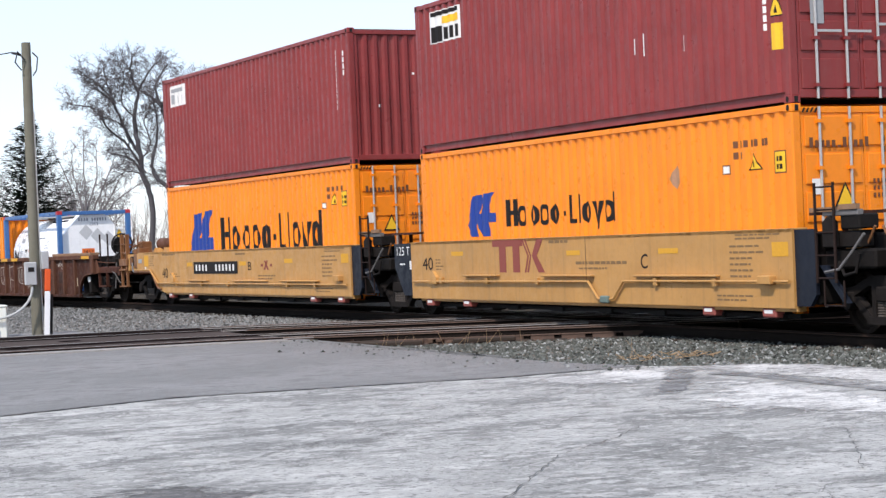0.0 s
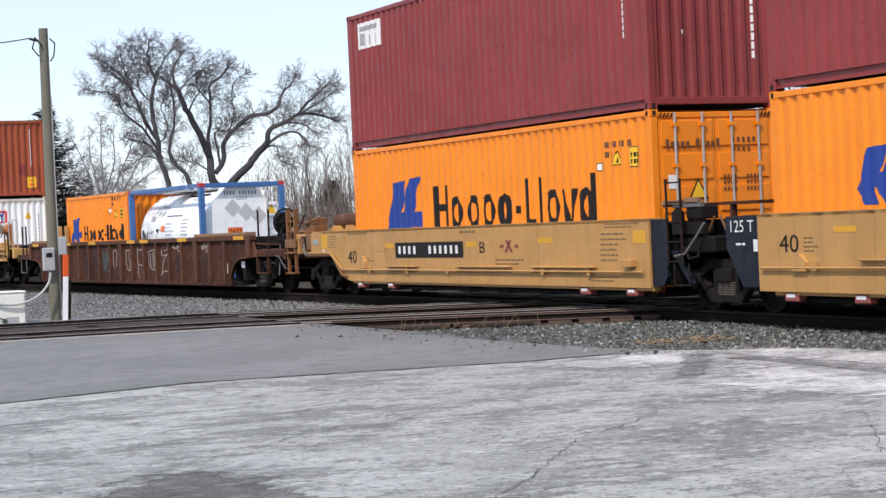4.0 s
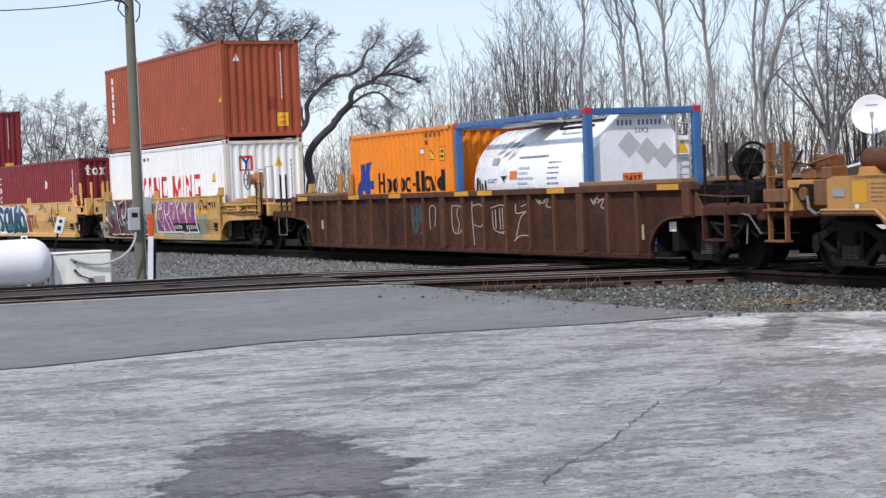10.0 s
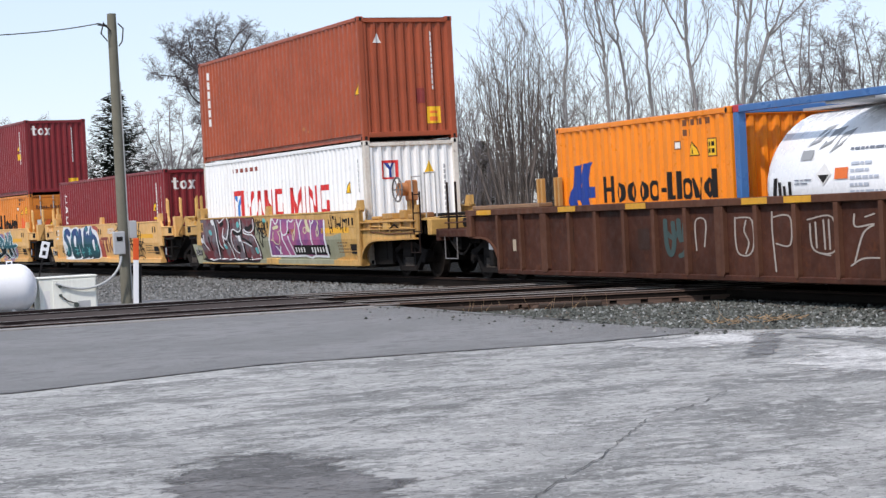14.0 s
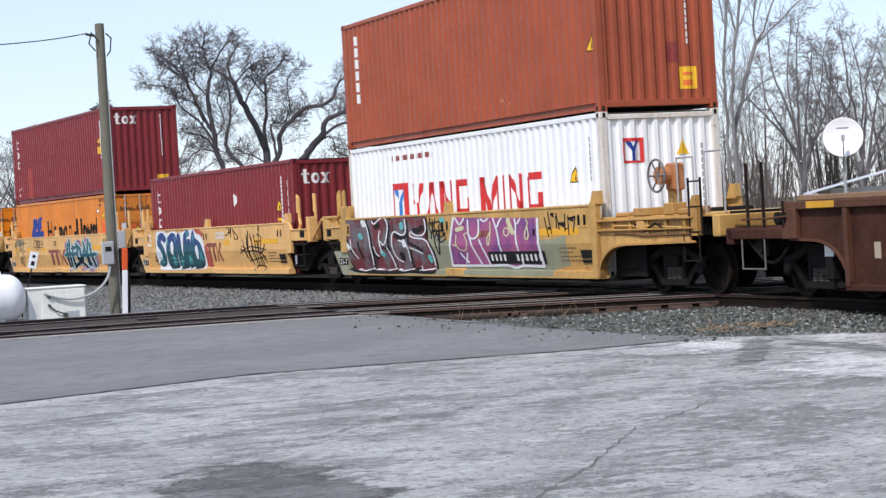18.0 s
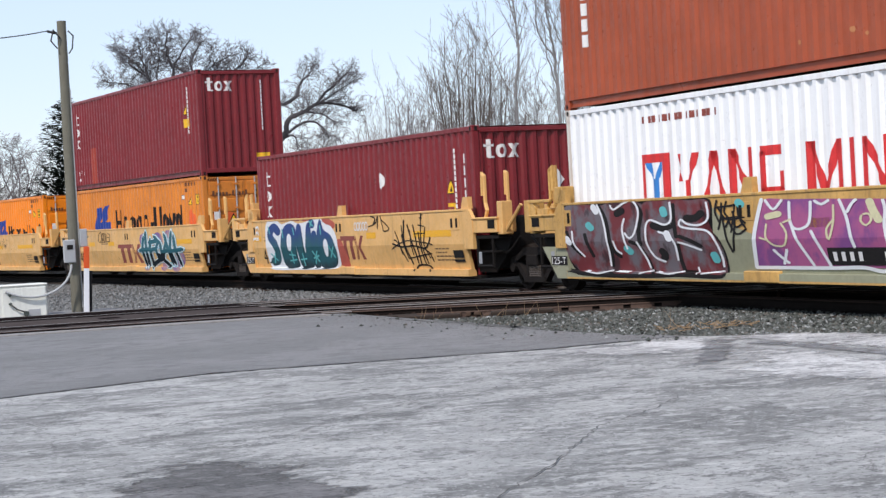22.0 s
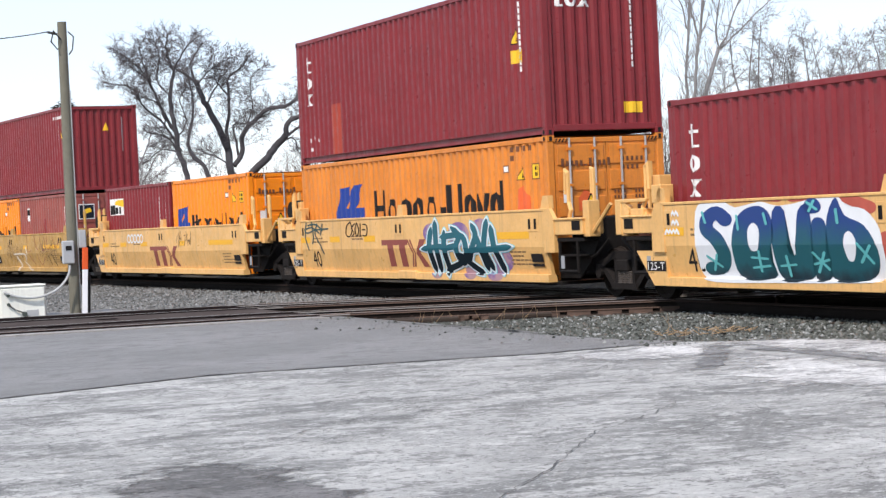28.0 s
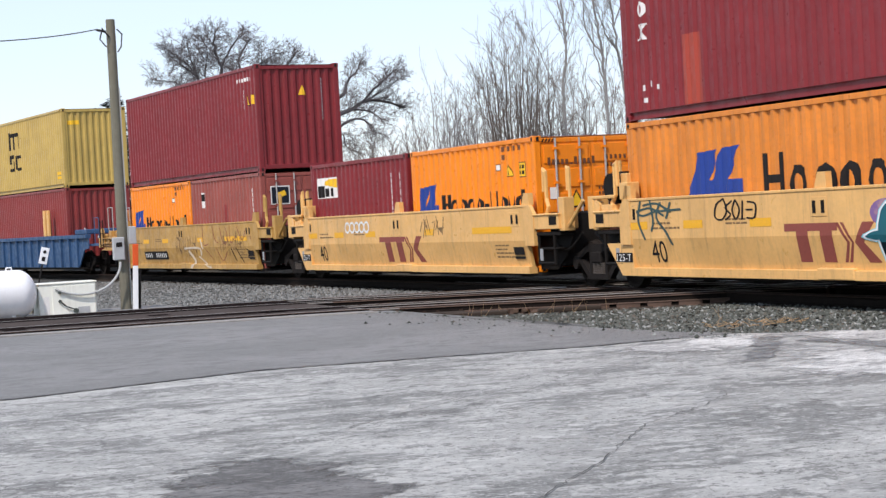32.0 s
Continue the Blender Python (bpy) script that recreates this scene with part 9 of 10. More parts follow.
spray(y2, LAYERS, 1.9, ((2.72, 1.18), (2.9, 0.95), (2.98, 0.7)), ((3.05, 1.30), (3.1, 1.0)), ((3.45, 1.2), (3.52, 0.7)), ((4.2, 1.25), (4.12, 0.9), (4.3, 0.62)))
spray(y2, LAYERS, 1.9, ((2.5, 0.82), (3.2, 0.98), (3.9, 0.96), (4.5, 0.9)), ((3.3, 0.62), (3.9, 0.68), (4.4, 0.72)))
spray(y2, LAYERS, 1.9, ((3.9, 1.56), (4.1, 1.50)), ((3.88, 1.3), (4.15, 1.27)))
for cx, cz, r in ((1.22, 1.20, .19), (2.49, 1.15, .25), (3.45, 1.22, .23), (3.95, .45, .19), (4.25, .66, .22), (1.4, .44, .15), (2.9, .45, .16)):
    spray_fill(y3, [(cx + 1.9 * r * math.cos(k * .785), cz + r * math.sin(k * .785)) for k in range(8)], VIOLET_HAZE, .002 + .0003 * r, "violet spray cloud")
LAYERS = ((CYAN, 0.185, 0.009, "pale cyan spray outline"), (SPRAYWHITE, 0.160, 0.014, "white spray outline"), ((TEALINK, BLACKTEAL), 0.118, 0.019, "jagged dark teal spray letter"),)
spray(y3, LAYERS, 1.9, ((1.25, 1.22), (1.16, 0.92), (1.27, 0.51)), ((1.47, 1.35), (1.49, 0.92), (1.52, 0.51)), ((0.96, 0.89), (1.66, 0.93)))
spray(y3, LAYERS, 1.9, ((1.87, 1.15), (1.85, 0.77), (1.95, 0.45)), ((1.86, 1.12), (2.36, 1.15)), ((1.86, 0.89), (2.29, 0.93)), ((1.95, 0.49), (2.42, 0.58)))
spray(y3, LAYERS, 1.9, ((2.32, 1.25), (2.54, 1.13), (2.4, 0.95), (2.42, 0.75), (2.62, 0.6), (2.82, 0.82), (2.75, 1.07), (2.58, 1.14)), ((2.63, 0.73), (2.97, 0.57), (3.32, 0.44)))
spray(y3, LAYERS, 1.9, ((3.17, 1.28), (3.26, 1.13), (3.05, 0.86), (2.91, 0.69)), ((3.26, 1.13), (3.43, 0.9), (3.59, 0.55)), ((3.05, 0.85), (3.43, 0.87)))
spray(y3, LAYERS, 1.9, ((3.72, 1.34), (3.6, 0.9), (3.79, 0.55)), ((3.93, 1.22), (4.03, 0.9), (4.26, 0.51)), ((3.49, 0.85), (4.53, 0.9)))
spray_fill(y1, ((-6.0, 1.45), (-5.91, 1.56), (-5.14, 1.55), (-4.67, 1.53), (-4.36, 1.61), (-3.61, 1.59), (-3.37, 1.5), (-3.11, 1.57), (-2.49, 1.56), (-1.83, 1.54), (-1.44, 1.53), (-1.25, 1.47), (-1.27, 1.23), (-1.45, 1.1), (-1.13, 0.95), (-0.97, 0.71), (-0.97, 0.41), (-1.15, 0.32), (-1.76, 0.32), (-2.35, 0.33), (-3.04, 0.31), (-3.76, 0.3), (-4.35, 0.3), (-5.28, 0.32), (-5.76, 0.37), (-6.0, 0.63), (-6.0, 0.96), (-6.0, 1.18)), INK, 0.004, "black spray outline")
spray_fill(y1, ((-6.01, 1.43), (-5.84, 1.53), (-5.09, 1.52), (-4.64, 1.5), (-4.33, 1.58), (-3.61, 1.57), (-3.37, 1.47), (-3.12, 1.54), (-2.51, 1.54), (-1.87, 1.51), (-1.49, 1.52), (-1.31, 1.45), (-1.32, 1.22), (-1.5, 1.09), (-1.19, 0.95), (-1.03, 0.73), (-1.02, 0.45), (-1.2, 0.36), (-1.79, 0.36), (-2.37, 0.37), (-3.04, 0.35), (-3.74, 0.34), (-4.32, 0.34), (-5.22, 0.36), (-5.69, 0.41), (-6.0, 0.65), (-6.0, 0.96), (-5.96, 1.18)), REDGREY, 0.006, "mottled grey and red spray shape")
LAYERS = ((INK, 0.06, 0.009, "black spray stroke"),)
spray(y1, LAYERS, 2, ((-5.93, 1.07), (-5.78, 0.85), (-5.5, 0.68)))
spray(y1, LAYERS, 2, ((-5.28, 1.02), (-5.19, 0.83), (-5.08, 0.66)))
spray(y1, LAYERS, 2, ((-4.73, 1.48), (-4.54, 1.28), (-4.45, 1.01), (-4.42, 0.74), (-4.47, 0.5)))
spray(y1, LAYERS, 2, ((-3.75, 0.89), (-3.49, 0.82), (-3.28, 0.6), (-3.22, 0.47)))
spray(y1, LAYERS, 2, ((-4.41, 0.86), (-4.34, 0.74), (-4.15, 0.65)))
spray(y1, LAYERS, 2, ((-3.48, 1.47), (-3.34, 1.34), (-3.45, 1.07), (-3.42, 0.85)))
spray(y1, LAYERS, 2, ((-2.36, 1.45), (-2.35, 1.19), (-2.31, 0.96)))
spray(y1, LAYERS, 2, ((-2.21, 0.96), (-1.93, 0.9), (-1.63, 0.81)))
spray(y1, LAYERS, 2, ((-2.28, 0.84), (-2.27, 0.6), (-2.23, 0.44)))
LAYERS = ((INK, 0.11, 0.009, "black spray stroke"),)
spray(y1, LAYERS, 2, ((-2.99, 1.14), (-2.73, 1.1), (-2.48, 1.13)))
spray(y1, LAYERS, 2, ((-2.79, 0.73), (-2.71, 0.67), (-2.76, 0.63)))
spray(y1, LAYERS, 2, ((-1.96, 1.24), (-1.74, 1.23), (-1.56, 1.3)))
spray(y1, LAYERS, 2, ((-4.13, 1.35), (-3.97, 1.39)))
LAYERS = ((INK, 0.045, 0.009, "black spray stroke"),)
spray(y1, LAYERS, 2, ((-6.01, 0.42), (-5.54, 0.38), (-4.47, 0.35), (-3.32, 0.35), (-2.24, 0.37), (-1.11, 0.35)))
spray(y1, LAYERS, 2, ((-4.54, 0.41), (-4.38, 0.35)))
spray(y1, LAYERS, 2, ((-3.17, 0.43), (-3.07, 0.37)))
spray(y1, LAYERS, 2, ((-2.17, 0.42), (-1.88, 0.41)))
LAYERS = ((SPRAYWHITE, 0.032, 0.013, "white spray highlight"),)
spray(y1, LAYERS, 2, ((-5.73, 1.08), (-5.68, 0.85), (-5.39, 0.65)))
spray(y1, LAYERS, 2, ((-4.79, 1.51), (-4.63, 1.29), (-4.54, 1.02), (-4.5, 0.74), (-4.53, 0.5)))
spray(y1, LAYERS, 2, ((-4.34, 1.49), (-4.24, 1.42), (-3.88, 1.52), (-3.61, 1.55), (-3.43, 1.37), (-3.58, 1.04), (-3.76, 0.95), (-3.9, 1.03)))
spray(y1, LAYERS, 2, ((-3.9, 1.26), (-3.98, 1.08), (-3.87, 0.78)))
spray(y1, LAYERS, 2, ((-4.3, 0.9), (-4.24, 0.76), (-4.1, 0.7)))
spray(y1, LAYERS, 2, ((-3.53, 0.88), (-3.32, 0.63), (-3.25, 0.47)))
spray(y1, LAYERS, 2, ((-2.44, 1.49), (-2.43, 1.22), (-2.65, 1.15), (-3.07, 1.23), (-3.22, 1.1), (-3.2, 0.83), (-3.03, 0.64), (-2.75, 0.57)))
spray(y1, LAYERS, 2, ((-2.82, 1.04), (-2.54, 0.98), (-2.36, 0.85), (-2.35, 0.6)))
spray(y1, LAYERS, 2, ((-1.38, 1.46), (-1.35, 1.23), (-1.59, 1.13), (-1.95, 1.15), (-2.13, 1.22), (-2.19, 1.13), (-1.91, 1.08), (-1.41, 1.04), (-1.18, 0.88), (-1.07, 0.63), (-1.08, 0.5)))
spray(y1, LAYERS, 2, ((-2.25, 0.87), (-2.0, 0.83), (-1.63, 0.75)))
LAYERS = ((SPRAYWHITE, 0.026, 0.013, "white spray highlight"),)
spray(y1, LAYERS, 2, ((-5.37, 0.41), (-4.92, 0.37), (-4.5, 0.42)))
spray(y1, LAYERS, 2, ((-4.3, 0.41), (-3.88, 0.4)))
spray(y1, LAYERS, 2, ((-3.53, 0.38), (-3.17, 0.43)))
spray(y1, LAYERS, 2, ((-3.0, 0.41), (-2.64, 0.38), (-2.24, 0.42)))
spray(y1, LAYERS, 2, ((-1.81, 0.48), (-1.79, 0.39)))
spray(y1, LAYERS, 2, ((-1.65, 0.39), (-1.1, 0.43)))
LAYERS = ((SPRAYWHITE, 0.10, 0.010, "pale spray blush"),)
spray(y1, LAYERS, 2, ((-5.94, 0.96), (-5.86, 0.89)))
spray(y1, LAYERS, 2, ((-4.93, 1.48), (-4.84, 1.4)))
spray(y1, LAYERS, 2, ((-2.58, 1.01), (-2.52, 0.93)))
LAYERS = ((PALETEAL, 0.11, 0.012, "teal spray spot"),)
spray(y1, LAYERS, 2, ((-5.13, 1.18), (-5.04, 1.13)))
spray(y1, LAYERS, 2, ((-2.66, 1.38), (-2.63, 1.32)))
spray(y1, LAYERS, 2, ((-3.89, 0.78), (-3.8, 0.73)))
spray(y1, LAYERS, 2, ((-1.29, 0.67), (-1.25, 0.6)))

spray(y1, LAYERS, 2, ((-0.5, 1.44), (-0.45, 1.41)))
spray_fill(y1, ((-0.2, 0.49), (-0.17, 0.7), (-0.14, 0.92), (-0.03, 1.2), (0.1, 1.46), (0.74, 1.45), (1.39, 1.44), (2.11, 1.42), (2.85, 1.4), (3.46, 1.38), (3.83, 1.37), (3.83, 1.1), (3.84, 0.78), (3.88, 0.48), (3.39, 0.48), (2.82, 0.49), (2.23, 0.5), (1.7, 0.5), (0.76, 0.49)), PURPLE, 0.004, "violet and magenta spray panel")
LAYERS = ((SPRAYWHITE, 0.05, 0.012, "white spray outline"),)
spray(y1, LAYERS, 2, ((0.1, 1.46), (-0.03, 1.2), (-0.14, 0.92), (-0.21, 0.5)))
spray(y1, LAYERS, 2, ((-0.2, 0.49), (0.76, 0.49), (1.7, 0.49)))
spray(y1, LAYERS, 2, ((3.84, 1.36), (3.83, 1.1), (3.84, 0.78), (3.88, 0.48)))
spray(y1, LAYERS, 2, ((1.72, 0.49), (2.33, 0.5), (2.72, 0.45), (3.01, 0.49), (3.88, 0.48)))
LAYERS = ((SPRAYWHITE, 0.036, 0.012, "white spray outline"),)
spray(y1, LAYERS, 2, ((0.2, 1.45), (0.39, 1.32), (0.6, 1.44)))
spray(y1, LAYERS, 2, ((0.78, 1.41), (0.79, 1.12), (0.96, 1.03), (1.23, 1.11), (1.29, 1.4)))
spray(y1, LAYERS, 2, ((0.78, 1.16), (0.92, 0.88), (1.21, 0.53)))
spray(y1, LAYERS, 2, ((1.27, 1.0), (1.38, 0.85), (1.6, 0.52)))
spray(y1, LAYERS, 2, ((0.31, 0.74), (0.45, 0.65), (0.62, 0.56)))
spray(y1, LAYERS, 2, ((0.63, 0.74), (0.51, 0.55)))
spray(y1, LAYERS, 2, ((1.95, 1.41), (2.09, 1.18), (2.16, 0.93), (2.21, 0.78)))
spray(y1, LAYERS, 2, ((2.12, 1.25), (2.23, 1.36), (2.31, 1.4)))
spray(y1, LAYERS, 2, ((2.89, 1.38), (2.93, 1.26), (2.9, 1.06), (2.95, 0.79)))
spray(y1, LAYERS, 2, ((3.01, 1.3), (3.11, 1.37)))
spray(y1, LAYERS, 2, ((3.02, 0.6), (3.06, 0.49)))
spray(y1, LAYERS, 2, ((1.39, 1.41), (1.54, 1.36), (1.7, 1.41)))
LAYERS = ((PALEYELLOW, 0.026, 0.012, "pale yellow spray line"),)
spray(y1, LAYERS, 2, ((0.19, 1.11), (0.16, 0.92), (0.34, 0.81), (0.59, 0.81), (0.68, 0.97), (0.55, 1.12)))
spray(y1, LAYERS, 2, ((0.01, 0.92), (0.15, 0.89)))
spray(y1, LAYERS, 2, ((0.62, 1.13), (0.79, 1.17)))
spray(y1, LAYERS, 2, ((1.81, 1.34), (1.79, 1.11), (1.67, 0.88), (1.63, 1.02), (1.78, 1.14)))
spray(y1, LAYERS, 2, ((2.42, 1.19), (2.4, 1.12), (2.51, 1.06), (2.63, 1.13), (2.58, 1.21), (2.47, 1.21)))
spray(y1, LAYERS, 2, ((3.37, 1.36), (3.43, 1.29), (3.3, 1.11), (3.33, 0.98), (3.44, 1.05), (3.41, 1.21)))
LAYERS = ((PALEYELLOW, 0.09, 0.010, "pale yellow spray swirl"),)
spray(y1, LAYERS, 2, ((2.61, 1.37), (2.67, 1.26), (2.78, 1.13)))
spray(y1, LAYERS, 2, ((0.24, 1.22), (0.5, 1.25)))
LAYERS = ((INK, 0.028, 0.009, "black spray stroke"),)
spray(y1, LAYERS, 2, ((-1.09, 1.48), (-1.15, 1.32), (-1.03, 1.15)))
spray(y1, LAYERS, 2, ((-0.97, 1.44), (-0.99, 1.25), (-1.08, 1.06)))
spray(y1, LAYERS, 2, ((-0.83, 1.46), (-0.9, 1.31), (-0.79, 1.21), (-0.87, 1.09)))
spray(y1, LAYERS, 2, ((-1.13, 1.38), (-0.69, 1.4), (-0.54, 1.43)))
spray(y1, LAYERS, 2, ((-0.93, 1.2), (-0.56, 1.23), (-0.36, 1.14)))
spray(y1, LAYERS, 2, ((-0.68, 1.2), (-0.6, 1.08), (-0.45, 1.12)))
spray(y1, LAYERS, 2, ((-0.68, 1.31), (-0.63, 1.15), (-0.73, 0.74)))
spray(y1, LAYERS, 2, ((-0.54, 1.37), (-0.5, 1.21), (-0.36, 1.08)))
LAYERS = ((INK, 0.03, 0.006, "black spray stroke"),)
spray(y1, LAYERS, 2, ((-0.97, 1.25), (-0.87, 0.91), (-0.77, 0.72)))
spray(y1, LAYERS, 2, ((-0.84, 1.23), (-0.6, 0.98), (-0.34, 1.05)))
LAYERS = ((INK, 0.025, 0.006, "black spray stroke"),)
spray(y1, LAYERS, 2, ((-1.06, 1.37), (-0.84, 1.2), (-0.38, 1.22)))
spray(y1, LAYERS, 2, ((-0.62, 1.39), (-0.74, 1.01)))
LAYERS = ((CHALK, 0.023, 0.004, "chalky white stroke"),)
spray(rust, LAYERS, 1.9, ((-0.98, 0.64), (-0.98, 1.1), (-0.67, 1.1), (-0.73, 0.7)))
spray(rust, LAYERS, 1.9, ((0.21, 1.14), (0.2, 0.8), (0.28, 0.59), (0.57, 0.57), (0.72, 0.74), (0.69, 1.09), (0.48, 1.14), (0.21, 1.13)))
spray(rust, LAYERS, 1.9, ((0.52, 1.09), (0.46, 0.93), (0.58, 0.76), (0.48, 0.59)))
spray(rust, LAYERS, 1.9, ((1.3, 0.33), (1.24, 0.92), (1.25, 1.21)))
spray(rust, LAYERS, 1.9, ((1.28, 1.13), (1.59, 1.16), (1.75, 1.08), (1.7, 0.72), (1.33, 0.74)))
spray(rust, LAYERS, 1.9, ((2.17, 1.08), (2.79, 1.11), (2.83, 0.64), (2.3, 0.65), (2.23, 1.02)))
spray(rust, LAYERS, 1.9, ((2.37, 1.04), (2.38, 0.68)))
spray(rust, LAYERS, 1.9, ((2.57, 1.07), (2.59, 0.66)))
spray(rust, LAYERS, 1.9, ((2.7, 1.07), (2.71, 0.66)))
spray(rust, LAYERS, 1.9, ((2.46, 0.6), (2.7, 0.57)))
spray(rust, LAYERS, 1.9, ((3.32, 1.14), (3.33, 0.97), (3.77, 1), (3.51, 0.88), (3.29, 0.49)))
spray(rust, LAYERS, 1.9, ((3.2, 0.43), (3.48, 0.53), (3.9, 0.54)))
spray(rust, LAYERS, 1.9, ((3.57, 1.1), (3.78, 1.14)))
LAYERS = ((CHALK, 0.024, 0.004, "small chalky white scribble"),)
spray(rust, LAYERS, 1.9, ((4.22, 1.23), (4.38, 1.13), (4.34, 1.22), (4.51, 1.15), (4.63, 1.22)))
spray(rust, LAYERS, 1.9, ((4.55, 1.2), (4.74, 1.24), (4.64, 1.11), (4.83, 1.07)))
spray(rust, LAYERS, 1.9, ((6.45, 1.21), (6.57, 1.11), (6.64, 1.23), (6.76, 1.19), (6.89, 1.21)))
spray(rust, LAYERS, 1.9, ((6.7, 1.14), (6.93, 1.22), (6.82, 1.07), (6.91, 1.05)))
spray(rust, LAYERS, 1.9, ((6.5, 1.13), (6.71, 1.26)))
LAYERS = ((TEAL_DULL, 0.075, 0.005, "dull teal spray letter"),)
spray(rust, LAYERS, 1.9, ((-1.95, 1.12), (-1.93, 0.75), (-1.80, 0.56), (-1.68, 0.75), (-1.70, 1.08)))
spray(rust, LAYERS, 1.9, ((-1.52, 1.12), (-1.50, 0.85), (-1.40, 0.80), (-1.30, 1.10), (-1.31, 0.65), (-1.50, 0.55)))
spray(rust, LAYERS, 1.9, ((-1.90, 0.92), (-1.72, 0.84), (-1.50, 0.95)))
# black scrawls
def scrawl(u, x0, x1, z0, z1, n, seed, ink, thick=0.03, label="black spray scrawl"):
    rnd = random.Random(seed)
    out = []
    for i in range(n):
        x = x0 + (x1 - x0) * (i + rnd.random() * .6) / n
        a = z0 + (z1 - z0) * rnd.uniform(0, .35)
        b = z1 - (z1 - z0) * rnd.uniform(0, .35)
        out.append(bar(x, x + thick, a, b, rnd.uniform(-.16, .16)))
        if rnd.random() < .6:
            zz = rnd.uniform(a, b)
            w = (x1 - x0) / n * rnd.uniform(.7, 1.6)
            out.append([(x, zz), (x + w, zz + rnd.uniform(-.1, .1)), (x + w, zz + thick * 1.2), (x, zz + thick)])
    paint_side("scrawl", out, P, 0.006, ink, u, label)


def hoops(u, x0, x1, z0, z1, n, ink, thick=0.03, label="black looped spray tag"):
    out = []
    w = (x1 - x0) / n
    for i in range(n):
        cx, cz, rx, rz = x0 + w * (i + .5), (z0 + z1) / 2, w * .55, (z1 - z0) / 2
        for k in range(12):
            a, b = 2 * math.pi * k / 12, 2 * math.pi * (k + 1) / 12
            out.append([(cx + rx * math.cos(a), cz + rz * math.sin(a)), (cx + rx * math.cos(b), cz + rz * math.sin(b)), (cx + (rx - thick) * math.cos(b), cz + (rz - thick) * math.sin(b)), (cx + (rx - thick) * math.cos(a), cz + (rz - thick) * math.sin(a))])
    paint_side("looped_tag", out, P, 0.007, ink, u, label)


hoops(y2, .55, 1.3, 1.22, 1.42, 5, SPRAYWHITE, .03, "white looped spray tag")
LAYERS = ((SPRAYWHITE, .028, .006, "white scribbled spray tag"),)
for k in range(3):
    spray(y2, LAYERS, 1.9, [(-5.95 + .05 * i, 1.12 + .14 * k + (.04 if i % 2 else -.04)) for i in range(9)])
LAYERS = ((SCRAWLGREEN, 0.036, 0.006, "dark green spray stroke"),)
spray(y3, LAYERS, 1.9, ((-5.86, 1.44), (-5.59, 1.28), (-5.06, 1.34), (-4.28, 1.36)))
spray(y3, LAYERS, 1.9, ((-5.61, 1.51), (-5.7, 1.2), (-5.5, 0.89)))
spray(y3, LAYERS, 1.9, ((-5.27, 1.52), (-5.19, 1.2), (-5.25, 1.03)))
spray(y3, LAYERS, 1.9, ((-4.93, 1.48), (-5.07, 1.24), (-4.76, 0.99), (-4.61, 0.8)))
spray(y3, LAYERS, 1.9, ((-4.6, 1.47), (-4.74, 1.23)))
spray(y3, LAYERS, 1.9, ((-5.5, 1.45), (-5.05, 1.47), (-4.61, 1.33)))
spray(y3, LAYERS, 1.9, ((-5.75, 1.35), (-5.28, 1.4), (-4.84, 1.27)))
LAYERS = ((INK, 0.026, 0.006, "black looped spray stroke"),)
spray(y3, LAYERS, 1.9, ((-2.93, 1.49), (-3.14, 1.41), (-3.2, 1.22), (-3, 1.17), (-2.84, 1.31), (-2.93, 1.49)))
spray(y3, LAYERS, 1.9, ((-2.69, 1.45), (-2.88, 1.35), (-2.73, 1.25), (-2.88, 1.17)))
spray(y3, LAYERS, 1.9, ((-2.59, 1.46), (-2.68, 1.31), (-2.58, 1.17), (-2.47, 1.31), (-2.57, 1.46)))
spray(y3, LAYERS, 1.9, ((-2.37, 1.44), (-2.4, 1.17)))
spray(y3, LAYERS, 1.9, ((-2.22, 1.43), (-2.01, 1.39), (-2.05, 1.19), (-2.26, 1.19)))
spray(y3, LAYERS, 1.9, ((-2.27, 1.31), (-2.11, 1.31)))
hoops(y4, -3.47, -1.96, 1.14, 1.42, 5, SPRAYWHITE, .05, "white looped spray tag")
scrawl(y4, .9, 2.2, 1.0, 1.48, 9, 5, DULL, .03, "dark spray scrawl")
LAYERS = ((DULLRED, 0.02, 0.006, "faded spray stroke"),)
spray(y5, LAYERS, 1.9, ((1.7, 1.52), (1.75, 0.99), (2.16, 0.99)))
spray(y5, LAYERS, 1.9, ((2.56, 1.5), (2.79, 1.1), (3.07, 1.01)))
spray(y5, LAYERS, 1.9, ((3.2, 1.46), (3.47, 1.01), (3.87, 1.09), (3.69, 1.45)))
spray(y5, LAYERS, 1.9, ((4.04, 1.48), (4.1, 1.01), (4.46, 1.16)))
spray(y5, LAYERS, 1.9, ((4.65, 1.44), (5.06, 1.07), (5.44, 1.42), (5.75, 1.07)))
spray(y5, LAYERS, 1.9, ((1.83, 0.86), (2.38, 0.54)))
spray(y5, LAYERS, 1.9, ((2.84, 0.86), (3.18, 0.5), (3.72, 0.77)))
LAYERS = ((INK, 0.03, 0.006, "faded spray stroke"),)
spray(y5, LAYERS, 1.9, ((4.07, 0.85), (4.34, 0.5)))
spray(y5, LAYERS, 1.9, ((4.5, 0.85), (4.9, 0.46)))
LAYERS = ((INK, 0.02, 0.006, "faded spray stroke"),)
spray(y5, LAYERS, 1.9, ((5.25, 0.84), (5.69, 0.72), (5.3, 0.61)))
LAYERS = ((WASHWHITE, 0.06, 0.006, "faded spray stroke"),)
spray(y5, LAYERS, 1.9, ((-0.01, 0.87), (1.32, 0.87), (1.38, 0.67)))
LAYERS = ((WASHWHITE, 0.09, 0.006, "faded spray stroke"),)
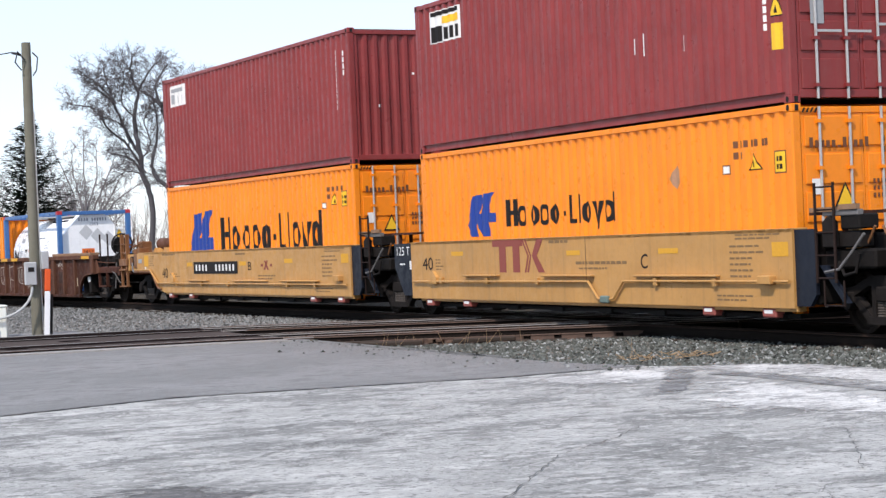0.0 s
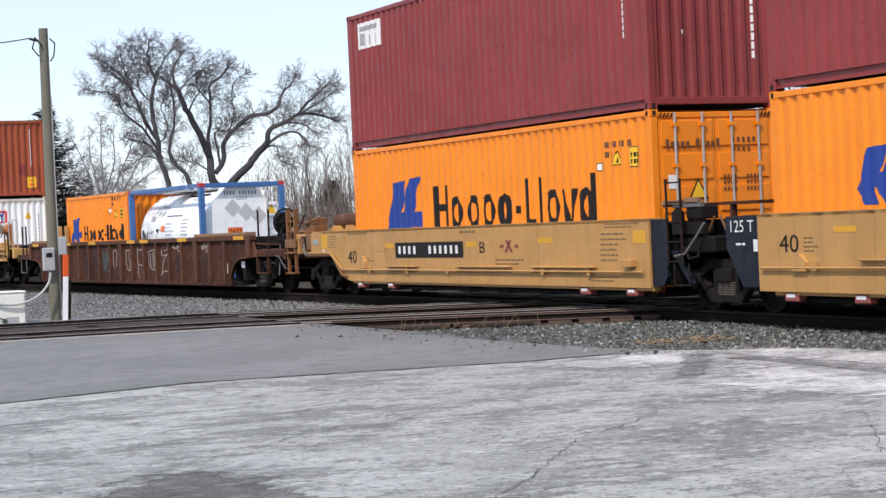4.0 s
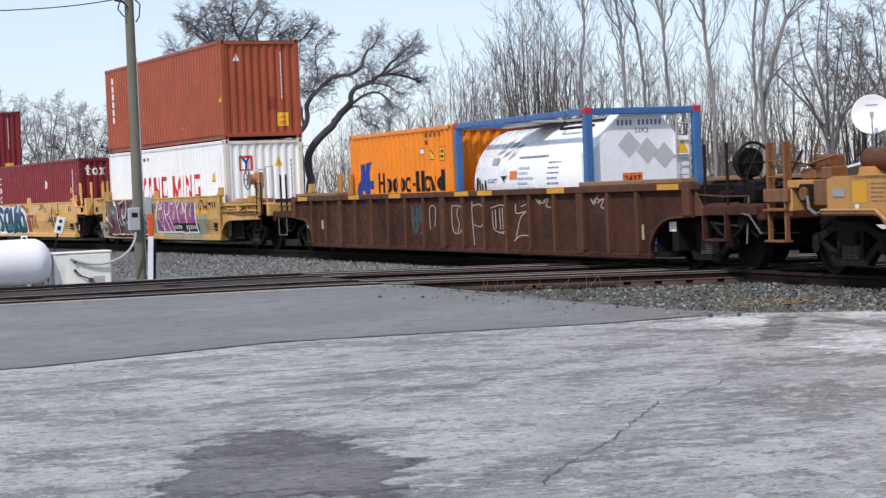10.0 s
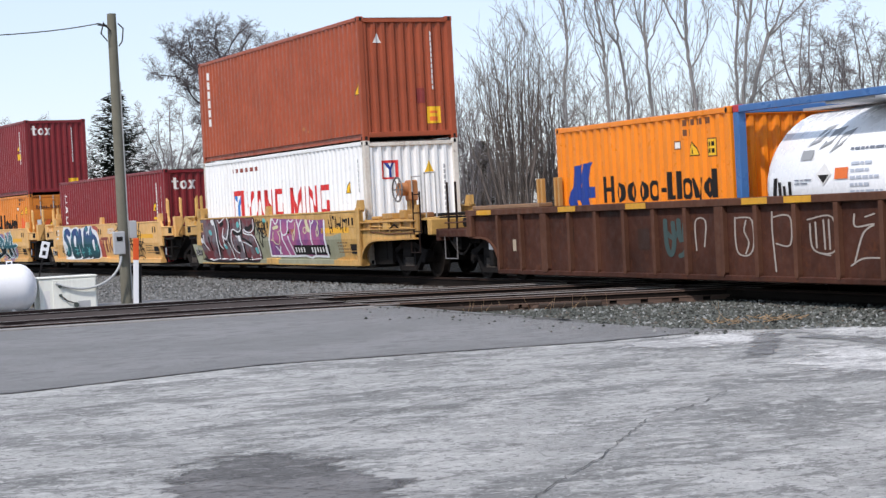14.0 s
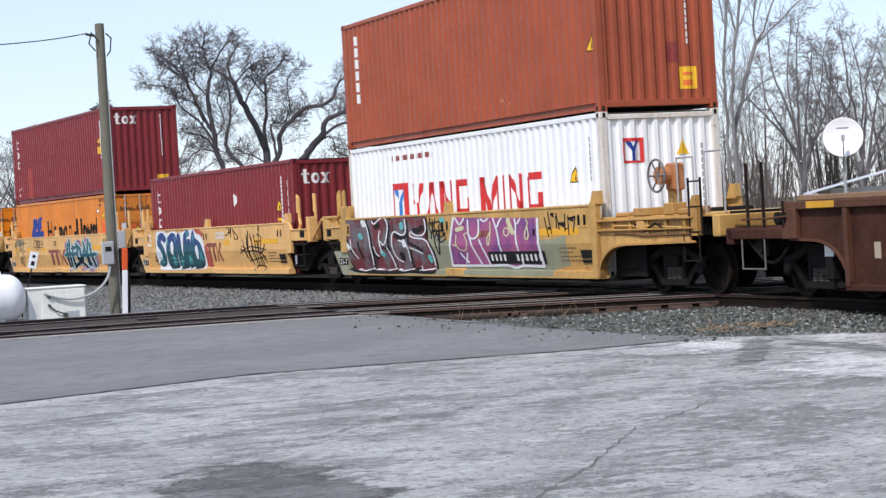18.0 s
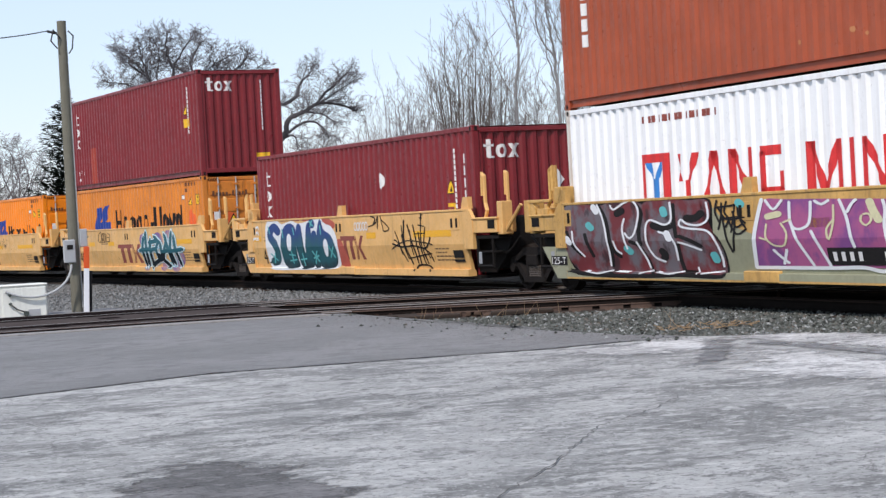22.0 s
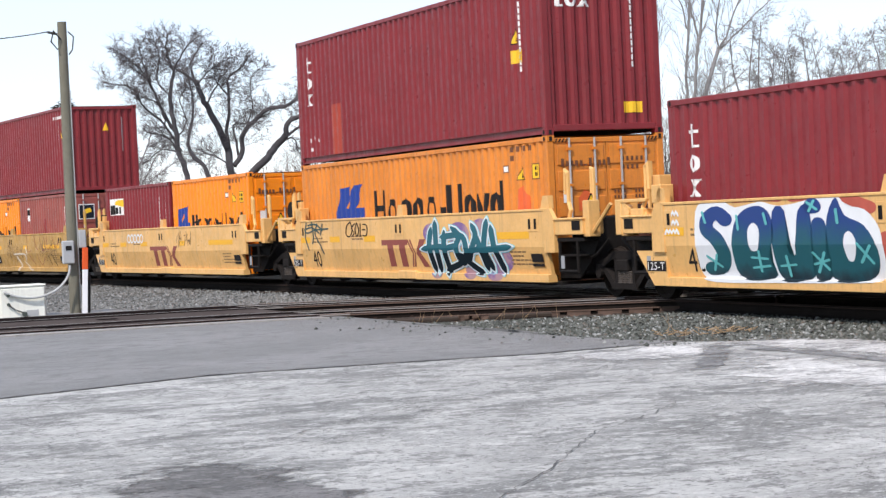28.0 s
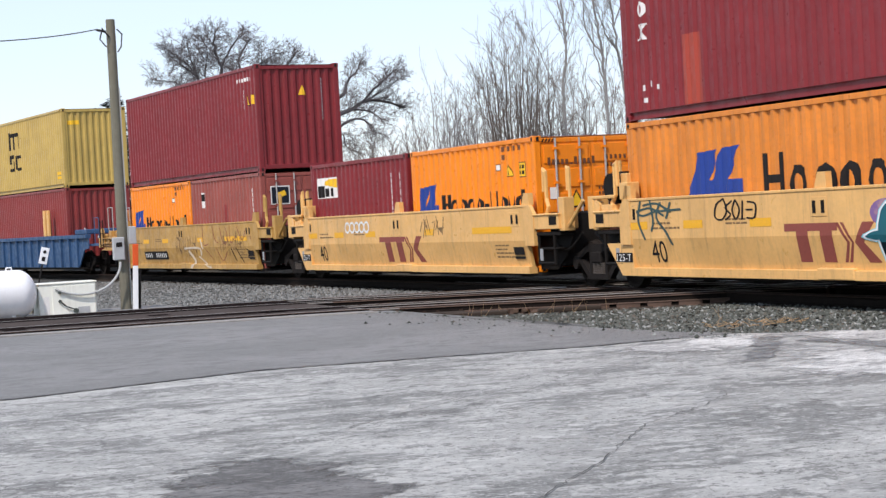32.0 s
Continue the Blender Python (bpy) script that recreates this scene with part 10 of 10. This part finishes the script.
spray(y5, LAYERS, 1.9, ((0.35, 0.77), (0.73, 0.5), (0.42, 0.29)))
LAYERS = ((WASHWHITE, 0.05, 0.006, "faded spray stroke"),)
spray(y5, LAYERS, 1.9, ((1.17, 0.62), (1.85, 0.37), (2.24, 0.31)))
spray(y5, LAYERS, 1.9, ((1.47, 1.11), (1.63, 0.86)))


scrawl(y5, -.9, 1.0, .55, 1.3, 14, 11, DULL, .03, "dark spray scrawl")
scrawl(y5, 3.2, 5.2, .6, 1.35, 14, 12, DULL, .03, "dark spray scrawl")
scrawl(y1, 4.2, 5.3, 1.0, 1.5, 7, 7, INK, .04)

m = Marks(load(container(WHITE, FT40, HI, "white steel container with red marks and rust-streaked corners", post=painted("rust_streaked_white", (0.74, 0.70, 0.63), 0.55, 0.3, dirt=(0.30, 0.14, 0.05), amount=0.8, streaks=0.6, rust=0.6)), -87.6, ZF))
red = []
for x, kind in ((-2.49, "v"), (-1.74, "a"), (-.98, "n"), (-.18, "g"), (1.02, "m"), (1.98, "i"), (2.26, "n"), (3.06, "g")):
    b, h, w, t = 1.22, .74, .64, .155
    red += {"v": [bar(x + .20, x, b + h * .42, b + h)[:2] + [(x + t, b + h), (x, b + h)], bar(x + w - .36, x + w - .22, b + h * .42, b + h)[:2] + [(x + w, b + h), (x + w - t, b + h)], bar(x + .24, x + .24 + t, b, b + h * .44)],
            "a": [[(x, b), (x + t, b), (x + .40, b + h), (x + .26, b + h)], [(x + w - t, b), (x + w, b), (x + .40, b + h), (x + .26, b + h)]],
            "n": [bar(x, x + t, b, b + h), bar(x + w - t, x + w, b, b + h), [(x + w - t - .03, b), (x + w - .02, b), (x + t, b + h), (x + .03, b + h)]],
            "g": [bar(x, x + t, b + .08, b + h - .08), bar(x + .06, x + w - .04, b + h - .14, b + h), bar(x + .06, x + w, b, b + .14), bar(x + w - t, x + w, b + .1, b + .36)],
            "m": [bar(x, x + t, b, b + h), bar(x + .68, x + .68 + t, b, b + h), [(x + .34, b), (x + .48, b), (x + t + .02, b + h), (x + .03, b + h)], [(x + .34, b), (x + .48, b), (x + .80, b + h), (x + .66, b + h)]],
            "i": [bar(x, x + t, b, b + h)]}[kind]
m.side("word_mark", red, REDINK, "red bars of a word mark")
m.side("emblem", [bar(-3.6, -3.44, 1.2, 2.0), bar(-2.9, -2.73, 1.2, 2.0), bar(-3.44, -2.9, 1.86, 2.0)], REDINK, "red and blue square emblem")
m.side("emblem", [bar(-3.27, -3.07, 1.2, 1.6), [(-3.27, 1.60), (-3.17, 1.52), (-3.30, 1.86), (-3.44, 1.86)], [(-3.17, 1.52), (-3.07, 1.60), (-2.90, 1.86), (-3.04, 1.86)]], plain("sky_blue_emblem", (0.03, 0.20, 0.55), 0.5), "")
m.side("small_line", [bar(-3.5 + i * .165, -3.41 + i * .165, 2.50, 2.61) for i in range(14)], DULLRED, "row of small red characters")
m.triangle(4.87, 1.72, .27, .24)
m.codes(5.35, 1.75, 2.5, 7, GREY)
m.codes(5.55, 1.7, 2.5, 7, GREY)
m.end("emblem", [bar(-.78, -.72, 1.98, 2.42), bar(-.42, -.36, 1.98, 2.42), bar(-.72, -.42, 2.36, 2.42), bar(-.72, -.42, 1.98, 2.02)], REDINK, "small red square emblem")
m.end("emblem", [bar(-.60, -.54, 2.02, 2.2), [(-.60, 2.2), (-.54, 2.2), (-.62, 2.36), (-.70, 2.36)], [(-.60, 2.2), (-.54, 2.2), (-.44, 2.36), (-.52, 2.36)]], BLUEINK)
m.end("warning_sticker", [[(.32, 2.1), (.58, 2.1), (.45, 2.4)]], SIGNYELLOW, "yellow triangular warning sticker")
m.end_codes(.82, .9, 2.3, 11, GREY)
m = Marks(load(container(BRICK, FT40, HI, "brick red steel container stacked on a white one"), -87.6, ZF + HI))
m.codes(-5.35, 1.0, 2.6, 6, WHITEINK, .22)
m.codes(5.35, 1.1, 2.5, 10)
m.triangle(5.75, 1.1, .22, .26)
m.end("warning_sticker", [[(-.85, 2.28), (-.62, 2.28), (-.72, 2.52)]], WHITEINK, "small white triangle")
m.end("sticker", [bar(.48, .82, .36, .76)], SIGNYELLOW, "yellow square sticker")
m.end("sticker", [bar(.55, .75, .42, .52), bar(.55, .75, .6, .66)], PLACARD, "", 0.008)
m.end_codes(.62, 1.15, 2.55, 11)
m.end("old_patch", [bar(.22, .42, .85, 1.2)], MAROON, "dark repair patch")
m.side("scuff", [disc(1.0, .45, .035), disc(2.2, .5, .04), disc(2.5, .42, .03)], BRAKE_ORANGE, "rubbed paint scuff")

m = Marks(load(container(WINE, FT40, HI, "wine red steel container alone in a yellow railcar"), -103.57, ZF))
tex_side(m, WHITEINK)
tex_end(m, 2.25)
m.side("hazard_diamond", [[(1.40, 1.99), (1.58, 1.80), (1.76, 1.99), (1.58, 2.18)]], WHITEINK, "white diamond placard")
m.end("hazard_diamond", [[(.44, 1.78), (.62, 1.57), (.80, 1.78), (.62, 1.99)]], WHITEINK, "white diamond placard")
m.end_codes(.98, 1.2, 2.55, 11)
m.codes(5.2, 1.3, 2.5, 11)
m.codes(5.55, 1.45, 2.4, 4, WHITEINK, .1)
m.triangle(4.85, 1.62, .25, .24)
m.side("sticker", [bar(4.78, 5.2, 1.18, 1.42)], SIGNYELLOW, "yellow rectangular sticker")
m.side("sticker", [bar(4.85, 5.13, 1.25, 1.35)], DULLRED, "", 0.008)

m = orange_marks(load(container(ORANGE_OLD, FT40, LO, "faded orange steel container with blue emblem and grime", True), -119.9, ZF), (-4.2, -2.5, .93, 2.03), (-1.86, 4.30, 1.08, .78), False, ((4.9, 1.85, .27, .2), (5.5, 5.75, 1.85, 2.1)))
REDDER = painted("red_orange_repaint", (0.72, 0.12, 0.03), 0.5, 0.2, amount=0.4, streaks=0.3)
m.side("repaint", [[(4.86, 1.20), (5.32, 1.20), (5.30, 1.52), (5.05, 1.74), (4.90, 1.66)]], REDDER, "red-orange touched-up patch", 0.003)
m.end("repaint", [[(-.62, 1.22), (-.28, 1.22), (-.30, 1.52), (-.5, 1.6), (-.62, 1.45)]], REDDER, "red-orange touched-up patch", 0.006)
m = Marks(load(container(WINE, FT40, HI, "wine red steel container stacked on a faded orange one"), -119.9, ZF + LO))
tex_side(m, WHITEINK)
tex_end(m, 2.3)
m.side("repaint", [bar(-4.03, -3.5, .17, 1.3)], painted("fresh_red_repaint", (0.36, 0.05, 0.03), 0.5, 0.1), "brighter red repainted strip")
m.codes(5.2, 1.2, 2.5, 11)
m.triangle(4.9, 1.75, .25, .24)
m.side("sticker", [bar(4.85, 5.25, 1.38, 1.62)], SIGNYELLOW, "yellow rectangular sticker")
m.end("sticker", [bar(.42, .82, .38, .58)], SIGNYELLOW, "yellow rectangular sticker")
m.end_codes(.62, 1.2, 2.6, 11)
m.side("small_marks", [bar(-5.45, -5.33, .5, .6), bar(-5.2, -5.1, .55, .65), bar(-5.4, -5.3, .3, .38), bar(-5.0, -4.9, .5, .58)], WHITEINK)

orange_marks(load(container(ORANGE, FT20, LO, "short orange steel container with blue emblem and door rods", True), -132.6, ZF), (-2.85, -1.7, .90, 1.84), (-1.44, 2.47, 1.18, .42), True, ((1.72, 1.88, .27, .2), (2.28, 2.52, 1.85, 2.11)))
m = Marks(load(container(WINE, FT20, LO, "short wine red container with a square emblem sticker"), -138.9, ZF))
m.side("emblem_sticker", [bar(-2.6, -1.3, 1.74, 2.24)], WHITEINK, "square emblem sticker")
m.side("emblem_sticker", [bar(-2.55, -2.2, 1.76, 2.05), bar(-2.05, -1.9, 1.78, 1.98), bar(-1.7, -1.55, 1.78, 1.98)], INK, "", 0.008)
m.side("emblem_sticker", [[(-2.2, 2.08), (-1.35, 1.98), (-1.35, 2.2), (-1.9, 2.2)]], SIGNYELLOW, "", 0.008)
m.codes(2.1, 1.1, 2.2, 9)
m.codes(2.5, 1.3, 2.2, 5)

m = Marks(load(container(PINK, FT20, LO, "short faded red container with door rods", True), -148.7, ZF))
m.side("emblem_sticker", [bar(-2.2, -1.8, 1.75, 2.2)], WHITEINK, "small white sticker")
m.side("emblem_sticker", [bar(-2.15, -1.85, 1.95, 2.15)], INK, "", 0.008)
m.side("old_patch", [bar(-.1, .2, 1.3, 1.8)], MAROON, "dark repair patch")
m.codes(2.2, 1.0, 2.2, 9)
m.end("emblem_sticker", [bar(-.95, -.4, 1.7, 2.2)], WHITEINK, "square blue and white sticker", 0.008)
m.end("emblem_sticker", [bar(-.92, -.43, 1.73, 2.17)], NAVY, "", 0.012)
m.end("emblem_sticker", [[(-.8, 1.85), (-.5, 1.95), (-.55, 2.08), (-.8, 2.0)]], SIGNYELLOW, "", 0.016)
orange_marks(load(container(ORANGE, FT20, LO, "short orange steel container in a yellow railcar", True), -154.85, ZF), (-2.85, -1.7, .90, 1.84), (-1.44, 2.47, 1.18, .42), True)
m = Marks(load(container(WINE, FT40, HI, "wine red steel container stacked on two short ones"), -151.8, ZF + LO))
m.codes(5.0, 1.75, 2.3, 4)
m.triangle(5.3, 1.85, .22, .28)
m.side("sticker", [bar(5.65, 5.85, 1.85, 2.1)], SIGNYELLOW, "yellow rectangular sticker")
m.side("small_line", [bar(4.6 + i * .12, 4.68 + i * .12, 2.5, 2.6) for i in range(9)], WHITEINK, "row of small white characters")
m.end("warning_sticker", [[(.02, 2.05), (.24, 2.05), (.13, 2.32)]], SIGNYELLOW, "yellow triangular warning sticker")
m.end_codes(.68, 1.35, 2.5, 11)

blue = on_train(blue_car("grimy blue well car at the back of the train"), -171.7)
m = Marks(load(container(MAROON, FT40, HI, "maroon steel container in a blue railcar"), -171.7, ZF))
m.codes(5.6, 1.2, 2.4, 11)
m.end_codes(.85, 1.2, 2.5, 11)
m.end("sticker", [bar(-.6, -.55, 1.3, 1.4), bar(-.1, -.05, 1.0, 1.1)], WHITEINK)
m = Marks(load(container(OLIVE, FT40, HI, "olive yellow steel container with bold black marks"), -171.7, ZF + HI))
m.side("bold_mark", [bar(-1.3, -1.1, 1.75, 2.45), bar(-.65, -.45, 1.75, 2.4), bar(0.0, .2, 1.75, 2.35), bar(-1.1, 0.0, 2.25, 2.4), bar(-1.3, -.6, 1.4, 1.55), bar(-1.3, -1.1, 1.2, 1.4), bar(-.8, -.6, .95, 1.3), bar(-1.3, -.6, .9, 1.02), bar(-.4, -.2, .95, 1.5), bar(-.2, .3, 1.38, 1.5), bar(-.2, .3, .9, 1.02)], INK, "bold black marks")
m.end("sticker", [bar(-1.0, -.55, 2.3, 2.45)], SIGNYELLOW, "yellow rectangular sticker")
m.side("sticker", [bar(5.2, 5.7, .5, .62), bar(5.2, 5.6, .35, .45)], SIGNYELLOW, "yellow rectangular sticker")


def motions():
    for ob, place, *up in MOVERS:
        lift = Matrix.Translation((0, 0, up[0] if up else 0))
        walk(ob, [(t, train_pose(place + s) @ lift) for t, s in enumerate(ROLLED)])
    steps = 240
    for ob, dx in WHEELS:
        rows = []
        for i in range(steps + 1):
            t = 32.0 * i / steps
            k = min(31, int(t))
            s = ROLLED[k] + (ROLLED[k + 1] - ROLLED[k]) * (t - k)
            rows.append((t, pose(dx, 0, WHEEL_R, 0, math.degrees(s / WHEEL_R), 0)))
        walk(ob, rows)


motions()
